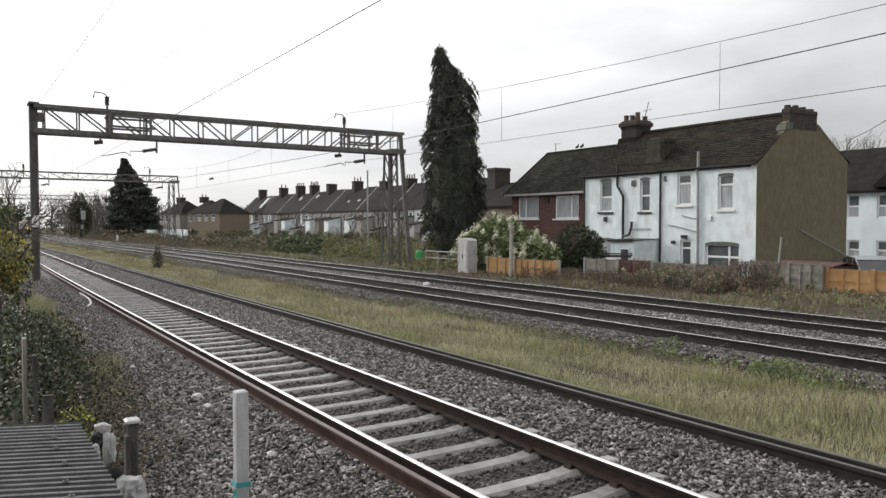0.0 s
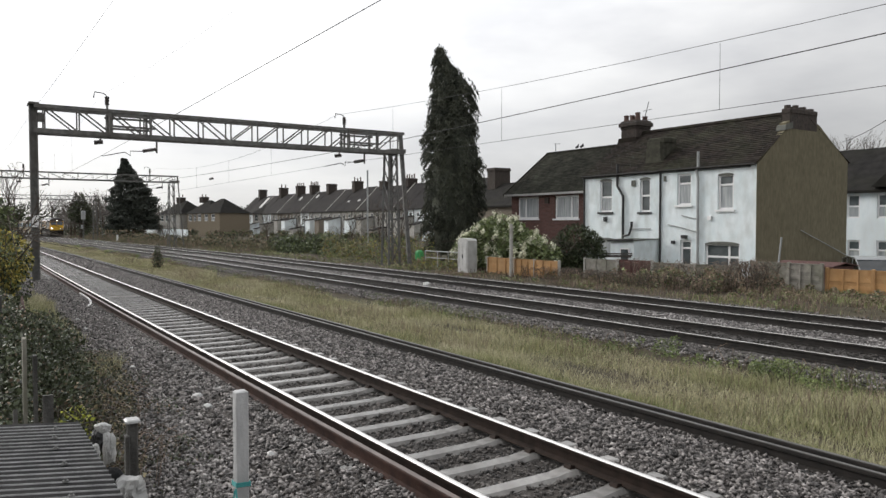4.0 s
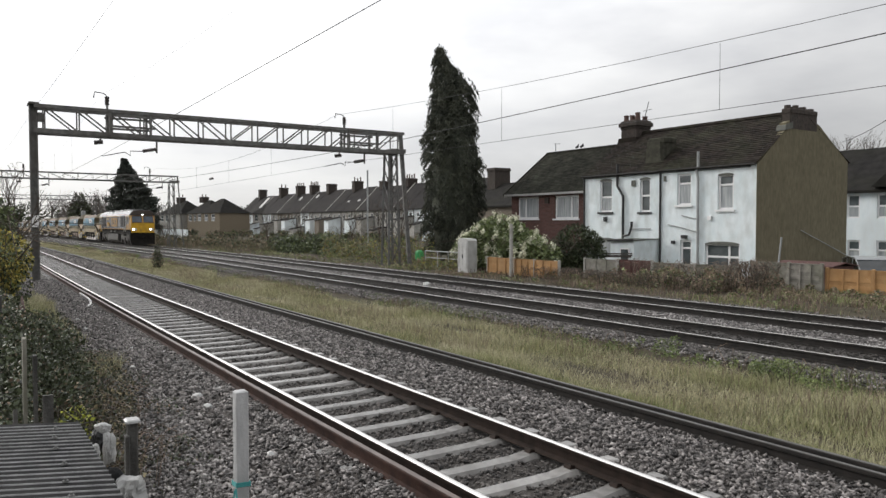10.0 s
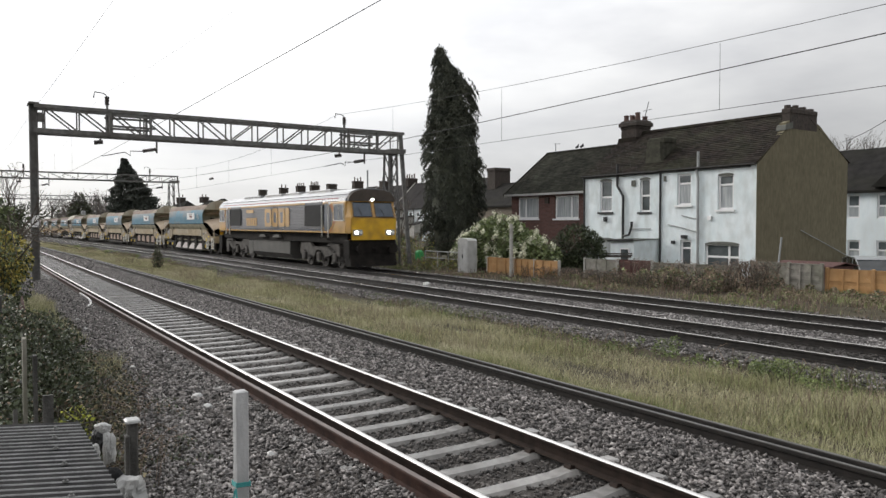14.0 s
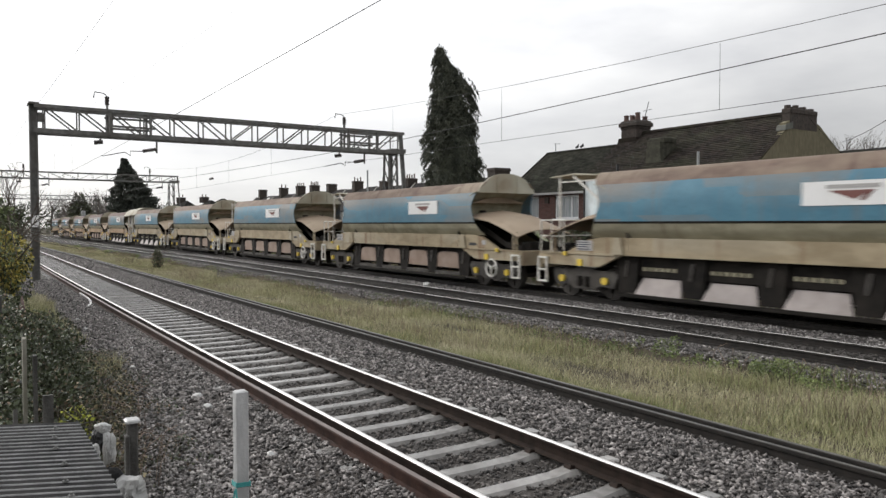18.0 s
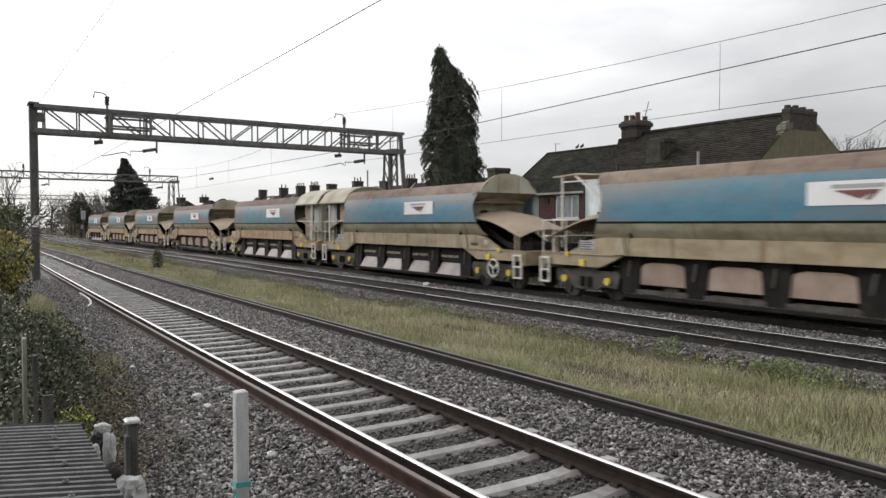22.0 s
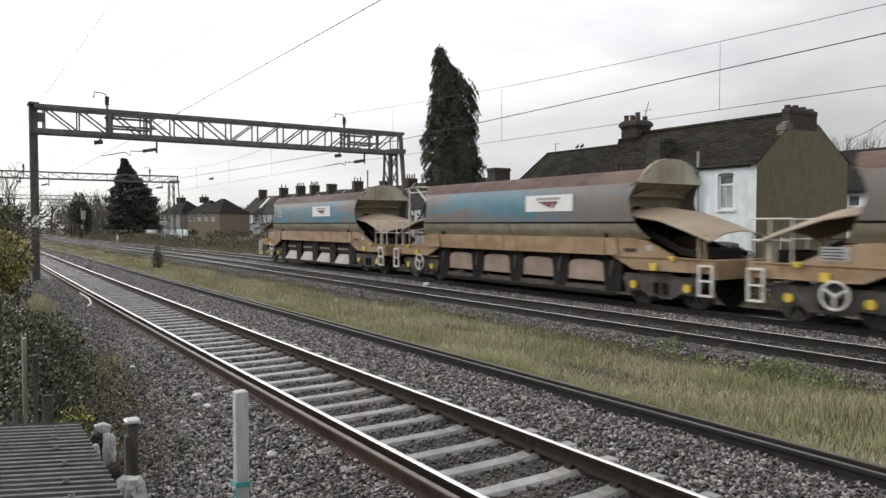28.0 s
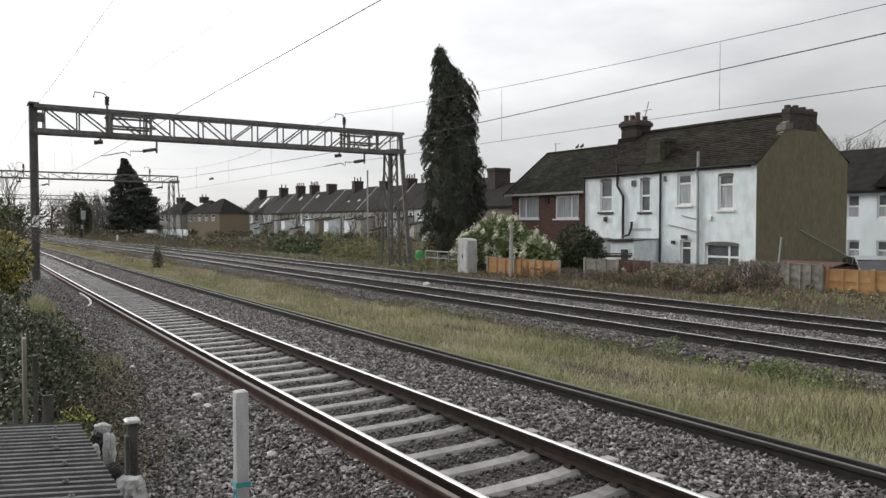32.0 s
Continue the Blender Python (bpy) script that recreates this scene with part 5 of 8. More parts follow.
# ---- boundary fences, cabinet and other lineside things ----
def concrete_post(x, y, h, w=0.11, label="square concrete fence post", z=-0.1):
    s = Shape().cbox(x - w / 2, x + w / 2, y - w / 2, y + w / 2, z, h, 0.015)
    return s


def fence_run(pts, height, material, label, posts=True, base=-0.05, slat=0.13, post_h=0.06, m_post=M_CONC):
    """Waney lap panels between posts at the given ground points."""
    f = thing("garden_fence", label, "fence", "garden fences")
    for (xa, ya), (xb, yb) in zip(pts, pts[1:]):
        n = round(height / slat)
        slat = height / n
        d = Vector((xb - xa, yb - ya, 0))
        nrm = d.normalized().cross(Vector((0, 0, 1)))
        for k in range(n):
            z = base + (k + 0.5) * slat
            s = Shape()
            p, q = Vector((xa, ya, z)) + nrm * 0.012 * (k % 2), Vector((xb, yb, z + random.uniform(-0.01, 0.01))) + nrm * 0.012 * (k % 2)
            s.bar(p, q, 0.016, slat * 1.06)
            part("slat", s, material, f)
        for u in (0.03, 0.36, 0.68, 0.97):
            p = Vector((xa, ya, base)) + d * u + nrm * 0.04
            part("batten", Shape().bar(p, p + Vector((0, 0, height)), 0.045, 0.03), material, f)
        part("capping", Shape().bar((xa, ya, base + height + 0.01), (xb, yb, base + height + 0.01), 0.06, 0.03), material, f)
    if posts:
        for x, y in pts:
            part("post", concrete_post(x, y, base + height + post_h), m_post, f, "square weathered post")


random.seed(9)
fence_run([(-27.55, 20.6), (-25.55, 20.6), (-24.2, 20.6), (-22.65, 20.6)], 0.72, M_FENCEORANGE, "low orange-brown wooden fence at the garden end")
fence_run([(-23.0, 22.4), (-21.3, 22.55)], 0.78, M_FENCEGREY, "grey weathered wooden fence behind brambles")
fence_run([(-21.25, 22.6), (-19.7, 22.8)], 0.80, M_FENCERED, "dark red-brown wooden fence behind brambles")
fence_run([(-19.65, 22.8), (-17.9, 23.1), (-16.2, 23.4)], 0.75, M_FENCEGREY, "grey weathered wooden fence behind brambles")
fence_run([(-16.1, 24.0), (-14.75, 24.1), (-13.6, 24.15)], 0.90, M_FENCEGREY, "mossy grey wooden fence below the gable", m_post=M_FENCEGREY)
fence_run([(-13.5, 24.3), (-12.1, 24.5), (-10.7, 24.7), (-9.3, 24.9)], 0.76, M_FENCEORANGE, "bright orange larch fence", m_post=M_FENCEORANGE)
cab = thing("lineside_cabinet", "tall pale grey steel lineside cabinet with rounded top", "cabinet")
part("cabinet_body", Shape().prism([(-29.15, -0.1), (-28.35, -0.1), (-28.35, 1.44), (-28.45, 1.52), (-29.02, 1.55), (-29.15, 1.44)], "y", 20.0, 20.55), M_CABINET, cab, smooth=False)
part("cabinet_door", Shape().cbox(-29.02, -28.72, 19.975, 20.0, 0.05, 1.38, 0.008), M_CABINET, cab)
part("cabinet_door", Shape().cbox(-28.70, -28.42, 19.975, 20.0, 0.05, 1.38, 0.008), M_CABINET, cab)
part("door_handle", Shape().cbox(-28.73, -28.69, 19.94, 19.98, 0.6, 0.8, 0.005), M_BLACK, cab)
part("peeling_patch", Shape().cbox(-29.12, -29.0, 19.96, 20.0, 0.2, 1.35, 0.005), M_GREYMARK, cab)
pl = thing("signal_pole", "slim grey wooden pole behind the orange fence", "pole")
part("pole_shaft", Shape().tube((-25.5, 20.35, -0.1), (-25.5, 20.35, 2.25), 0.085, 10, 0.075), M_CONC, pl)
rl = thing("guard_rail", "low galvanised tubular guard rail in the long grass", "railing")
for x in (-33.4, -32.2, -31.2, -30.2):
    part("rail_post", Shape().tube((x, 20.8, -0.1), (x, 20.8, 0.8), 0.03, 6), M_GREYPIPE, rl)
part("rail_bar", Shape().tube((-33.4, 20.8, 0.8), (-29.4, 20.8, 0.8), 0.03, 6), M_GREYPIPE, rl)
part("rail_bar", Shape().tube((-33.4, 20.8, 0.45), (-29.4, 20.8, 0.45), 0.025, 6), M_GREYPIPE, rl)
gb = thing("green_sack", "bright green plastic sack hung beside the portal leg", "sack")
part("sack_body", Shape().cbox(-36.2, -35.75, 21.8, 22.2, 0.15, 0.72, 0.09), M_GREEN, gb)
gr = thing("lamp_post", "thin grey lamp column beyond the trestle leg", "pole")
part("lamp_column", Shape().tube((-52, 27.0, -0.1), (-52, 27.0, 6.5), 0.07, 8), M_GREYPIPE, gr)
tp = thing("telegraph_pole", "dark wooden telegraph pole beyond the garden", "pole")
part("pole_shaft", Shape().tube((-11.72, 24.95, -0.1), (-11.72, 24.95, 6.0), 0.13, 10, 0.11), M_TWIG, tp)
part("telephone_wire", Shape().path(wire_points([(-11.72, 24.95, 5.75), (-30, 52, 8.2)], 0.5), 0.012, 5), M_WIRE, tp)
# timber left in the garden behind the low fence
ts = thing("timber_stack", "dark old planks stacked on trestles behind the fence", "timber")
for k, (xa, xb, z, w) in enumerate(((-25.6, -22.5, 0.78, 0.22), (-25.2, -22.45, 0.84, 0.16), (-24.6, -22.5, 0.92, 0.14), (-25.0, -23.4, 0.90, 0.10))):
    part("plank", Shape().bar((xa, 24.5 + 0.12 * k, z - 0.08), (xb, 24.6 + 0.05 * k, z), w, 0.05), M_TIMBER, ts)
for x in (-25.2, -22.7):
    part("trestle_leg", Shape().bar((x, 24.55, -0.1), (x + 0.06, 24.6, 0.72), 0.08, 0.08), M_OLDWOOD, ts)
part("leaning_pole", Shape().bar((-25.9, 24.6, 0.5), (-24.0, 24.6, 1.45), 0.06, 0.06), M_LEAD, ts, "grey pole leaning over the planks")
gp = thing("clothes_post", "slim leaning grey post in the garden", "post")
part("post_shaft", Shape().tube((-15.55, 24.6, -0.1), (-15.35, 24.6, 1.75), 0.035, 6), M_GREYPIPE, gp)
mp = thing("marker_post", "short white marker post beside the far line", "post", at=pose(-119.8, 19.8, -0.4))
part("post_shaft", Shape().cbox(-0.12, 0.12, -0.12, 0.12, 0, 1.0, 0.02), M_PANEL, mp)
sgn = thing("signal", "grey lineside signal head on a post", "signal", at=pose(-150, 19.0, -0.5))
part("signal_post", Shape().tube((0, 0, 0), (0, 0, 3.9), 0.09, 8), M_STEEL, sgn)
part("cable_box", Shape().cbox(-0.2, 0.2, -0.42, -0.09, 1.9, 2.6, 0.03), M_GREYPIPE, sgn)
part("signal_head", Shape().cbox(-0.25, 0.25, -0.36, 0.36, 3.6, 5.2, 0.05), M_GREYPIPE, sgn)
wl = thing("garden_wall", "long low white garden wall in the distance", "wall")
part("wall_face", Shape().box(-158, -112, 28, 28.25, -0.6, 1.42), M_RENDER, wl)

rs = thing("low_shed", "low dark red felted shed roof behind the fence", "shed")
part("shed_walls", Shape().box(-16.6, -14.35, 26.2, 27.6, -0.1, 0.68), M_FENCERED, rs)
part("shed_roof_sheet", Shape().prism([(26.0, 0.66), (26.9, 0.79), (27.8, 0.66), (27.8, 0.70), (26.9, 0.83), (26.0, 0.70)], "x", -16.7, -14.25), M_FENCERED, rs)
cr = thing("crate", "old dark wooden crate behind the shed", "crate")
part("crate_box", Shape().cbox(-3.55, -3.1, 0.44, 0.66, -0.5, 1.06, 0.01), M_TIMBER, cr)
# parked car
car = thing("car", "silver hatchback parked beyond the garden fence", "car", at=pose(-16.6, 33.4, -0.70, 0, 0, -48))
part("car_body", Shape().prism([(-2.0, 0.25), (2.0, 0.25), (2.05, 0.62), (1.9, 0.82), (0.95, 0.92), (-1.95, 0.95), (-2.05, 0.6)], "y", -0.82, 0.82), M_CAR, car, smooth=True)
part("car_cabin", Shape().prism([(1.0, 0.90), (0.25, 1.38), (-0.9, 1.45), (-1.75, 1.30), (-1.95, 0.93)], "y", -0.70, 0.70), M_CARGLASS, car, "dark car windows")
part("car_roof", Shape().prism([(0.32, 1.37), (-0.9, 1.455), (-1.78, 1.30), (-1.72, 1.36), (-0.9, 1.50), (0.28, 1.45)], "y", -0.73, 0.73), M_CAR, car)
for x in (1.02, -0.25, -1.1, -1.9):
    part("window_pillar", Shape().bar((x, -0.715, 0.92), (x - (0.72 if x > 0.9 else -0.12), -0.705, 1.38), 0.03, 0.06), M_CAR, car)
for x in (-1.3, 1.3):
    for y in (-0.8, 0.8):
        wh = part("wheel", Shape().disc((x, y, 0.3), "y", 0.30, 0.2, 18), M_TYRE, car)
        part("hub_cap", Shape().disc((x, y * 1.14, 0.3), "y", 0.19, 0.03, 14), M_GREYPIPE, wh)
part("headlight", Shape().cbox(1.85, 2.02, -0.78, -0.4, 0.6, 0.76, 0.03), M_PANEL, car)

# ---- foreground: shed roof, posts and litter ----
sh = thing("shed_roof", "ribbed grey corrugated steel sheet roof with fixing screws", "shed")
s = Shape()
ex, ey = Vector((0.916, -0.402, 0)), Vector((0.402, 0.916, 0))
for k in range(320):
    u = -3.06 + k * 0.0056
    zz = 1.445 + 0.004 * math.cos((u + 3.06) / 0.0448 * 2 * math.pi)
    end = (0.375 + 0.402 * u) / 0.916
    for v in (end - 1.9, end):
        for dz in (0.0, -0.006):
            p = ex * u + ey * v
            s.v.append(Vector((p.x, p.y, zz + dz)))
for k in range(319):
    n = k * 4
    s.f += [(n, n + 2, n + 6, n + 4), (n + 1, n + 5, n + 7, n + 3), (n + 2, n + 3, n + 7, n + 6)]
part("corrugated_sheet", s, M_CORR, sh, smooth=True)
random.seed(21)
# pale strips paint the bright crest lines onto the dark sheet
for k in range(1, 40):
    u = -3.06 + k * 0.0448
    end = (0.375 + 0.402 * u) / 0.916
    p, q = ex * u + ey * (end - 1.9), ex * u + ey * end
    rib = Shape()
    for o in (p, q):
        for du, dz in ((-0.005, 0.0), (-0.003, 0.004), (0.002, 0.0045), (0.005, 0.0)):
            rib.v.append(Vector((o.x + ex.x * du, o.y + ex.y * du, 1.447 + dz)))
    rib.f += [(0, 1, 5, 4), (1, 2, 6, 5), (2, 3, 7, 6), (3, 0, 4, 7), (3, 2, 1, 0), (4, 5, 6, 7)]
    part("sheet_rib", rib, M_RIB, sh, "worn pale ridge of the sheet, sky sheen in its colour")
part("edge_board", Shape().box(-3.05, -1.2, -1.2, 0.30, 1.30, 1.425), M_TIMBER, sh)
part("shed_wall", Shape().box(-3.1, -1.25, -1.15, 0.2, -0.5, 1.30), M_TIMBER, sh)
for k, (x, y) in enumerate(((-3.10, 0.285), (-2.98, 0.27), (-2.83, 0.26), (-2.63, 0.265), (-2.45, 0.25), (-2.31, 0.25))):
    part("fixing_screw", Shape().tube((x, y, 1.45), (x, y, 1.455), 0.010, 8, 0.009).tube((x, y, 1.455), (x, y, 1.462), 0.005, 6), M_STEEL, sh)
po = thing("boundary_post", "pale square timber post tied with teal twine", "post")
part("post_shaft", Shape().cbox(-5.05, -4.962, 1.56, 1.648, -0.5, 1.07, 0.008), M_POSTWOOD, po)
tw = Shape()
for k in range(3):
    z = 0.41 + 0.011 * k
    tw.path([(-5.055, 1.555, z), (-4.957, 1.555, z + 0.006), (-4.957, 1.653, z), (-5.055, 1.653, z), (-5.055, 1.555, z)], 0.006, 5)
tw.path([(-4.945, 1.545, 0.41), (-4.90, 1.54, 0.33), (-4.84, 1.55, 0.30), (-4.80, 1.5, 0.22)], 0.007, 5).path([(-4.95, 1.54, 0.40), (-4.93, 1.52, 0.28), (-4.88, 1.52, 0.2)], 0.006, 5)
part("twine", tw, M_TEAL, po, "wound teal nylon twine")
st = thing("fence_stump", "dark split wooden stump post capped with a white rag", "post")
part("stump_shaft", Shape().cbox(-3.93, -3.88, 0.675, 0.725, -0.5, 1.24, 0.008).cbox(-3.90, -3.85, 0.66, 0.68, -0.5, 1.18, 0.005), M_OLDWOOD, st)
part("rag_cap", Shape().cbox(-3.945, -3.865, 0.665, 0.735, 1.235, 1.252, 0.007), M_PLASTICBAG, st)


# ---- plants ----
def quads(P, N, size, aspect, droop):
    """Small leaf blades at points P, roughly across the directions N."""
    n = len(P)
    d = N + RNG.normal(0, 0.55, (n, 3))
    d[:, 2] -= droop
    d /= np.linalg.norm(d, axis=1, keepdims=True) + 1e-9
    r = RNG.normal(0, 1, (n, 3))
    s = np.cross(d, r)
    s /= np.linalg.norm(s, axis=1, keepdims=True) + 1e-9
    L = (size * RNG.uniform(0.6, 1.4, n))[:, None]
    Wd = L * aspect
    fold = np.cross(d, s) * L * 0.12
    V = np.stack([P - d * L * 0.5, P + s * Wd * 0.5 + fold, P + d * L * 0.5, P - s * Wd * 0.5 + fold], 1)
    F = np.arange(n * 4).reshape(n, 4)
    return V.reshape(-1, 3), F


def ellipsoid_points(blobs, n, inner=0.62):
    vol = np.array([(b[3] * b[4] * b[5]) ** 0.67 for b in blobs])
    pick = RNG.choice(len(blobs), n, p=vol / vol.sum())
    B = np.array(blobs)[pick]
    d = RNG.normal(0, 1, (n, 3))
    d /= np.linalg.norm(d, axis=1, keepdims=True)
    r = (inner + (1.06 - inner) * RNG.random(n) ** 0.6)[:, None]
    P = B[:, :3] + d * r * B[:, 3:]
    return P, d


def foliage(name, parent, blobs, n, size, material, aspect=0.55, droop=0.2, inner=0.62, floor=-0.25, label=""):
    P, d = ellipsoid_points(blobs, n, inner)
    keep = P[:, 2] > floor
    V, F = quads(P[keep], d[keep], size, aspect, droop)
    o = part(name, cloud(name, V, F, material), material, parent, label)
    return o


def scatter_blobs(x0, x1, y0, y1, z0, z1, n, r0, r1, seed):
    g = np.random.default_rng(seed)
    out = []
    for _ in range(n):
        r = g.uniform(r0, r1)
        out.append((g.uniform(x0, x1), g.uniform(y0, y1), g.uniform(z0, z1), r * g.uniform(0.8, 1.5), r * g.uniform(0.7, 1.1), r * g.uniform(0.7, 1.1)))
    return out


def stems(parent, x0, x1, y0, y1, n, h, material, seed, r=0.012, base=-0.2, name="stem"):
    g = random.Random(seed)
    s = Shape()
    for _ in range(n):
        x, y = g.uniform(x0, x1), g.uniform(y0, y1)
        a, l = g.uniform(0, 6.28), g.uniform(0.3, 0.9) * h
        pts = [Vector((x, y, base))]
        for k in range(1, 4):
            u = k / 3
            pts.append(Vector((x + math.cos(a) * l * u * u, y + math.sin(a) * l * u * u, base + h * g.uniform(0.8, 1.1) * math.sin(u * 1.9) / math.sin(1.9) * (1 if u < 0.9 else 0.92))))
        for p, q in zip(pts, pts[1:]):
            s.tube(p, q, r, 4, r * 0.8, False)
    o = part(name, s, material, parent)
    o["kind"] = "stuff"
    return o


# tall conifer
CONIFER_Z = [0, 1.5, 3, 5, 7, 9, 10.2, 11.0, 11.6, 12.2, 12.8, 13.2]
CONIFER_R = [1.5, 1.9, 2.02, 2.0, 1.84, 1.60, 1.44, 1.24, 0.90, 0.56, 0.30, 0.10]
CONIFER_LEAN = [0, 0.02, 0.08, 0.05, 0, 0.02, 0.02, -0.02, -0.24, -0.5, -0.68, -0.78]
cf = thing("conifer", "tall dark evergreen conifer with ragged drooping sprays", "tree", at=pose(-38.6, 26.0, 0))
part("trunk", Shape().tube((0, 0, -0.2), (0, 0, 6), 0.28, 10, 0.18).tube((0, 0, 6), (-0.05, -0.08, 11.0), 0.18, 8, 0.09).tube((-0.05, -0.08, 11.0), (-0.40, -0.62, 13.0), 0.09, 8, 0.02), M_TRUNK, cf)
# each spray is a drooping fan of small blades at the end of a limb
sprays = np.random.default_rng(41)
n = 1500
sz = 0.5 + 12.6 * sprays.random(n) ** 0.95
sa = sprays.random(n) * 6.283
sr = np.interp(sz, CONIFER_Z, CONIFER_R)
reach = sr * (0.86 + 0.10 * np.sin(sa * 3 + sz * 1.1) + 0.07 * np.sin(sz * 5.3 + sa)) + np.abs(sprays.normal(0, 0.10, n))
long_one = sprays.random(n) < 0.06
reach = np.where(long_one, reach + 0.16 + 0.10 * sprays.random(n), reach)
lean = np.interp(sz, CONIFER_Z, CONIFER_LEAN)
tips = np.stack([0.549 * lean + reach * np.cos(sa), 0.836 * lean + reach * np.sin(sa), sz], -1)
lim = Shape()
for k in range(0, n, 14):
    lim.tube((0.549 * lean[k], 0.836 * lean[k], sz[k] + 0.1), tips[k] * np.array([0.86, 0.86, 1]), 0.03, 4, 0.012)
part("limb", lim, M_TRUNK, cf)
per = 30
k = np.repeat(np.arange(n), per)
u = sprays.random(n * per)
length = np.where(long_one, 0.75, 0.62)[k]
out = np.stack([np.cos(sa[k]), np.sin(sa[k])], -1)
side = sprays.normal(0, 1, n * per) * 0.16 * (1.1 - 0.6 * u)
P = np.stack([tips[k, 0] + out[:, 0] * (u - 0.8) * 0.55 - out[:, 1] * side, tips[k, 1] + out[:, 1] * (u - 0.8) * 0.55 + out[:, 0] * side, tips[k, 2] + 0.16 - length * u * u + sprays.normal(0, 0.07, n * per)], -1)
V, F = quads(P, np.stack([out[:, 0] * 0.6, out[:, 1] * 0.6, -0.9 - 0 * u], -1), 0.20, 0.26, 0.4)
part("crown", cloud("crown", V, F, M_DARKLEAF), M_DARKLEAF, cf, "dense dark drooping foliage")
core = Shape()
for z0, z1, r0, r1 in ((0.3, 3, 1.0, 1.35), (3, 6, 1.35, 1.25), (6, 9, 1.25, 0.95), (9, 11, 0.95, 0.5), (11, 12.2, 0.5, 0.16)):
    c0, c1 = (float(np.interp(q, CONIFER_Z, CONIFER_LEAN)) for q in (z0, z1))
    core.tube((0.549 * c0, 0.836 * c0, z0), (0.549 * c1, 0.836 * c1, z1), r0, 12, r1)
part("inner_foliage", core, M_DARKLEAF, cf)

# further conifer beyond the second portal
c2 = thing("conifer", "dark pointed evergreen tree beside the distant line", "tree", at=pose(-131, 24.2, -0.3))
part("trunk", Shape().tube((0, 0, -0.2), (0, 0, 10), 0.3, 8, 0.08), M_TRUNK, c2)
n = 9000
z = 1.75 + 11.55 * RNG.random(n) ** 1.2
R = np.interp(z, [0, 1.5, 4, 7, 9, 10.5, 12, 13.3], [3.2, 3.5, 3.75, 3.3, 2.5, 1.5, 0.7, 0.15])
a = RNG.random(n) * 6.283
rr = R * (1 + 0.16 * np.sin(a * 4 + z * 1.3) + 0.1 * np.sin(z * 4)) * (0.5 + 0.52 * RNG.random(n) ** 0.5)
V, F = quads(np.stack([rr * np.cos(a) - 0.10 * np.maximum(0, z - 6), rr * np.sin(a) - 0.17 * np.maximum(0, z - 6), z], -1), np.stack([np.cos(a), np.sin(a), np.full(n, 0.4)], -1), 0.7, 0.35, 0.1)
part("crown", cloud("crown", V, F, M_HAZELEAF), M_HAZELEAF, c2)
part("inner_foliage", Shape().tube((0, 0, 1.9), (0, 0, 4), 2.1, 12, 2.2).tube((0, 0, 4), (0, 0, 8), 2.2, 12, 1.3).tube((0, 0, 8), (-0.5, -0.85, 11.6), 1.3, 12, 0.2), M_HAZELEAF, c2)

# flowering shrub by the cabinet
fs = thing("flowering_shrub", "rounded green shrub covered in cream flower heads", "shrub")
blobs = [(-28.4, 22.0, 1.3, 1.7, 1.0, 1.35), (-30.2, 21.9, 0.9, 1.2, 0.9, 1.0), (-26.6, 21.8, 1.0, 1.5, 0.9, 1.0), (-25.2, 21.8, 0.7, 1.1, 0.8, 0.8), (-29.3, 21.8, 1.7, 0.8, 0.7, 0.7), (-27.3, 21.8, 1.7, 0.9, 0.7, 0.7), (-31.2, 21.9, 0.7, 0.8, 0.7, 0.8)]
stems(fs, -30.5, -24.8, 21.5, 22.2, 30, 1.7, M_TWIG, 3, 0.018)
foliage("leaves", fs, blobs, 9500, 0.17, M_LEAF, 0.6)
P, d = ellipsoid_points(blobs, 210, 1.02)
keep = (d[:, 1] < 0.45) & (P[:, 2] > 0.5)
P, d = P[keep], d[keep]
Q = np.repeat(P, 60, 0) + RNG.normal(0, 0.8, (len(P) * 60, 3)) * np.array([0.085, 0.08, 0.12])
V, F = quads(Q, RNG.normal(0, 1, Q.shape), 0.07, 0.9, 0.0)
part("flower_cluster", cloud("flower_cluster", V, F, M_FLOWER), M_FLOWER, fs, "loose cream flower panicles")["kind"] = "stuff"
ds = thing("dark_shrub", "dense dark evergreen garden shrub", "shrub")
blobs = [(-25.2, 24.0, 1.0, 1.3, 0.9, 1.2), (-24.4, 23.9, 0.7, 0.9, 0.8, 0.9), (-26.2, 24.0, 0.7, 0.8, 0.8, 0.8), (-24.0, 23.9, 1.4, 0.4, 0.4, 0.5)]
stems(ds, -26, -24, 23.8, 24.2, 14, 1.6, M_TWIG, 5, 0.02)
foliage("leaves", ds, blobs, 6500, 0.14, M_DARKSHRUB, 0.45)


# brambles and scrub along the far boundary
def scrub(label, x0, x1, y0, y1, h, seed, n, mats, size=0.11, count=22, canes=60, base=-0.1, category="brambles", name="bramble_thicket"):
    t = thing(name, label, category, "scrub along the boundary")
    blobs = scatter_blobs(x0, x1, y0, y1, base + 0.05 * h, base + 0.55 * h, count, 0.32 * h, 0.5 * h, seed)
    stems(t, x0, x1, y0, y1, canes // 2, h, M_TWIG, seed + 1, 0.007, base, "cane_tangle")
    stems(t, x0, x1, y0, y1, canes // 2, h * 1.05, M_STALK, seed + 2, 0.005, base, "dead_cane_tangle")
    for k, (m, share) in enumerate(mats):
        foliage("leaves", t, blobs, int(n * share), size, m, 0.55, 0.3, 0.45, base - 0.1)
    return t


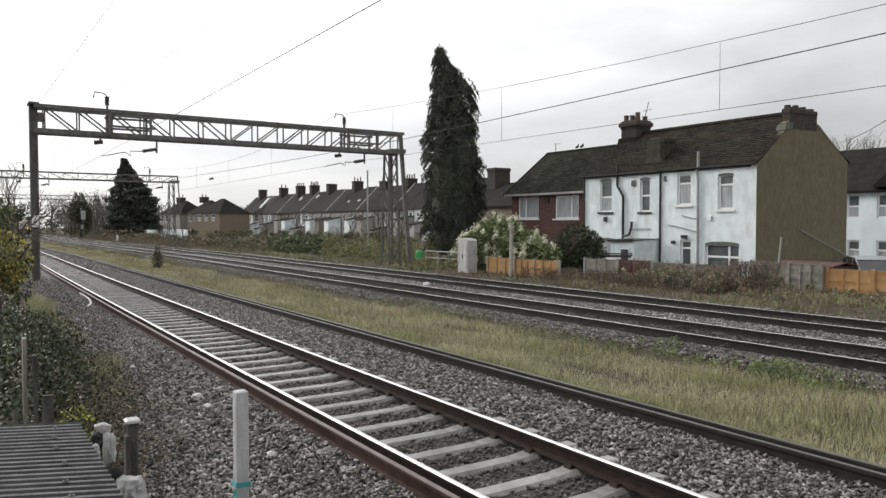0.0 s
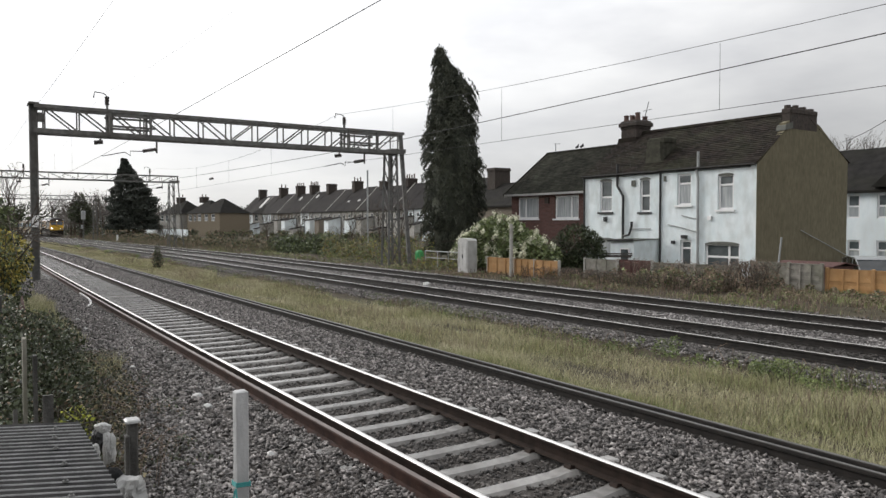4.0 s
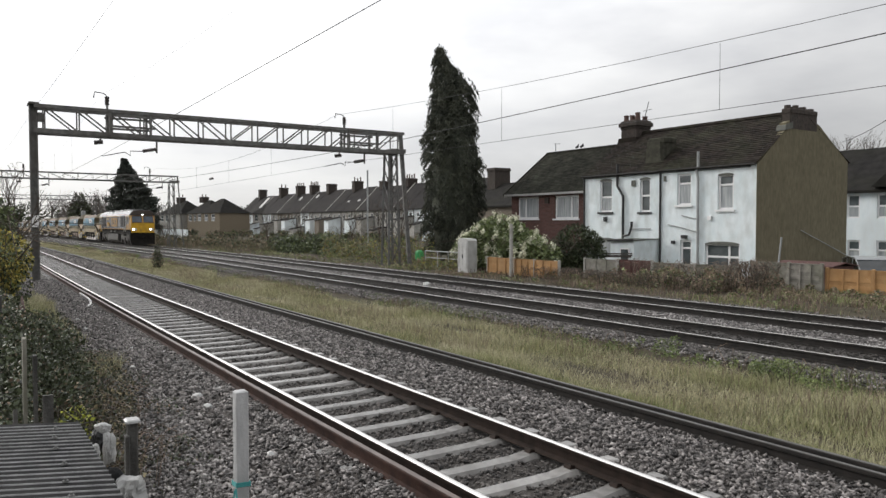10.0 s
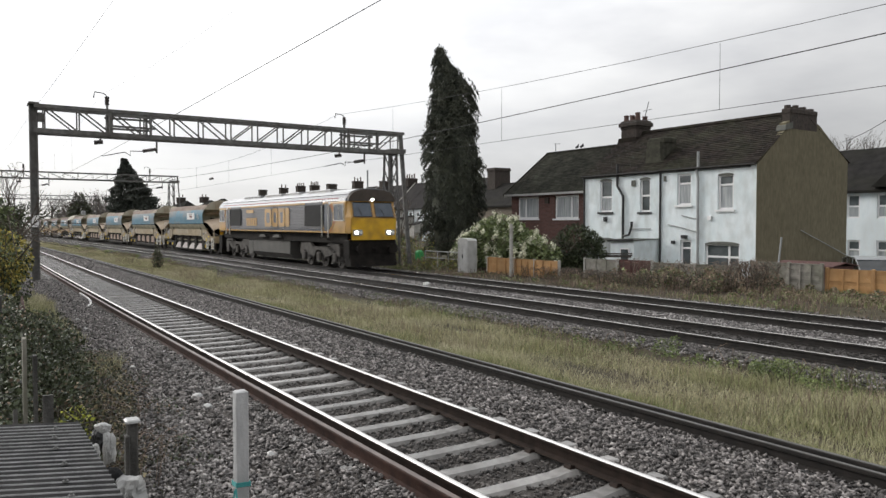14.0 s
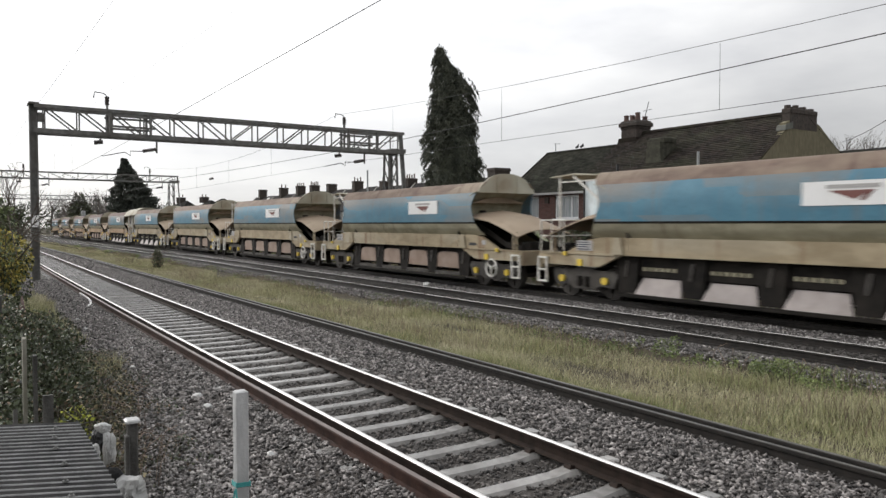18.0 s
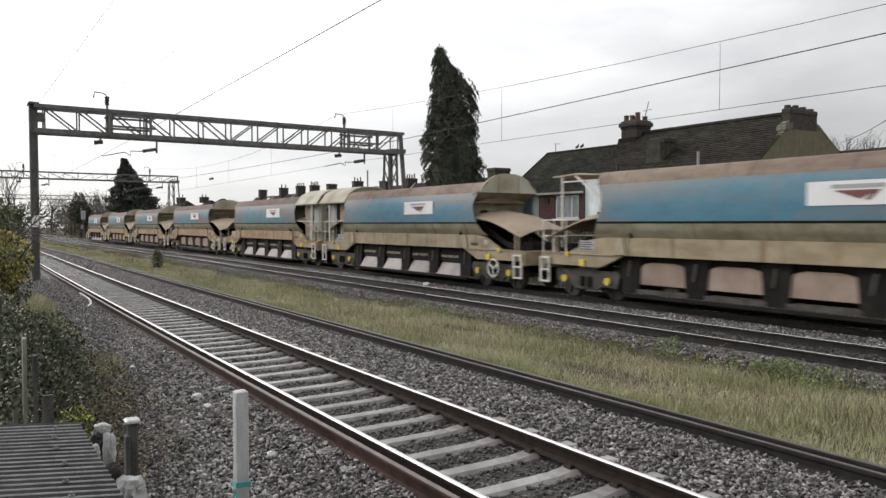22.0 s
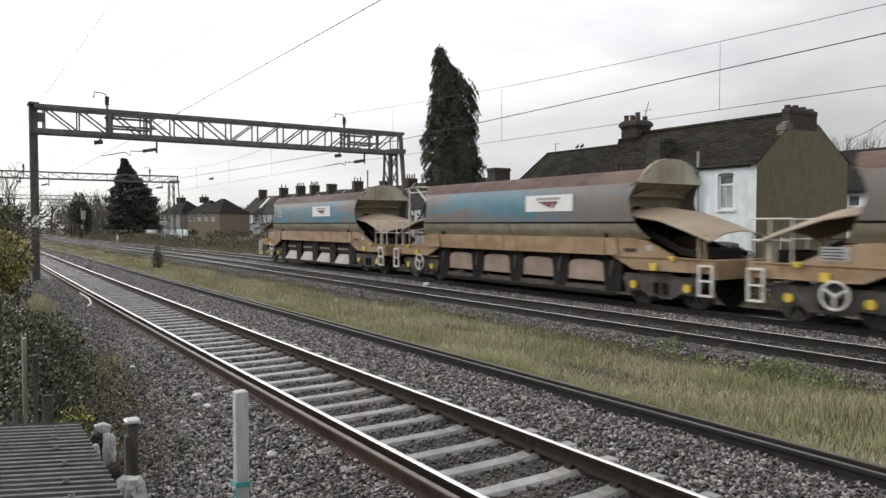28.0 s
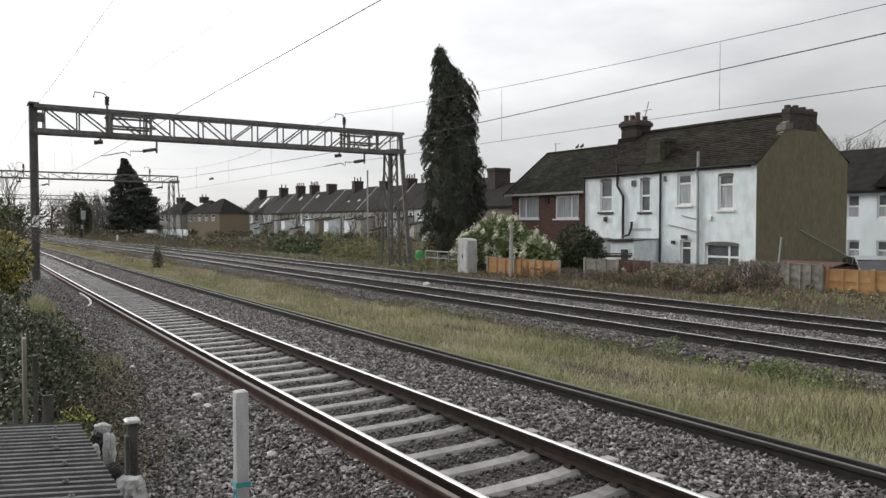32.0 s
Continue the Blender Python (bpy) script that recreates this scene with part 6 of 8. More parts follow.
scrub("brown dying brambles below the garden fences", -23.4, -19.4, 20.4, 21.7, 0.42, 11, 4200, ((M_BROWNLEAF, 0.5), (M_PALELEAF, 0.25), (M_LEAF, 0.25)), 0.08, 22, 130)
scrub("tangled green and brown brambles before the fence", -19.6, -15.6, 20.7, 22.4, 0.92, 12, 8000, ((M_BROWNLEAF, 0.4), (M_PALELEAF, 0.15), (M_LEAF, 0.3), (M_DARKSHRUB, 0.15)), 0.10, 30, 110)
scrub("dark leafless bramble bank along the garden ends", -25.0, -15.2, 20.3, 21.1, 0.50, 26, 3600, ((M_BROWNLEAF, 0.55), (M_DARKSHRUB, 0.45)), 0.06, 60, 420)
scrub("dark bare brambles heaped against the grey fence", -15.9, -14.6, 21.6, 23.2, 1.0, 13, 2600, ((M_BROWNLEAF, 0.8), (M_DARKSHRUB, 0.2)), 0.08, 10, 160)
scrub("low brown weeds before the orange fence", -14.6, -7.0, 20.3, 23.8, 0.36, 14, 9500, ((M_BROWNLEAF, 0.5), (M_PALELEAF, 0.2), (M_LEAF, 0.3)), 0.07, 70, 30)
scrub("dense green thicket beside the far line", -62, -49, 21.5, 25.0, 1.9, 15, 14000, ((M_DARKSHRUB, 0.65), (M_LEAF, 0.35)), 0.17, 34, 24)
scrub("yellowing scrub and saplings by the portal leg", -49, -38, 21.6, 24.5, 2.0, 16, 8500, ((M_LEAF, 0.55), (M_PALELEAF, 0.15), (M_YELLOWLEAF, 0.15), (M_BROWNLEAF, 0.15)), 0.12, 30, 100)
scrub("weeds round the foot of the portal leg", -38, -29, 20.2, 22.2, 0.8, 17, 4500, ((M_LEAF, 0.5), (M_BROWNLEAF, 0.35), (M_YELLOWLEAF, 0.15)), 0.1, 30, 60)
scrub("low green scrub on the bank beyond the line", -125, -62, 21.5, 27.0, 1.7, 18, 15000, ((M_BANK, 0.45), (M_DARKSHRUB, 0.25), (M_PALELEAF, 0.06), (M_BROWNLEAF, 0.24)), 0.20, 90, 160, -0.5)
scrub("distant hedge at the end of the gardens", -230, -120, 24, 34, 3.0, 19, 7000, ((M_DARKSHRUB, 0.6), (M_BROWNLEAF, 0.4)), 0.55, 70, 60, -0.8)
scrub("garden shrubs before the distant terrace", -150, -66, 38, 52, 1.4, 20, 8000, ((M_DARKSHRUB, 0.5), (M_BROWNLEAF, 0.3), (M_LEAF, 0.2)), 0.35, 80, 120, -0.1)
scrub("pale dead weeds along the ballast shoulder", -60, -8, 18.9, 20.2, 0.28, 21, 5200, ((M_BROWNLEAF, 0.5), (M_LEAF, 0.5)), 0.08, 110, 160, -0.15)
scrub("leafy green weeds at the ballast edge", -11, -4.5, 10.4, 11.9, 0.32, 25, 3800, ((M_LEAF, 0.5), (M_GRASSGREEN, 0.5)), 0.045, 40, 30, -0.32)
sm = thing("small_shrub", "small dark upright shrub growing in the dry grass", "shrub")
foliage("leaves", sm, [(-43.6, 9.3, 0.2, 0.30, 0.30, 0.45), (-43.6, 9.3, 0.6, 0.15, 0.15, 0.5)], 620, 0.09, M_DARKSHRUB)
foliage("dead_leaves", sm, [(-43.6, 9.3, 0.2, 0.34, 0.34, 0.5)], 260, 0.08, M_BROWNLEAF)
stems(sm, -43.7, -43.5, 9.2, 9.4, 8, 1.1, M_TWIG, 8)


# ---- bare trees ----
def bare_tree(x, y, z, h, seed, label, spread=0.5, levels=5, r=0.16, group="bare trees"):
    g = random.Random(seed)
    t = thing("bare_tree", label, "tree", group, pose(x, y, z))
    tr, br = Shape(), Shape()

    def grow(p, d, l, rad, lev):
        q = p + d * l
        (tr if lev == 0 else br).tube(p, q, rad, 6 if lev < 2 else 4, rad * 0.68, False)
        if lev >= levels:
            return
        for _ in range(3 if lev < 3 else 2):
            nd = (d + Vector((g.uniform(-1, 1), g.uniform(-1, 1), g.uniform(-0.25, 0.6))) * spread).normalized()
            grow(p.lerp(q, g.uniform(0.6, 1.0)), nd, l * g.uniform(0.6, 0.82), rad * 0.6, lev + 1)

    grow(Vector((0, 0, 0)), Vector((0, 0, 1)), h * 0.30, r, 0)
    part("trunk", tr, M_TRUNK, t)
    part("branchwork", br, M_TWIG, t, "fine bare winter twigs")
    return t


bare_tree(-37.0, 66, 0, 12.5, 3, "leafless tree standing behind the roofs", 0.42, 6)
bare_tree(-34.5, 66, 0, 11.5, 5, "leafless tree standing behind the roofs", 0.42, 6)
bare_tree(-36, 67, 0, 12.0, 15, "leafless tree standing behind the roofs", 0.42, 6)
bare_tree(-38.2, 66, 0, 11.6, 17, "leafless tree standing behind the roofs", 0.42, 6)
bare_tree(-30, 1.3, -0.4, 6.8, 7, "leafless lineside sapling at the bush", 0.5, 6, 0.09)
bare_tree(-27, 0.2, -0.4, 6.2, 9, "leafless lineside sapling at the bush", 0.5, 6, 0.09)
for k, (x, y, h) in enumerate(((-215, 32, 15), (-236, 26, 14), (-250, 38, 16), (-228, 44, 14), (-262, 24, 15), (-246, 14, 13), (-205, 24, 11), (-270, 5, 15), (-232, 8, 12))):
    bare_tree(x, y, -0.8, h, 30 + k, "hazy leafless tree at the end of the line", 0.5, 5, 0.25)
for k, (x, y, h) in enumerate(((-104, 23.0, 3.5), (-72, 26, 4.2), (-66, 27, 5.0), (-57, 28, 5.0), (-50, 27, 5.5), (-45, 26, 5.2))):
    bare_tree(x, y, -0.2, h, 50 + k, "leafless garden sapling above the scrub", 0.55, 5, 0.06)
fw = thing("far_wood", "dark mixed trees closing the end of the line", "trees")
fw["kind"] = "stuff"
foliage("wood_canopy", fw, scatter_blobs(-345, -270, -30, 110, 0, 6, 80, 3.0, 6.0, 60), 14000, 1.0, M_DARKSHRUB, 0.6, 0.1, 0.4, -1.5)
foliage("twig_mass", fw, scatter_blobs(-262, -205, 25, 56, 0.5, 5.8, 70, 2.0, 3.6, 61) + scatter_blobs(-262, -215, -20, 8, 0.5, 5.5, 30, 2.0, 3.4, 63), 26000, 0.75, M_TWIGHAZE, 0.16, 0.0, 0.15, -1.5)
foliage("ivy_mass", fw, scatter_blobs(-250, -210, 25, 52, -0.5, 3.0, 40, 1.6, 3.0, 62), 6000, 0.7, M_DARKSHRUB, 0.5, 0.0, 0.3, -1.5)
for k, (x, y, h) in enumerate(((-195, 22.0, 11.5), (-205, 29, 12.5), (-188, 31, 10.0))):
    t = bare_tree(x, y, -0.8, h, 70 + k, "leafless hazy tree at the end of the line", 0.5, 5, 0.22)
    foliage("twig_mass", t, [(0, 0, h * 0.62, h * 0.26, h * 0.26, h * 0.34), (h * 0.15, 0, h * 0.45, h * 0.2, h * 0.2, h * 0.25), (-h * 0.15, h * 0.05, h * 0.5, h * 0.2, h * 0.2, h * 0.25)], 2600, 0.5, M_TWIGHAZE, 0.10, 0.0, 0.1)
iv = thing("ivy_clad_tree", "old tree wrapped in brown ivy at the end of the line", "tree", at=pose(-158, 19.6, -0.6))
part("trunk", Shape().tube((0, 0, 0), (0.2, -0.4, 8.4), 0.32, 8, 0.08), M_TRUNK, iv)
crown = [(0, 0, 5.4, 1.9, 1.7, 2.4), (0.3, 1.1, 4.2, 1.5, 1.3, 2.2), (-0.3, -1.2, 4.6, 1.5, 1.2, 1.9), (0.2, -0.3, 7.4, 1.3, 1.2, 1.5), (0, 0.6, 2.4, 1.4, 1.4, 1.8)]
foliage("ivy_leaves", iv, crown, 3800, 0.32, M_DARKSHRUB, 0.6, inner=0.4)
foliage("twig_mass", iv, crown, 4200, 0.45, M_TWIGHAZE, 0.12, 0.0, 0.3)
# ---- left foreground growth ----
lb = thing("autumn_bush", "lineside bush with yellow and green autumn leaves", "shrub")
low = scatter_blobs(-23.5, -15.5, -0.4, 0.62, 0.0, 0.95, 24, 0.5, 0.75, 71)
high = scatter_blobs(-23.5, -17.5, -0.2, 0.78, 1.0, 1.75, 22, 0.35, 0.6, 74)
tall = scatter_blobs(-33.0, -27.0, -0.1, 0.9, 1.2, 2.5, 16, 0.5, 0.8, 75)
stems(lb, -24, -17, -0.3, 0.9, 60, 2.4, M_TWIG, 72, 0.010)
foliage("green_leaves", lb, low + high, 13000, 0.09, M_DARKSHRUB, 0.6)
foliage("leaves", lb, high, 6500, 0.07, M_LEAF, 0.6, inner=0.8)
foliage("olive_leaves", lb, tall, 6000, 0.12, M_LEAF, 0.6, inner=0.5)
foliage("dark_leaves", lb, tall, 5000, 0.12, M_DARKSHRUB, 0.6, inner=0.4)
foliage("yellow_leaves", lb, high, 15000, 0.06, M_YELLOWLEAF, 0.7, inner=0.85)
foliage("fallen_leaves", lb, [q for q in low if q[2] > 0.6], 600, 0.06, M_YELLOWLEAF, 0.7, inner=0.9)
le = thing("evergreen", "dark evergreen tree behind the lineside bush", "tree", at=pose(-40, -0.6, -0.4))
part("trunk", Shape().tube((0, 0, 0), (0, 0, 4.8), 0.12, 8, 0.04), M_TRUNK, le)
foliage("crown", le, [(0, 0, 1.5, 1.5, 1.4, 1.6), (0, 0, 3.2, 1.0, 1.0, 1.6), (0, 0, 4.6, 0.5, 0.5, 1.0)], 3500, 0.22, M_DARKLEAF, 0.4, 0.4)
br = thing("bramble_thicket", "dark bramble and ivy thicket spilling onto the ballast", "brambles")
blobs = [(-12.6, 0.25, 0.55, 2.0, 0.6, 0.75), (-9.6, 0.1, 0.75, 1.6, 0.4, 0.75), (-8.0, 0.15, 0.75, 1.2, 0.35, 0.75), (-6.8, 0.2, 0.7, 0.9, 0.28, 0.65), (-10.5, 0.45, 0.2, 2.2, 0.65, 0.95), (-8.2, 0.6, 0.1, 1.5, 0.5, 0.75), (-13, 0.75, 0.1, 1.8, 0.75, 0.75), (-7.0, 0.6, -0.15, 1.2, 0.35, 0.5), (-5.8, 0.42, 0.1, 0.9, 0.3, 0.6), (-15.5, 0.6, 0.0, 1.5, 0.6, 0.7), (-11.5, 1.15, -0.1, 1.0, 0.35, 0.5), (-10.2, 0.85, 0.45, 0.6, 0.35, 0.5), (-12.2, 0.9, 0.5, 0.7, 0.3, 0.45), (-9.0, 0.55, 0.55, 0.5, 0.25, 0.45), (-10.2, 1.05, 0.45, 0.8, 0.3, 0.55), (-9.3, 1.0, 0.2, 0.8, 0.32, 0.5), (-11.2, 1.0, 0.55, 0.7, 0.3, 0.5)]
dry = [(-10.8, 1.55, -0.12, 1.2, 0.42, 0.45), (-9.4, 1.35, -0.15, 1.0, 0.38, 0.45), (-12.5, 1.75, -0.2, 1.3, 0.4, 0.35), (-8.2, 1.25, -0.2, 0.8, 0.32, 0.4), (-9.2, 1.05, -0.15, 1.2, 0.4, 0.5), (-8.0, 0.95, -0.1, 0.9, 0.35, 0.55), (-10.6, 1.45, -0.35, 1.4, 0.4, 0.4), (-7.2, 0.95, -0.3, 0.7, 0.25, 0.4)]
stems(br, -14, -5.4, 0.2, 1.0, 130, 0.95, M_TWIG, 81, 0.005, -0.45, "cane_tangle")
stems(br, -13.0, -7.4, 0.8, 1.8, 130, 0.6, M_STALK, 83, 0.004, -0.45, "dead_cane_tangle")
foliage("ivy_leaves", br, blobs, 26000, 0.036, M_IVY, 0.75, inner=0.6, floor=-0.5)
foliage("dark_leaves", br, blobs, 34000, 0.038, M_DARKSHRUB, 0.7, inner=0.5, floor=-0.5)
foliage("dead_leaves", br, blobs + dry, 6500, 0.036, M_BROWNLEAF, 0.6, inner=0.75, floor=-0.5)
foliage("withered_leaves", br, dry, 3000, 0.040, M_PALELEAF, 0.6, inner=0.7, floor=-0.5)
foliage("green_leaves", br, dry, 9000, 0.036, M_IVY, 0.6, inner=0.6, floor=-0.5)
foliage("yellow_leaves", br, [(-6.6, 0.62, 0.32, 0.35, 0.12, 0.2), (-7.4, 0.85, 0.4, 0.3, 0.15, 0.16), (-5.3, 0.46, 0.68, 0.2, 0.08, 0.16), (-5.6, 0.52, 0.62, 0.25, 0.10, 0.18)], 420, 0.04, M_LIMELEAF, 0.7)
gi = thing("ground_ivy", "low grey-green ivy creeping over the ballast edge", "weeds")
gi["kind"] = "stuff"
creep = [(b[0], b[1], float(lerp_profile(b[1])) + 0.03, *b[3:]) for b in scatter_blobs(-15.5, -7.6, 1.2, 2.3, 0, 0.1, 80, 0.12, 0.24, 84)]
foliage("ivy_leaves", gi, [(b[0], b[1], b[2], b[3] * 1.4, b[4] * 1.2, b[5] * 0.7) for b in creep], 6500, 0.034, M_IVY, 0.75, inner=0.3, floor=-0.6)
foliage("dead_leaves", gi, [(b[0], b[1], b[2], b[3] * 1.5, b[4] * 1.3, b[5] * 0.6) for b in creep], 2200, 0.034, M_BROWNLEAF, 0.7, inner=0.3, floor=-0.6)
bd = thing("broken_fence", "leaning rotten fence boards among the brambles", "fence")
for k, (x, y, h, tilt, w) in enumerate(((-6.0, 0.36, 1.42, 0.05, 0.10), (-5.85, 0.42, 1.30, -0.04, 0.09), (-5.2, 0.44, 1.15, 0.0, 0.06), (-5.0, 0.50, 0.95, 0.03, 0.05), (-5.5, 0.30, 0.9, -0.5, 0.14), (-8.2, 0.3, 1.55, 0.1, 0.10))):
    part("board", Shape().bar((x, y, -0.5), (x + tilt, y, h), 0.025, w), M_FENCEGREY if k == 0 else M_OLDWOOD, bd)
tp2 = thing("tarpaulin", "dark brown crumpled sheet caught in the bushes", "sheet")
s = Shape()
random.seed(14)
g = [[Vector((-14.2 + 0.42 * i, 0.92 - 0.03 * j, 0.30 + 0.19 * j - 0.05 * (i - 2) ** 2 + random.uniform(-0.05, 0.05))) for j in range(5)] for i in range(6)]
for i in range(5):
    for j in range(4):
        s.face(g[i][j], g[i + 1][j], g[i + 1][j + 1], g[i][j + 1])
part("sheet_fold", s, M_FENCERED, tp2, smooth=True)


# ---- grass ----
def grass(name, x0, x1, y0, y1, n, h0, h1, material, label, patch=0.0, bias=0.6, seed=0, lean=0.35):
    g = np.random.default_rng(seed)
    x = x1 - (x1 - x0) * g.random(n) ** (1 / bias)
    y = y0 + (y1 - y0) * g.random(n)
    if patch:
        k = np.sin(x * 0.9 + 1.3 * np.sin(y * 1.7)) + np.sin(y * 2.3 + x * 0.37) + g.normal(0, 0.5, n)
        keep = k > patch
        x, y = x[keep], y[keep]
        n = len(x)
    z = lerp_profile(y) + fall(x) - 0.04
    dist = np.hypot(x, y)
    tall = 0.75 + 0.25 * np.sin(x * 0.55 + y) + 0.2 * np.sin(x * 1.9 - y * 2.1)
    h = (h0 + (h1 - h0) * g.random(n)) * np.clip(tall, 0.45, 1.3)
    w = 0.0016 + 0.00023 * dist
    a = g.random(n) * 6.283
    l = g.normal(0, lean, (n, 2)) * h[:, None]
    cx, cy = np.cos(a) * w, np.sin(a) * w
    V = np.stack([np.stack([x - cx, y - cy, z], -1), np.stack([x + cx, y + cy, z], -1),
                  np.stack([x + l[:, 0] * 0.35 - cx * 0.7, y + l[:, 1] * 0.35 - cy * 0.7, z + h * 0.6], -1), np.stack([x + l[:, 0] * 0.35 + cx * 0.7, y + l[:, 1] * 0.35 + cy * 0.7, z + h * 0.6], -1),
                  np.stack([x + l[:, 0], y + l[:, 1], z + h], -1)], 1)
    tri = np.array([(0, 1, 3), (0, 3, 2), (2, 3, 4)])
    F = (np.arange(n)[:, None, None] * 5 + tri[None]).reshape(-1, 3)
    return tagged(new(name, cloud(name, V.reshape(-1, 3), F, material)), label, "grass", "", "stuff")


grass("dry_grass", -130, -3.2, 7.5, 10.7, 185000, 0.08, 0.30, M_GRASS, "long pale dry grass between the lines", -1.2, 0.62, 1, 0.45)
grass("green_grass", -100, -3.2, 7.3, 12.0, 80000, 0.05, 0.19, M_GRASSGREEN, "short green grass and weeds between the lines", -0.5, 0.62, 2, 0.5)
grass("dry_grass", -130, -4.5, 10.3, 11.8, 20000, 0.04, 0.16, M_GRASS, "short dry grass thinning towards the middle line", 0.5, 0.62, 11)
grass("dead_stalks", -90, -4.0, 8.0, 11.6, 22000, 0.14, 0.40, M_STALK, "brown dead stalks among the dry grass", 0.2, 0.62, 12, 0.2)
grass("green_grass", -26, -3.2, 7.35, 8.2, 9000, 0.08, 0.24, M_GRASSGREEN, "green grass fringe beside the spare rails", -0.6, 0.7, 3)
grass("dry_grass", -70, -8, 19.2, 23.5, 6000, 0.10, 0.3, M_GRASS, "rough dry grass on the far verge", 0.3, 0.7, 4)
grass("green_grass", -70, -8, 18.9, 24.5, 12000, 0.10, 0.3, M_GRASSGREEN, "rough green weeds on the far verge", 0.2, 0.7, 5)
grass("dry_grass", -30, -13, 0.9, 2.2, 16000, 0.15, 0.42, M_GRASS, "yellow-green grass at the edge of the near ballast", -0.4, 0.9, 6)
grass("green_grass", -28, -13, 0.8, 2.0, 9000, 0.12, 0.34, M_GRASSGREEN, "green grass tufts at the edge of the near ballast", -0.4, 0.9, 16)
grass("bank_grass", -180, -58, 19, 30, 22000, 0.25, 0.6, M_BANK, "dull green grass on the distant bank", -0.4, 0.8, 15)
grass("bank_grass", -180, -60, 19, 30, 6000, 0.3, 0.7, M_STALK, "dry grass on the distant bank", 0.0, 0.8, 7)
grass("green_grass", -9, -3.5, 0.9, 1.9, 2600, 0.04, 0.13, M_GRASSGREEN, "weeds among the near ballast", 0.7, 1.0, 8)
grass("green_grass", -16, -8, 18.8, 22.0, 4000, 0.06, 0.22, M_GRASSGREEN, "green weeds on the far ballast edge", 0.6, 1.0, 13)
grass("dead_stalks", -30, -8, 19.0, 23.0, 12000, 0.10, 0.32, M_STALK, "brown dead stalks on the far verge", -0.5, 1.0, 14)


# ---- litter ----
def lump(name, label, category, c, r, material, seed, squash=(1, 1, 1)):
    bm = bmesh.new()
    bmesh.ops.create_icosphere(bm, subdivisions=3, radius=1.0)
    for v in bm.verts:
        k = 1 + 0.45 * noise.noise(v.co * 1.9 + Vector((seed, 0, 0))) + 0.30 * abs(noise.noise(v.co * 4.1 + Vector((0, seed, 0)))) - 0.12 * abs(noise.noise(v.co * 9.0 + Vector((0, 0, seed))))
        v.co = Vector((v.co.x * r * k * squash[0], v.co.y * r * k * squash[1], v.co.z * r * k * squash[2]))
    me = bpy.data.meshes.new(name)
    bm.to_mesh(me)
    bm.free()
    me.materials.append(material)
    me.shade_smooth()
    o = tagged(new(name, me), label, category)
    o.location = c
    return o


def crumple(name, label, category, c, w, h, material, seed, depth=0.05, pleat=0.0):
    """A slack thin-skinned bag: front and back skins with creases and a ragged outline."""
    n = 16
    o = Vector((seed * 3.1, 0, 0))
    right, out = Vector((0.549, 0.8358, 0)), Vector((0.8358, -0.549, 0))
    s = Shape()
    for side in (1, -1):
        for i in range(n):
            for j in range(n):
                u, v = 2 * i / (n - 1) - 1, 2 * j / (n - 1) - 1
                k = max(abs(u), abs(v)) / max(1e-6, math.hypot(u, v)) if (u or v) else 1.0
                k = k + (1 - k) * 0.35
                rag = 1 + 0.28 * noise.noise(Vector((u * 1.3, v * 1.3, 0)) + o) + 0.10 * noise.noise(Vector((u * 4, v * 4, 3)) + o)
                bulge = max(0.0, 1 - max(abs(u), abs(v)) ** 2) ** 0.5
                fold = 0.55 * abs(noise.noise(Vector((u * 2.2, v * 1.4, side)) + o)) + 0.3 * abs(noise.noise(Vector((u * 5.5, v * 4, side)) + o)) + pleat * math.sin(u * 17 + 2 * v)
                p = right * (u * k * rag * w / 2) + Vector((0, 0, v * k * rag * h / 2)) + out * (side * bulge * depth * (0.55 + fold))
                s.v.append(p)
        b = 0 if side == 1 else n * n
        for i in range(n - 1):
            for j in range(n - 1):
                q = (b + i * n + j, b + (i + 1) * n + j, b + (i + 1) * n + j + 1, b + i * n + j + 1)
                s.f.append(q if side == 1 else q[::-1])
    ob = solid(name, s, material, label, category)
    ob.location = c
    return ob


crumple("rubble_sack", "crumpled pale polythene sack beside the shed roof", "sack", (-3.25, 0.565, 1.08), 0.175, 0.20, M_PLASTICBAG, 1, 0.06, 0.06)
crumple("dark_sack", "grey crumpled sack behind the shed", "sack", (-3.3, 0.505, 1.15), 0.11, 0.13, M_CORR, 2, 0.05)
crumple("torn_bag", "torn white carrier bag snagged on the stump", "bag", (-3.32, 0.505, 1.285), 0.058, 0.145, M_PLASTICBAG, 3, 0.025)
crumple("torn_bag", "torn white carrier bag snagged on the fence", "bag", (-3.34, 0.485, 1.37), 0.07, 0.045, M_PLASTICBAG, 4, 0.02)
crumple("torn_bag", "torn white carrier bag snagged on the fence", "bag", (-3.30, 0.445, 1.28), 0.045, 0.075, M_PLASTICBAG, 5, 0.02)
crumple("dark_sack", "black torn plastic behind the bag", "sack", (-3.36, 0.475, 1.32), 0.075, 0.10, M_BLACK, 6, 0.03)
lump("chalk_lump", "white stone lying on the ballast", "stone", (-10.4, 2.72, -0.18), 0.07, M_PLASTICBAG, 6, (1.4, 1.0, 0.6))
lump("white_rag", "scrap of white plastic between the far lines", "litter", (-24.0, 15.0, -0.1), 0.12, M_PLASTICBAG, 7, (1.3, 1, 0.7))
lump("white_scrap", "scrap of white plastic at the edge of the bushes", "litter", (-11.2, 0.25, 0.85), 0.10, M_PLASTICBAG, 8, (1, 0.7, 1))
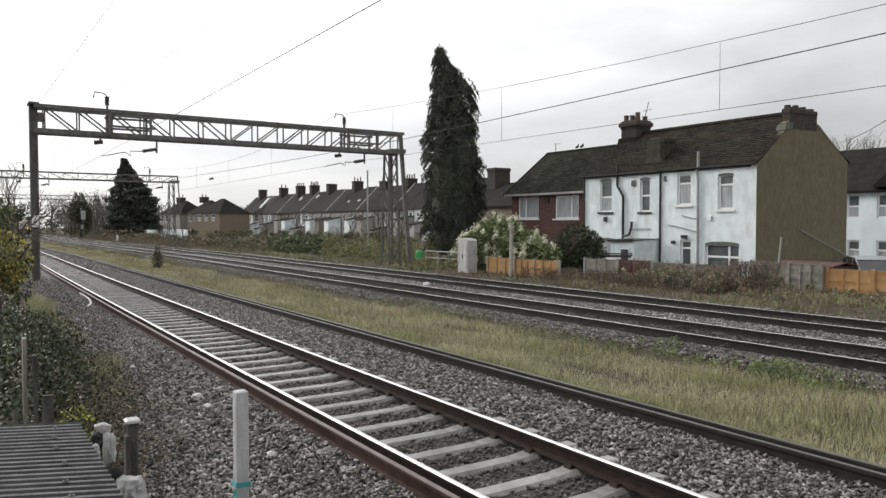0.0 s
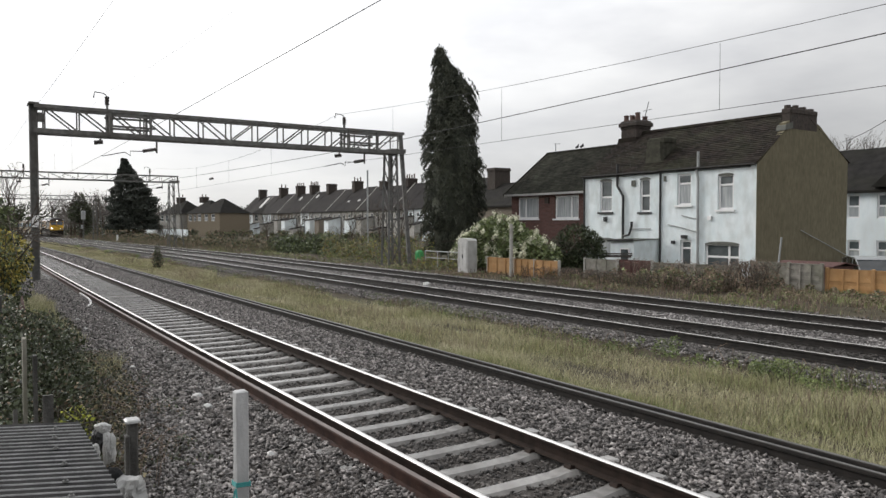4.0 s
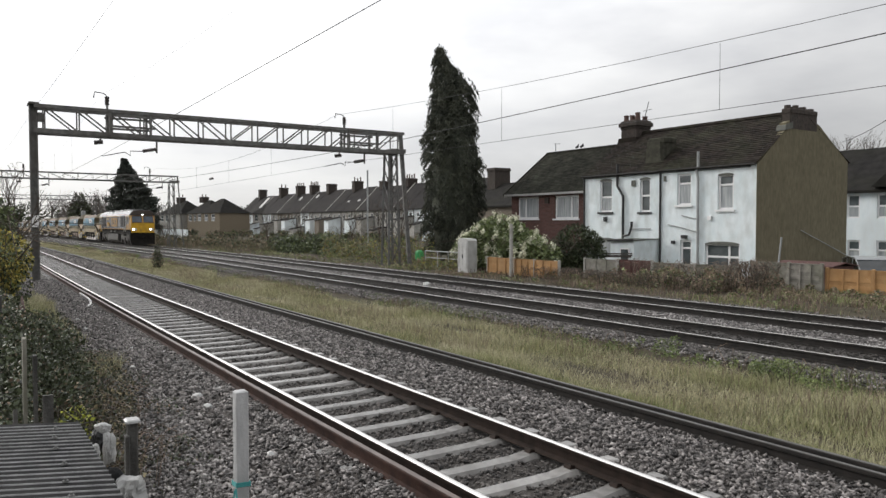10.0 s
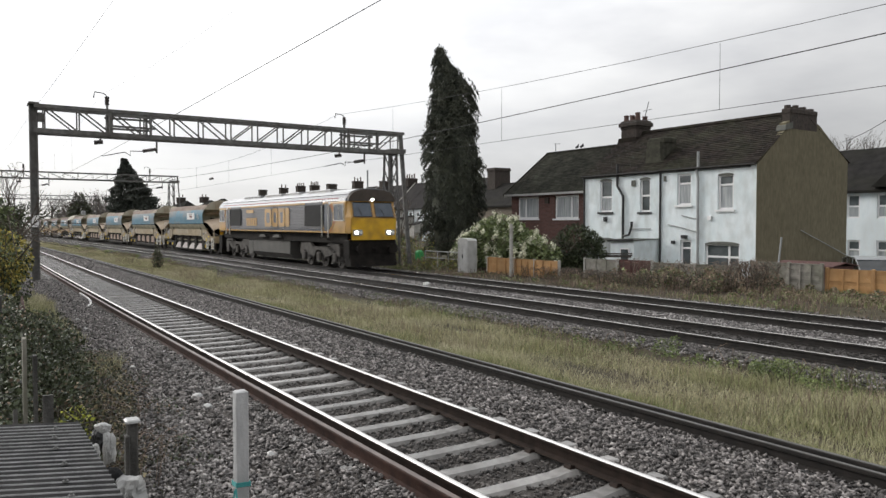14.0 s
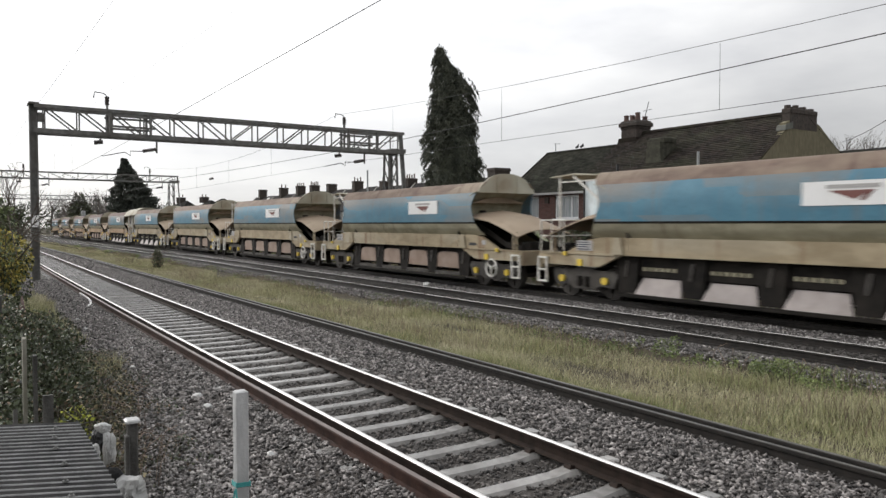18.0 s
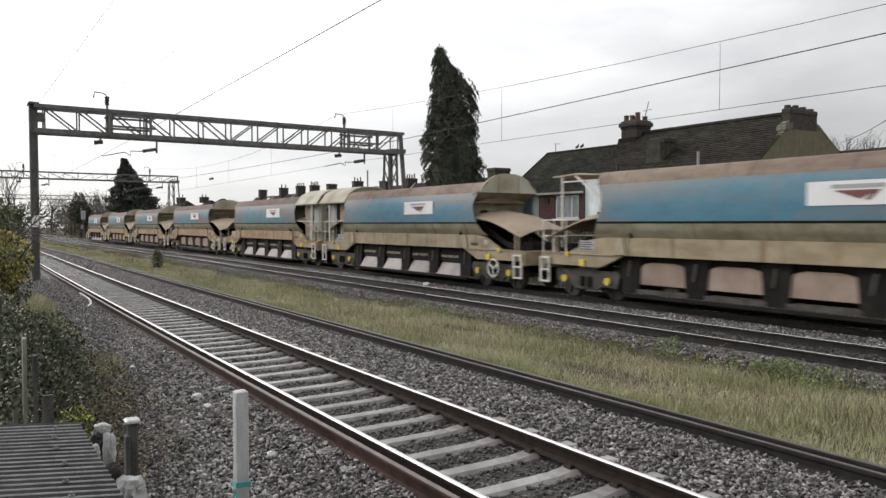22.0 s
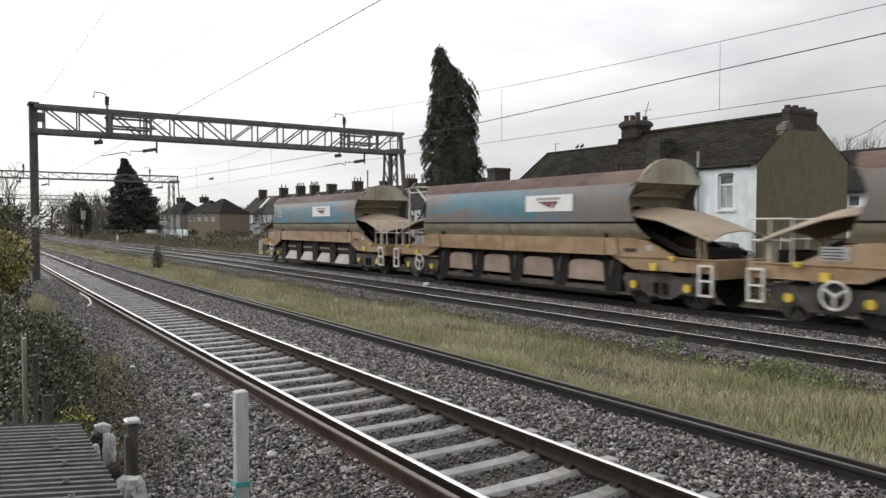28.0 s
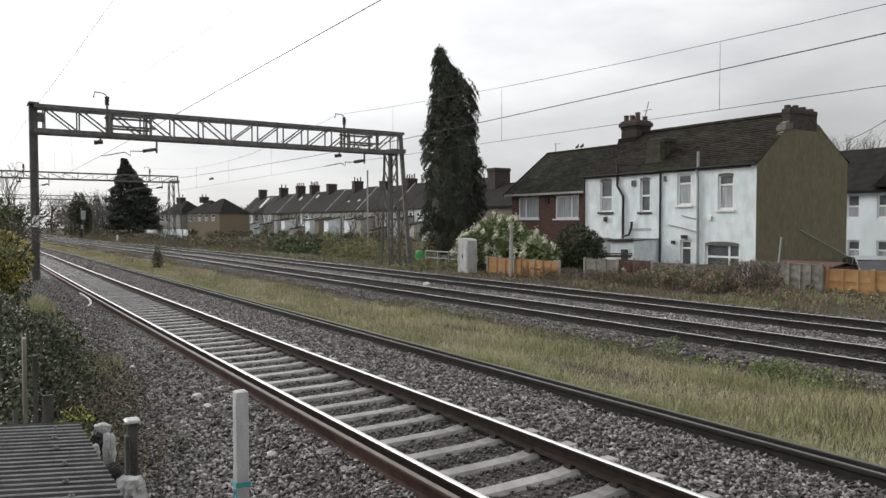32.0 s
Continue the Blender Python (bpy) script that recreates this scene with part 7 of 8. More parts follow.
for k in range(9):
    gg = random.Random(90 + k)
    lump("chalk_lump", "pale stone lying on the ballast", "stone", (gg.uniform(-22, -6), gg.uniform(2.3, 3.1), -0.2), gg.uniform(0.03, 0.06), M_PLASTICBAG, 20 + k, (1.3, 1, 0.6))


wp = thing("waste_pipe", "bent white plastic pipe lying on the ballast shoulder", "pipe")
part("pipe_bend", Shape().path([(-27.8, 3.38, -0.13), (-25.5, 3.34, -0.12), (-24.5, 3.27, -0.12), (-23.8, 3.17, -0.13), (-23.3, 3.03, -0.14)], 0.028, 8), M_PANEL, wp, smooth=True)

# ---- goods train ----
TRACK_Y = 16.80


def first_wagon(t):
    """Where the middle of the first wagon is along the line at t seconds."""
    u = t - 20.0
    return 0.00172 * u ** 3 - 0.03399 * u ** 2 + 12.66056 * u + 15.465


def wheelset(parent, x, r, gauge=0.7525, m=M_TREAD):
    s = Shape()
    for side in (-1, 1):
        y = side * gauge
        s.disc((0, y, 0), "y", r, 0.11, 24)
        s.disc((0, y - side * 0.07, 0), "y", r + 0.03, 0.03, 24)
        for i in range(6):
            a = i * math.pi / 3
            s.bar((0.3 * r * math.cos(a), y + side * 0.058, 0.3 * r * math.sin(a)), (0.8 * r * math.cos(a), y + side * 0.058, 0.8 * r * math.sin(a)), 0.06, 0.012)
    s.tube((0, -gauge, 0), (0, gauge, 0), 0.09, 10)
    w = part("wheelset", s, m, parent, "pair of dusty steel wheels on an axle")
    w.location = (x, 0, r)
    return w


def locomotive():
    W = 1.33
    g = thing("diesel_locomotive", "dark blue and orange six-axle diesel goods locomotive, headlights lit", "locomotive")
    # side skin: ribbed body panels between the cabs, plain cab sides
    side = [(1.0, 1.80), (W, 1.80)]
    n = 15
    for i in range(n):
        z0 = 1.95 + i * 0.084
        side += [(W, z0), (W + 0.022, z0 + 0.02), (W + 0.022, z0 + 0.042), (W, z0 + 0.062)]
    side += [(W, 3.24), (W + 0.01, 3.26), (W + 0.01, 3.36), (W, 3.38)]
    prof = side + [(-y, zz) for y, zz in reversed(side)]
    part("body_side", Shape().prism(prof, "x", -7.6, 7.6), M_LOCOBLUE, g, "dark blue horizontally ribbed body panels")
    cab = [(1.0, 1.78), (W, 1.78), (W, 3.30), (1.28, 3.40), (-1.28, 3.40), (-W, 3.30), (-W, 1.78), (-1.0, 1.78)]
    roof = [(W + 0.015, 3.36), (1.24, 3.56), (1.02, 3.80), (0.62, 3.93), (0, 3.97), (-0.62, 3.93), (-1.02, 3.80), (-1.24, 3.56), (-W - 0.015, 3.36)]
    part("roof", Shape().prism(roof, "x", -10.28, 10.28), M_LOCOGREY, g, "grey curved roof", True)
    part("roof_top", Shape().prism([(1.15, 3.69), (1.00, 3.825), (0.62, 3.95), (0, 3.99), (-0.62, 3.95), (-1.00, 3.825), (-1.15, 3.69)], "x", -10.25, 10.25), M_LOCOGLEAM, g, "top of the roof, sky gleam put into its pale colour")
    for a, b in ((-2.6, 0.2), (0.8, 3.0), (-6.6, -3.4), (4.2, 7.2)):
        part("roof_hatch", Shape().cbox(a, b, -0.72, 0.72, 3.9, 4.05, 0.04), M_LOCOGLEAM if a > -3 else M_LOCOGREY, g)
    part("exhaust", Shape().cbox(3.2, 4.0, -0.25, 0.25, 3.95, 4.12, 0.03), M_UNDER, g)
    for s in (-1, 1):
        part("red_line", Shape().bar((-9.4, s * 1.285, 3.50), (9.4, s * 1.285, 3.50), 0.012, 0.03), M_PINK, g)
        part("gutter_line", Shape().bar((-5.3, s * (W + 0.012), 3.31), (5.3, s * (W + 0.012), 3.31), 0.03, 0.10), M_ORANGE, g, "orange band under the roof")
        part("sole_band", Shape().bar((-8.2, s * (W + 0.02), 1.83), (8.2, s * (W + 0.02), 1.83), 0.03, 0.075), M_ORANGE, g, "orange band along the sill")
        part("skirt", Shape().bar((-8.2, s * (W + 0.012), 1.905), (8.2, s * (W + 0.012), 1.905), 0.024, 0.07), M_LOCOGREY, g)
        for e in (-1, 1):
            part("radiator_grille", Shape().cbox(min(e * 5.35, e * 7.75), max(e * 5.35, e * 7.75), s * (W + 0.035) - 0.02, s * (W + 0.035) + 0.02, 2.12, 3.22, 0.01), M_GRILLE, g, "black louvred intake")
            gr = Shape()
            for k in range(12):
                gr.bar((e * 5.4, s * (W + 0.06), 2.18 + k * 0.088), (e * 7.7, s * (W + 0.06), 2.18 + k * 0.088), 0.012, 0.03)
            part("louvre", gr, M_GRILLE, g)
    for e in (-1, 1):
        # cab: side walls, sloping front, roof lip
        s = Shape()
        x0, x1 = e * 7.6, e * 10.25
        s.prism(cab, "x", min(x0, x1), max(x0, x1))
        part("cab", s, M_ORANGE, g, "orange driver's cab")
        nose = Shape()
        lo = [(W, 1.78), (W, 2.55), (1.25, 3.36), (-1.25, 3.36), (-W, 2.55), (-W, 1.78)]
        xs = [10.62, 10.67, 10.42, 10.42, 10.67, 10.62]
        n0 = len(nose.v)
        for y, zz in lo:
            nose.v.append(Vector((e * 10.2, y, zz)))
        for (y, zz), xx in zip(lo, xs):
            nose.v.append(Vector((e * xx, y * 0.93, zz)))
        for i in range(6):
            j = (i + 1) % 6
            nose.f.append((i, j, 6 + j, 6 + i))
        nose.f += [(6, 7, 10, 11), (7, 8, 9, 10)]
        part("cab_front", nose, M_ORANGE, g, "orange flat cab front")
        part("nose_panel", Shape().face((e * 10.66, -1.20, 1.46), (e * 10.66, 1.20, 1.46), (e * 10.69, 1.22, 2.50), (e * 10.69, -1.22, 2.50)).face((e * 10.2, -1.22, 1.46), (e * 10.2, 1.22, 1.46), (e * 10.66, 1.20, 1.46), (e * 10.66, -1.20, 1.46)), M_YELLOW, g, "bright yellow warning panel")
        part("roof_lip", Shape().prism([(1.30, 3.34), (1.22, 3.56), (1.0, 3.78), (0.6, 3.90), (-0.6, 3.90), (-1.0, 3.78), (-1.22, 3.56), (-1.30, 3.34)], "x", min(e * 10.26, e * 10.5), max(e * 10.26, e * 10.5)), M_ROOFLIP, g, "dark sooty cab roof end")
        for yy in (-0.60, 0.60):
            a, b = yy - 0.50, yy + 0.50
            f = part("windscreen", Shape().face((e * 10.672, a, 2.60), (e * 10.672, b, 2.60), (e * 10.46, b * 0.97, 3.25), (e * 10.46, a * 0.97, 3.25)), M_CABGLASS, g, "dark cab windscreen")
            part("windscreen_seal", Shape().path([(e * 10.68, a, 2.58), (e * 10.68, b, 2.58), (e * 10.465, b * 0.97, 3.27), (e * 10.465, a * 0.97, 3.27), (e * 10.68, a, 2.58)], 0.025, 5), M_BLACK, f)
            part("wiper", Shape().tube((e * 10.70, yy, 2.56), (e * 10.6, yy - 0.2, 2.98), 0.012, 5), M_BLACK, f)
        for yy in (-0.88, 0.88):
            part("lamp_cluster", Shape().cbox(min(e * 10.62, e * 10.72), max(e * 10.62, e * 10.72), yy - 0.25, yy + 0.25, 1.68, 1.96, 0.03), M_GREYPIPE, g)
            part("headlight", Shape().disc((e * 10.73, yy - 0.10, 1.82), "x", 0.08, 0.03), M_LAMP if e > 0 else M_PANEL, g, "lit white headlight" if e > 0 else "unlit tail lamp")
            part("marker_light", Shape().disc((e * 10.73, yy + 0.14, 1.82), "x", 0.07, 0.03), M_PANEL, g)
        part("top_light", Shape().disc((e * 10.47, 0, 3.42), "x", 0.07, 0.08), M_LAMP if e > 0 else M_PANEL, g, "small light over the windscreens")
        part("buffer_beam", Shape().cbox(min(e * 9.9, e * 10.55), max(e * 9.9, e * 10.55), -1.28, 1.28, 0.55, 1.45, 0.03), M_UNDER, g, "black dirty buffer beam")
        part("snow_plough", Shape().prism([(e * 10.1, 0.18), (e * 10.7, 0.18), (e * 10.55, 0.75), (e * 10.1, 0.75)], "y", -1.25, 1.25), M_UNDER, g, "black plough plate")
        for yy in (-0.86, 0.86):
            bf = part("buffer", Shape().tube((e * 10.5, yy, 1.05), (e * 11.0, yy, 1.05), 0.10, 12), M_UNDER, g)
            part("buffer_head", Shape().disc((e * 11.03, yy, 1.05), "x", 0.24, 0.05), M_UNDER, bf)
        part("coupling_hook", Shape().bar((e * 10.5, 0, 1.0), (e * 10.95, 0, 0.95), 0.08, 0.16), M_UNDER, g)
        for sgn in (-1, 1):
            y = sgn * (W + 0.012)
            wa, wb = sorted((e * 9.0, e * 10.1))
            wn = part("cab_window", Shape().cbox(wa, wb, y - 0.012, y + 0.012, 2.42, 3.18, 0.005), M_CABGLASS, g, "cab side window with pale frame")
            fr = Shape()
            for (p, q) in (((wa, 2.40), (wb, 2.40)), ((wa, 3.20), (wb, 3.20)), ((wa, 2.40), (wa, 3.20)), ((wb, 2.40), (wb, 3.20)), (((wa + wb) / 2, 2.40), ((wa + wb) / 2, 3.20))):
                fr.bar((p[0], y + sgn * 0.012, p[1]), (q[0], y + sgn * 0.012, q[1]), 0.03, 0.045)
            part("window_frame", fr, M_WHITEPAINT, wn)
            # blue roundel and door
            ds = Shape()
            c = 7.95
            pts = [(e * c + e * 0.9 * math.sin(a), y + sgn * 0.004, 2.55 + 0.74 * math.cos(a)) for a in [math.pi * k / 16 for k in range(17)]]
            ds.face(*pts)
            part("curved_blue_panel", ds, M_LOCOBLUE, g)
            for grow, mm, nm in ((0.05, M_YELLOW, "yellow edge of the dark blue roundel"), (0.17, M_PINK, "faded red edge of the roundel")):
                rg = Shape()
                for k in range(16):
                    a0, a1 = math.pi * k / 16, math.pi * (k + 1) / 16
                    quad = [(e * c + e * (0.9 + gq) * math.sin(aq), y + sgn * 0.005, 2.55 + min(0.80, 0.74 + gq * 0.35) * math.cos(aq)) for aq, gq in ((a0, grow - 0.035), (a1, grow - 0.035), (a1, grow + 0.035), (a0, grow + 0.035))]
                    rg.face(*quad)
                part("roundel_ring", rg, mm, g, nm)
            da, db = sorted((e * 7.75, e * 8.35))
            part("cab_door", Shape().cbox(da, db, y - 0.005, y + 0.022, 1.95, 3.25, 0.01), M_CABGLASS, g, "dark blue cab door")
            for xx in (da - 0.08, db + 0.08):
                part("door_handrail", Shape().path([(xx, y + sgn * 0.07, 1.55), (xx, y + sgn * 0.07, 3.2)], 0.03), M_WHITEPAINT, g, "white grab rail")
            part("cab_step", Shape().bar((da, y, 1.45), (db, y, 1.45), 0.2, 0.04).bar((da, y, 1.1), (db, y, 1.1), 0.2, 0.04), M_UNDER, g)
            part("mirror", Shape().cbox(e * 8.45 - 0.08, e * 8.45 + 0.08, y - 0.02, y + 0.1, 3.2, 3.34, 0.02), M_PANEL, g)
    # lettering on the side drawn as plain orange shapes, and bars for the running number
    for sgn in (-1, 1):
        y = sgn * (W + 0.028)
        d = -sgn
        for k, (a, b) in enumerate(((-0.85, 0.25), (0.40, 1.32), (1.46, 2.40), (2.52, 3.10))):
            sh = Shape()
            aa, bb = a, b
            sh.prism([(aa, 2.16), (aa + 0.1, 2.08), (bb - 0.1, 2.08), (bb, 2.16), (bb, 3.06), (bb - 0.1, 3.14), (aa + 0.1, 3.14), (aa, 3.06)], "y", y - 0.008, y + 0.008)
            if k < 3:
                m = Shape().prism([(aa + 0.26, 2.36), (aa + 0.32, 2.30), (bb - 0.32, 2.30), (bb - 0.26, 2.36), (bb - 0.26, 2.86), (bb - 0.32, 2.92), (aa + 0.32, 2.92), (aa + 0.26, 2.86)], "y", y - 0.012, y + 0.012)
                part("mark_inset", m, M_LOCOBLUE, g)
            part("side_mark", sh, M_ORANGE, g, "large orange mark on the body side")
        for e in (-1,):
            part("name_plate", Shape().box(-4.25, -2.95, y - 0.008, y + 0.008, 2.92, 3.13), M_ORANGE, g, "orange name plate without words")
            nb = Shape()
            for k in range(5):
                nb.box(-4.28 + k * 0.41, -4.28 + k * 0.41 + 0.3, y - 0.008, y + 0.008, 2.12, 2.62)
            part("number_bars", nb, M_ORANGE, g, "row of plain orange bars")
    # underframe
    part("underframe", Shape().box(-10.0, 10.0, -1.1, 1.1, 1.28, 1.80).box(-9.6, 9.6, -0.72, 0.72, 0.80, 1.28), M_UNDER, g, "dark greasy underframe")
    part("fuel_tank", Shape().prism([(1.28, 1.25), (1.28, 0.55), (1.0, 0.26), (-1.0, 0.26), (-1.28, 0.55), (-1.28, 1.25)], "x", -3.2, 3.0), M_TANK, g, "dusty grey fuel tank")
    part("air_reservoir", Shape().cbox(-4.2, -3.35, -1.25, 1.25, 0.35, 1.2, 0.05), M_TANK, g)
    part("tank_rail", Shape().bar((-4.2, -1.3, 1.28), (3.2, -1.3, 1.28), 0.05, 0.06).bar((-4.2, 1.3, 1.28), (3.2, 1.3, 1.28), 0.05, 0.06), M_UNDER, g)
    for a in (-2.2, 0.2):
        for s in (-1, 1):
            part("bell_housing", Shape().prism([(a, 1.45), (a + 0.35, 1.62), (a + 1.0, 1.62), (a + 1.3, 1.45)], "y", s * 1.15, s * 1.28), M_TANK, g)
    spin = []
    for e in (-1, 1):
        c = e * 6.75
        bg = part("bogie", Shape().box(c - 2.3, c + 2.3, -0.6, 0.6, 0.45, 0.95), M_UNDER, g, "three-axle bogie")
        for s in (-1, 1):
            top = [(c - 2.5, 0.95), (c - 2.4, 1.22), (c - 1.2, 1.25), (c - 0.9, 1.05), (c + 0.9, 1.05), (c + 1.2, 1.25), (c + 2.4, 1.22), (c + 2.5, 0.95)]
            bot = [(c + 2.5, 0.62), (c + 2.2, 0.62), (c + 1.9, 0.88), (c + 1.4, 0.62), (c + 0.7, 0.52), (c + 0.3, 0.88), (c - 0.3, 0.88), (c - 0.7, 0.52), (c - 1.4, 0.62), (c - 1.9, 0.88), (c - 2.2, 0.62), (c - 2.5, 0.62)]
            part("bogie_side_frame", Shape().prism(top + bot, "y", s * 0.98, s * 1.16), M_BOGIE, bg, "dusty cast side frame")
            for ax in (-1.95, 0.0, 1.95):
                part("axlebox", Shape().cbox(c + ax - 0.2, c + ax + 0.2, s * 1.15 - 0.09, s * 1.15 + 0.09, 0.34, 0.78, 0.04), M_BOGIE, bg)
        for ax in (-1.95, 0.0, 1.95):
            spin.append(wheelset(g, c + ax, 0.53))
    return g, spin


def mark_panel(parent, x, s):
    y = s * 1.432
    p = part("name_panel", Shape().box(x - 1.09, x + 1.09, y - 0.012, y + 0.012, 2.62, 3.13), M_PANEL, parent, "white panel with a dark red wedge mark")
    y2 = s * 1.450
    part("panel_mark", Shape().prism([(x - 0.5, 2.93), (x + 0.42, 2.93), (x + 0.05, 2.74)], "y", y2 - 0.004, y2 + 0.004), M_MAROON, p)
    part("panel_mark", Shape().prism([(x + 0.15, 2.72), (x + 0.25, 2.72), (x + 0.46, 2.93), (x + 0.36, 2.93)], "y", y2 - 0.004, y2 + 0.004), M_MAROON, p)
    part("panel_mark", Shape().box(x - 0.55, x + 0.55, y2 - 0.004, y2 + 0.004, 2.975, 3.055), M_GREYMARK, p, "unreadable grey line of writing")


def digits(word, parent, x, s, size=0.62):
    cu = bpy.data.curves.new("number", "FONT")
    cu.body, cu.size, cu.extrude, cu.align_x = word, size, 0.004, "CENTER"
    ob = new("number_text", cu)
    me = bpy.data.meshes.new_from_object(ob)
    bpy.data.objects.remove(ob)
    me.materials.append(M_CABINET)
    o = new("painted_number", me)
    o.parent = parent
    o.matrix_basis = pose(x, s * 1.436, 2.62, 90, 0, 0 if s < 0 else 180)
    o["label"] = "large worn white painted number"


def wagon(label, worn=False, hood_front=False, hood_rear=False, doors="grey", number="", wheel_at=1, canopy_rear=False, rail_front=False, rail_rear=True, panel_x=1.97):
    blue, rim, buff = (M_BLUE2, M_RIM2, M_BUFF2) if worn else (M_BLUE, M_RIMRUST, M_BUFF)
    g = thing("hopper_wagon", label, "goods wagon", "hopper wagons of the train")
    H = 5.6
    # barrel in horizontal bands, each its own plate
    ring = [(1.16, 1.82), (1.31, 2.0), (1.395, 2.24), (1.41, 2.30), (1.425, 2.60), (1.415, 2.92), (1.37, 3.20), (1.32, 3.36), (1.22, 3.54), (1.08, 3.69), (1.0, 3.74)]

    def end_x(z):
        return float(np.interp(z, [1.82, 2.1, 2.46, 2.7, 2.95, 3.2, 3.43, 3.74], [5.80, 5.55, 5.36, 5.26, 5.24, 5.36, 5.54, 5.62]))

    def band(a, b, thick):
        s = Shape()
        zs = []
        for (y0, z0), (y1, z1) in zip(ring[a:b], ring[a + 1:b + 1]):
            m = max(1, round((z1 - z0) / 0.14))
            zs += [(y0 + (y1 - y0) * q / m, z0 + (z1 - z0) * q / m) for q in range(m)]
        zs.append(ring[b])
        for sg in (-1, 1):
            n = len(s.v)
            for e in (-1, 1):
                for y, z in zs:
                    s.v.append(Vector((e * end_x(z), sg * y, z)))
                for y, z in reversed(zs):
                    s.v.append(Vector((e * end_x(z), sg * (y - thick), z)))
            m = 2 * len(zs)
            s.f += [(n + i, n + (i + 1) % m, n + m + (i + 1) % m, n + m + i) for i in range(m)]
            h = len(zs)
            for base in (n, n + m):
                s.f += [(base + i, base + i + 1, base + m - 2 - i, base + m - 1 - i) for i in range(h - 1)]
        return s

    part("lower_side", band(0, 2, 0.04), M_KHAKI, g, "khaki lower flank of the hopper", True)
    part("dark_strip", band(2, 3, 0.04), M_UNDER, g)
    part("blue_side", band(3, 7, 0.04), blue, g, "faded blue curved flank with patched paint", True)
    part("upper_side", band(7, 10, 0.05), rim, g, "rusty inward-leaning upper flank", True)
    load = Shape()
    load.prism([(1.2, 3.0), (0.6, 3.16), (0.0, 3.25), (-0.6, 3.16), (-1.2, 3.0)], "x", -H + 0.5, H - 0.5)
    part("inner_hopper", load, M_DUSTBROWN, g, "dusty interior of the hopper")
    for s in (-1, 1):
        mark_panel(g, panel_x if s < 0 else -panel_x, s)
        if number:
            digits(number, g, (4.0 if number == "16" else -4.3), s)
        # solebar with gussets
        sb = Shape().prism([(-7.95, 1.33), (-7.95, 0.98), (-5.35, 0.98), (-4.5, 1.34), (4.5, 1.34), (5.35, 0.98), (7.95, 0.98), (7.95, 1.33), (6.75, 1.36), (5.75, 1.78), (5.2, 1.84), (-5.2, 1.84), (-5.75, 1.78), (-6.75, 1.36)], "y", s * 1.18, s * 1.30)
        part("solebar", sb, buff, g, "dusty buff side girder")
        for xa, xb in ((-7.9, -4.6), (4.6, 7.9)):
            part("sole_ledge", Shape().bar((xa, s * 1.315, 1.335), (xb, s * 1.315, 1.335), 0.04, 0.03), buff, g)
        for x in (-4.6, 4.6):
            part("gusset", Shape().prism([(x - 0.10, 1.84), (x + 0.10, 1.84), (x + 0.22, 1.36), (x - 0.22, 1.36)], "y", s * 1.30, s * 1.36), buff, g)
        part("data_panel", Shape().box(-6.25, -5.6, s * 1.31 - 0.004, s * 1.31 + 0.004, 1.44, 1.74), M_GREYMARK, g, "grey panel of unreadable lines")
        for q in range(4):
            part("writing_bar", Shape().box(-6.21, -5.70 - 0.06 * (q % 2), s * 1.316 - 0.004, s * 1.316 + 0.004, 1.47 + 0.068 * q, 1.50 + 0.068 * q), M_LOCOBLUE, g)
        part("data_panel", Shape().box(5.8, 6.0, s * 1.31 - 0.004, s * 1.31 + 0.004, 1.50, 1.66), M_GREYMARK, g, "small grey plate")
        part("slot", Shape().box(5.0, 5.45, s * 1.31 - 0.004, s * 1.31 + 0.004, 1.46, 1.56), M_BLACK, g)
        for x in (-6.12, 6.07):
            part("yellow_plate", Shape().cbox(x - 0.11, x + 0.11, s * 1.33 - 0.02, s * 1.33 + 0.02, 0.98, 1.18, 0.01), M_YELLOWBOX, g, "yellow label plate")
            part("yellow_box", Shape().cbox(x + 0.62 * (1 if x > 0 else -1) - 0.07, x + 0.62 * (1 if x > 0 else -1) + 0.07, s * 1.34 - 0.04, s * 1.34 + 0.04, 1.27, 1.39, 0.01), M_YELLOWBOX, g, "small yellow box")
        # discharge doors
        for i in range(4):
            x = -3.3 + i * 2.2
            if doors == "grey":
                part("discharge_chute", Shape().face((x - 0.80, s * 1.20, 0.24), (x + 0.80, s * 1.20, 0.24), (x + 0.62, s * 1.0, 0.74), (x - 0.62, s * 1.0, 0.74)).face((x - 0.80, s * 1.17, 0.24), (x + 0.80, s * 1.17, 0.24), (x + 0.62, s * 0.97, 0.74), (x - 0.62, s * 0.97, 0.74)), M_DOORGREY, g, "pale worn discharge chute")
                part("door_header", Shape().box(x - 0.78, x + 0.78, s * 0.95, s * 1.05, 0.78, 1.28), M_UNDER, g)
                for q in range(6):
                    part("yellow_chevron", Shape().box(x - 0.60 + 0.2 * q, x - 0.48 + 0.2 * q, s * 1.058 - 0.004, s * 1.058 + 0.004, 0.94, 1.04), M_KHAKI, g, "dirty yellow stripe")
            else:
                dp = Shape().prism([(x - 0.78, 0.56), (x + 0.78, 0.56), (x + 0.78, 0.98), (x + 0.66, 1.11), (x + 0.4, 1.17), (x - 0.4, 1.17), (x - 0.66, 1.11), (x - 0.78, 0.98)], "y", s * 1.02, s * 1.10)
                part("discharge_door", dp, M_DOORPINK, g, "dusty pinkish discharge door")
                part("door_sill", Shape().box(x - 0.85, x + 0.85, s * 1.0, s * 1.14, 0.30, 0.42), M_BOGIE, g)
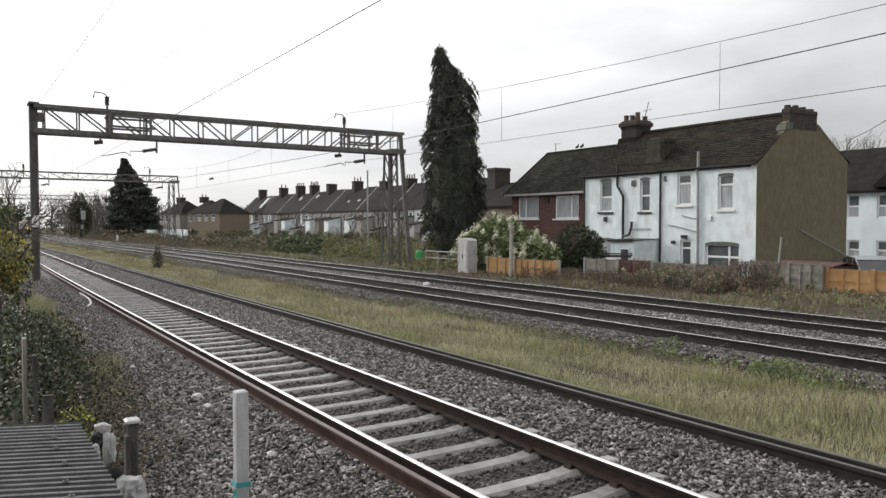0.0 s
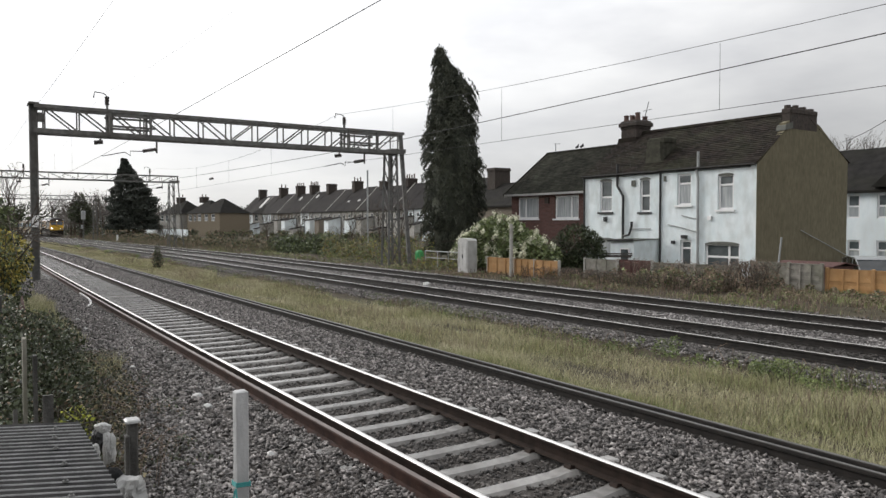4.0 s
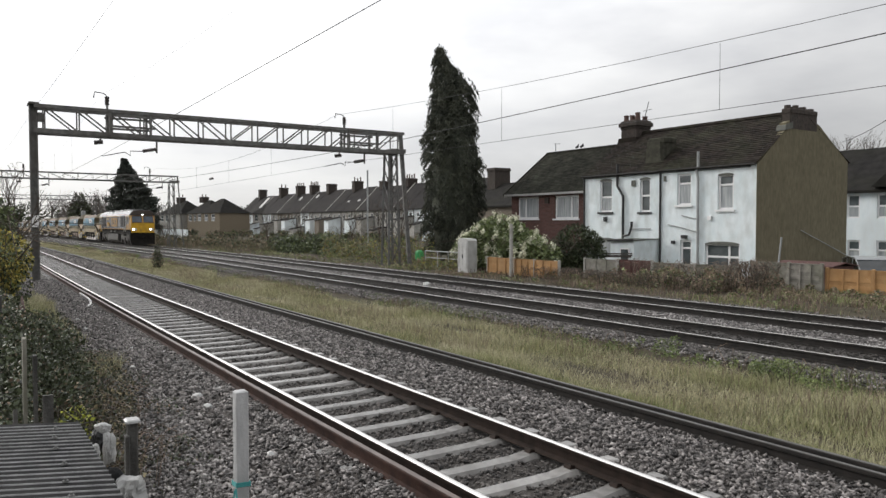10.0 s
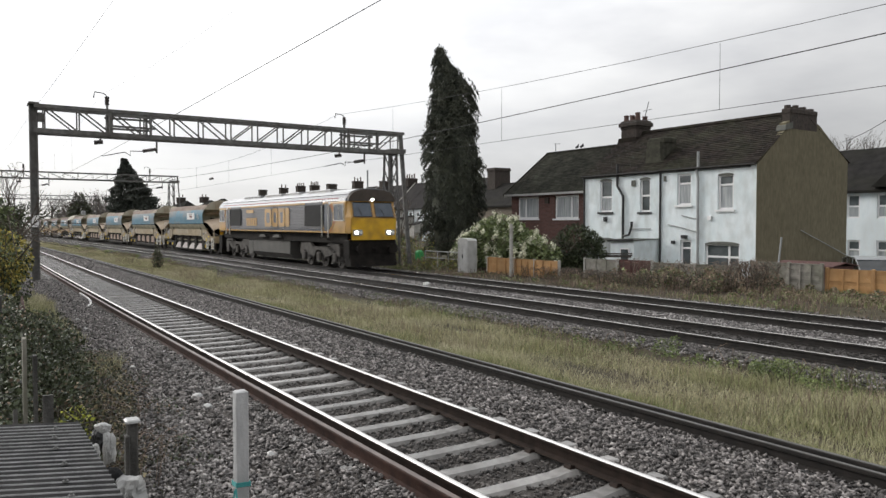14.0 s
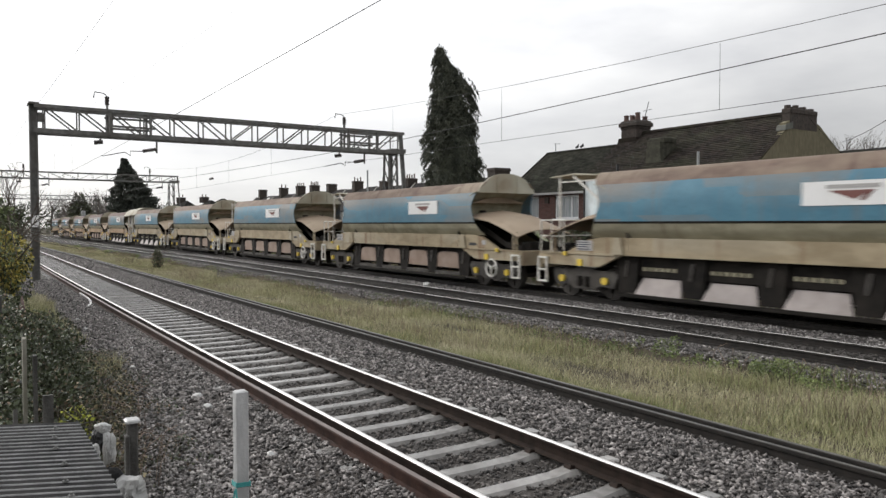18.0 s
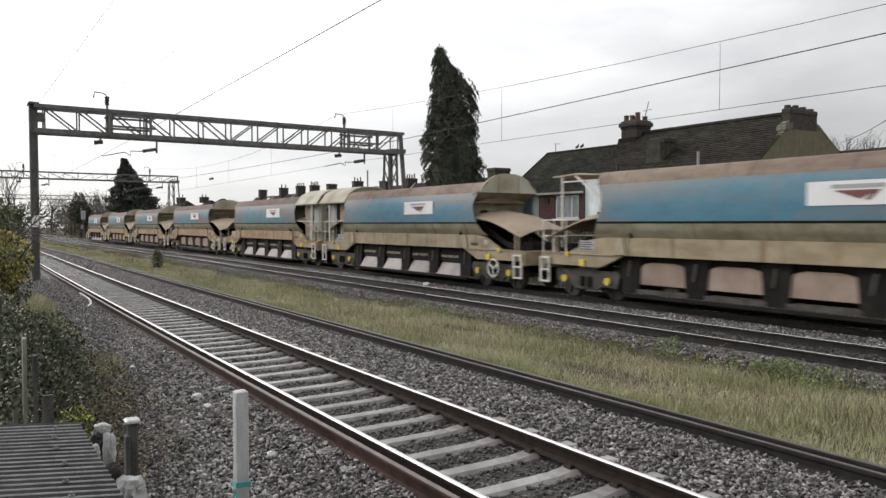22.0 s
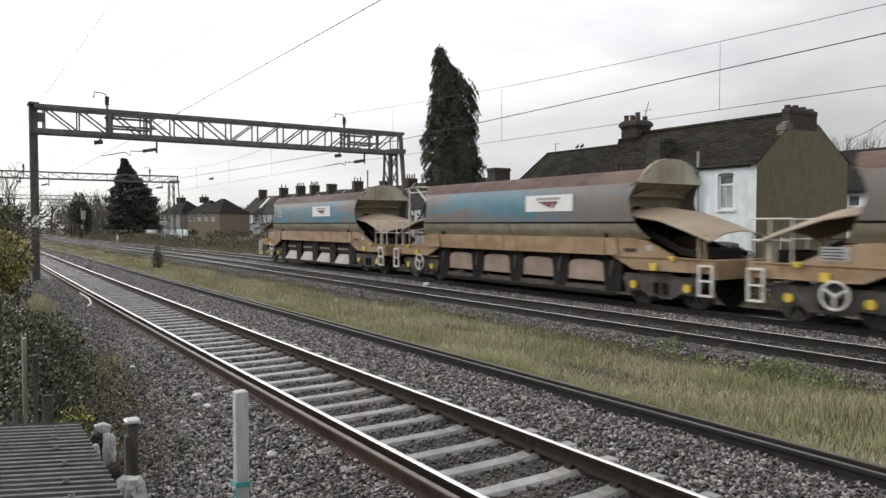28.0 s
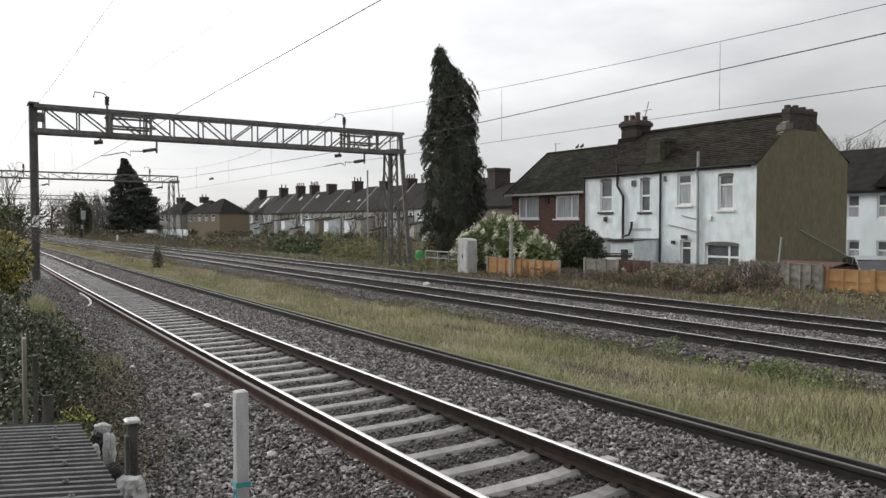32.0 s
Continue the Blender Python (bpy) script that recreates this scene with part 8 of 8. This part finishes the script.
        for i in range(5):
            x = -4.4 + i * 2.2
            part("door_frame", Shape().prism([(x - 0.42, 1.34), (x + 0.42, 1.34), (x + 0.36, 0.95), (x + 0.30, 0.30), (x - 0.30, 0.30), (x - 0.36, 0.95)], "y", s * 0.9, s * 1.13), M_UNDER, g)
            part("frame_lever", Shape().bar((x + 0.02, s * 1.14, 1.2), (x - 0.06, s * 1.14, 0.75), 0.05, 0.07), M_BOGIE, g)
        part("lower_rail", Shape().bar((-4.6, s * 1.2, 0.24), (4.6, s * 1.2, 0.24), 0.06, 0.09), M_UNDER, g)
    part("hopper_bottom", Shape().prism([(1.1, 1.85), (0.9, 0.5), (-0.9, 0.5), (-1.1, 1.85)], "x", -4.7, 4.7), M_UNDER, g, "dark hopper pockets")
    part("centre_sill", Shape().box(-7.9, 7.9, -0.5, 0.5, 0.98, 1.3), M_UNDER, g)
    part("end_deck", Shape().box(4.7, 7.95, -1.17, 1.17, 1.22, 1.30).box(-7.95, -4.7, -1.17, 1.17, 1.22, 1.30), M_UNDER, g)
    for e, hood in ((1, hood_front), (-1, hood_rear)):
        # end bulkhead: sloping hopper end under a rounded top plate
        top = [(1.32, 3.36), (1.22, 3.54), (1.06, 3.72), (0.85, 3.88), (0.60, 3.99), (0.30, 4.06), (-0.30, 4.06), (-0.60, 3.99), (-0.85, 3.88), (-1.06, 3.72), (-1.22, 3.54), (-1.32, 3.36)]
        if e > 0 or hood:
            part("end_crest", Shape().prism(top, "x", e * 5.54 - 0.03, e * 5.54 + 0.03), M_CREAM, g, "dusty cream rounded end plate")
        for yy in (-0.45, 0.45) if e > 0 or hood else ():
            part("crest_rib", Shape().bar((e * 5.59, yy, 3.37), (e * 5.59, yy, 4.0), 0.05, 0.06), M_CREAM, g)
        sl = Shape()
        curve = [(5.56, 3.40), (5.18, 3.28), (4.90, 3.08), (4.74, 2.84), (4.68, 2.58), (4.72, 2.36)]
        outer = [(e * x, z) for x, z in curve]
        inner = [(e * (x - 0.05), z) for x, z in reversed(curve)]
        sl.prism(outer + inner, "y", -1.36, 1.36)
        part("sloping_end", sl, M_KHAKI, g, "dusty olive curved hopper end in shadow", True)
        for k in (-0.5, 0.42):
            part("poke_hole", Shape().cbox(min(e * 4.68, e * 4.76), max(e * 4.68, e * 4.76), k - 0.16, k + 0.16, 2.60, 2.74, 0.02), M_UNDER, g)
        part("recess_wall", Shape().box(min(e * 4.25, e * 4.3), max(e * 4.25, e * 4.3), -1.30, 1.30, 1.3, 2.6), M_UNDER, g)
        ap = Shape()
        pts = [(4.70, 2.70), (5.3, 2.73), (6.2, 2.60), (7.05, 2.34), (7.80, 2.07)]
        cross = [(-1.30, -0.27), (-0.98, -0.15), (-0.60, -0.06), (0.0, 0.0), (0.60, -0.06), (0.98, -0.15), (1.30, -0.27)]
        for drop in (0.0, 0.03):
            for xa, za in pts:
                for y, dz in cross:
                    ap.v.append(Vector((e * xa, y, za + dz - drop)))
        for lay in (0, 35):
            for a in range(4):
                for b in range(6):
                    ap.f.append((lay + a * 7 + b, lay + a * 7 + b + 1, lay + a * 7 + b + 8, lay + a * 7 + b + 7))
        rim_ids = [a * 7 for a in range(5)] + [29, 30, 31, 32, 33, 34] + [27, 20, 13, 6] + [5, 4, 3, 2, 1]
        for p, q in zip(rim_ids, rim_ids[1:] + rim_ids[:1]):
            ap.f.append((p, q, q + 35, p + 35))
        part("end_apron", ap, M_APRON, g, "dusty arched apron plate over the bogie", True)
        for s in (-1, 1):
            # dark plate drawn for the shaded space beneath the apron
            part("apron_side", Shape().prism([(e * 4.7, 1.86), (e * 5.6, 1.86), (e * 6.7, 1.40), (e * 7.6, 1.36), (e * 7.5, 1.50), (e * 6.6, 1.62), (e * 5.3, 2.20), (e * 4.7, 2.35)], "y", s * 0.86, s * 0.90), M_UNDER, g, "near-black plate standing in for the shade under the apron")
            for xx in (7.38, 7.56):
                part("apron_post", Shape().bar((e * xx, s * 1.16, 1.3), (e * xx, s * 1.16, 1.96), 0.05, 0.05), M_BUFF, g, "upright post under the apron lip")
        part("headstock", Shape().cbox(min(e * 7.85, e * 8.02), max(e * 7.85, e * 8.02), -1.28, 1.28, 0.85, 1.34, 0.02), buff, g, "dusty buff headstock")
        part("drawgear", Shape().bar((e * 8.0, 0, 0.95), (e * 8.43, 0, 0.95), 0.16, 0.2), M_UNDER, g)
        part("air_hose", Shape().path([(e * 8.0, 0.4, 0.95), (e * 8.15, 0.4, 0.6), (e * 8.4, 0.35, 0.65)], 0.03), M_BLACK, g)
        part("brake_gear", Shape().cbox(min(e * 7.2, e * 7.75), max(e * 7.2, e * 7.75), -0.7, 0.2, 1.3, 1.62, 0.04), M_UNDER, g)
        for s in (-1, 1):
            # white step ladder at the corner
            xa, xb = sorted((e * 7.52, e * 7.96))
            st = part("step_ladder", Shape().ring(xa, xb, 0.41, 1.21, 0.055, s * 1.36 - 0.03, s * 1.36 + 0.03), M_WHITEPAINT, g, "white painted corner step")
            part("rung", Shape().box(xa + 0.055, xb - 0.055, s * 1.36 - 0.028, s * 1.36 + 0.028, 0.78, 0.83), M_WHITEPAINT, st)
            if (e > 0 and rail_front) or (e < 0 and rail_rear) or hood:
                hr = Shape()
                for x in (e * 6.95, e * 7.5, e * 8.0):
                    hr.tube((x, s * 1.2, 1.3), (x, s * 1.2, 2.35), 0.022, 6)
                hr.tube((e * 6.95, s * 1.2, 2.35), (e * 8.0, s * 1.2, 2.35), 0.022, 6)
                hr.tube((e * 6.95, s * 1.2, 1.85), (e * 8.0, s * 1.2, 1.85), 0.018, 6)
                part("hand_rail", hr, M_WHITEPAINT, g, "pale tubular hand rail")
        if (e > 0 and rail_front) or (e < 0 and rail_rear) or hood:
            part("end_rail", Shape().tube((e * 8.0, -1.2, 2.35), (e * 8.0, 1.2, 2.35), 0.02, 6).tube((e * 8.0, -1.2, 1.85), (e * 8.0, 1.2, 1.85), 0.018, 6), M_WHITEPAINT, g)
        if hood:
            arch = [(1.40, 3.28), (1.37, 3.36), (1.10, 3.74), (0.80, 3.94), (0.40, 4.06), (-0.40, 4.06), (-0.80, 3.94), (-1.10, 3.74), (-1.37, 3.36), (-1.40, 3.28)]
            inner = [(y * 0.97, z - 0.05) for y, z in reversed(arch)]
            part("hood", Shape().prism(arch + inner, "x", min(e * 5.35, e * 8.25), max(e * 5.35, e * 8.25)), M_CREAM, g, "cream rounded hood over the end platform")
            for s in (-1, 1):
                part("hood_post", Shape().bar((e * 7.3, s * 1.25, 1.3), (e * 7.3, s * 1.25, 3.3), 0.09, 0.09), M_WHITEPAINT, g)
                part("side_rail", Shape().tube((e * 5.3, s * 1.3, 2.38), (e * 7.4, s * 1.3, 2.38), 0.022, 6), M_WHITEPAINT, g)
            cabin = part("engine_cabin", Shape().cbox(min(e * 5.75, e * 7.85), max(e * 5.75, e * 7.85), -1.0, 1.0, 1.32, 3.42, 0.05), M_CREAM, g, "dusty cream machinery cabin")
            for s in (-1, 1):
                for xa, xb, za, zb, mm in ((6.0, 6.5, 1.75, 3.2, M_APRON), (6.62, 7.0, 1.5, 3.25, M_UNDER), (7.15, 7.7, 2.3, 3.2, M_GREYMARK)):
                    part("cabin_panel", Shape().cbox(min(e * xa, e * xb), max(e * xa, e * xb), s * 1.01 - 0.012, s * 1.01 + 0.012, za, zb, 0.008), mm, cabin)
                for k in range(7):
                    part("louvre_slat", Shape().bar((e * 7.17, s * 1.03, 1.5 + 0.1 * k), (e * 7.69, s * 1.03, 1.5 + 0.1 * k), 0.03, 0.05), M_CREAM, cabin)
                part("exhaust_hose", Shape().path([(e * 7.85, s * 0.6, 1.5), (e * 8.05, s * 0.6, 2.0), (e * 7.9, s * 0.6, 2.8), (e * 7.75, s * 0.6, 3.3)], 0.05), M_BLACK, cabin)
        if canopy_rear and e < 0:
            part("canopy", Shape().prism([(e * 5.75, 3.72), (e * 6.8, 3.80), (e * 7.9, 3.74), (e * 7.9, 3.70), (e * 6.8, 3.75), (e * 5.75, 3.68)], "y", -0.9, 0.9), M_CREAM, g, "thin tray canopy")
            for s in (-1, 1):
                part("canopy_strut", Shape().bar((e * 5.35, s * 1.0, 2.75), (e * 6.9, s * 0.85, 3.72), 0.05, 0.06).bar((e * 7.5, s * 0.85, 1.3), (e * 7.5, s * 0.85, 3.72), 0.05, 0.06).bar((e * 5.5, s * 0.85, 3.55), (e * 7.5, s * 0.85, 3.55), 0.04, 0.04), M_WHITEPAINT, g)
    spin = []
    for e in (-1, 1):
        c = e * 6.14
        bg = part("bogie", Shape().box(c - 0.25, c + 0.25, -1.0, 1.0, 0.45, 0.85), M_UNDER, g, "two-axle bogie")
        for s in (-1, 1):
            fr = [(c - 1.35, 0.72), (c - 1.25, 0.86), (c - 0.5, 0.84), (c - 0.3, 0.92), (c + 0.3, 0.92), (c + 0.5, 0.84), (c + 1.25, 0.86), (c + 1.35, 0.72), (c + 1.2, 0.36), (c + 0.65, 0.40), (c + 0.45, 0.28), (c - 0.45, 0.28), (c - 0.65, 0.40), (c - 1.2, 0.36)]
            part("bogie_side_frame", Shape().prism(fr, "y", s * 0.98, s * 1.12), M_BOGIE, bg, "grey cast bogie side")
            for q in (-0.15, 0.15):
                part("spring", Shape().tube((c + q, s * 1.15, 0.36), (c + q, s * 1.15, 0.66), 0.07, 8), M_UNDER, bg)
            for ax in (-0.9, 0.9):
                part("axlebox_cover", Shape().disc((c + ax, s * 1.16, 0.56), "y", 0.11, 0.10, 14), M_YELLOWBOX, bg, "yellow axle box cover")
        if e == wheel_at:
            for s in (-1, 1):
                hw = Shape()
                r, cx, cy, cz = 0.30, c + 0.24, s * 1.34, 0.70
                ringp = [(cx + r * math.cos(k * math.pi / 12), cy, cz + r * math.sin(k * math.pi / 12)) for k in range(25)]
                hw.path(ringp, 0.032, 6)
                for k in range(3):
                    a = k * 2.094 + 0.5
                    hw.bar((cx, cy, cz), (cx + r * math.cos(a), cy, cz + r * math.sin(a)), 0.05, 0.04)
                hw.tube((cx, cy - s * 0.25, cz), (cx, cy + s * 0.02, cz), 0.05, 8)
                part("brake_hand_wheel", hw, M_WHITEPAINT, g, "white three-spoked brake hand wheel")
        for ax in (-0.9, 0.9):
            spin.append(wheelset(g, c + ax, 0.46))
    return g, spin


PITCH = 16.854
TRAIN = []
loco, loco_wheels = locomotive()
TRAIN.append((loco, loco_wheels, 19.73, 0.53))
BASE = "dusty blue bogie hopper wagon with rusty top"
for k in range(10):
    w, ws = wagon(BASE + (", number 16" if k == 0 else ", number 15" if k == 9 else ", cream end hood" if k in (4, 5) else ""),
                  hood_front=(k == 5), hood_rear=(k == 4), doors="grey" if k in (0, 4, 5, 9) else "pink", number="16" if k == 0 else "15" if k == 9 else "",
                  wheel_at=1 if k in (0, 1, 2, 3, 4, 6) else -1, canopy_rear=(k in (0, 1, 2, 3, 8)), worn=(k >= 5), rail_front=(k == 9), rail_rear=(k not in (5, 9)), panel_x=1.52 if k in (4, 6, 9) else 1.97)
    TRAIN.append((w, ws, -PITCH * k, 0.46))


def motions():
    rows_t = [i * 0.5 for i in range(65)]
    for ob, wheels, off, r in TRAIN:
        rows = []
        for t in rows_t:
            x = first_wagon(t) + off
            rows.append((t, pose(x, TRACK_Y, float(fall(x)))))
        walk(ob, rows)
        turn = []
        for i in range(961):
            t = i / 30.0
            turn.append((t, Euler((0, (first_wagon(t) - first_wagon(0)) / r, 0)).to_matrix().to_4x4()))
        for wh in wheels:
            walk(wh, [(t, Matrix.Translation((wh_x(wh, r))) @ m) for t, m in turn])


PLACE_OF = {}


def wh_x(wh, r):
    if wh.name not in PLACE_OF:
        PLACE_OF[wh.name] = wh.location.copy()
    return PLACE_OF[wh.name]


motions()
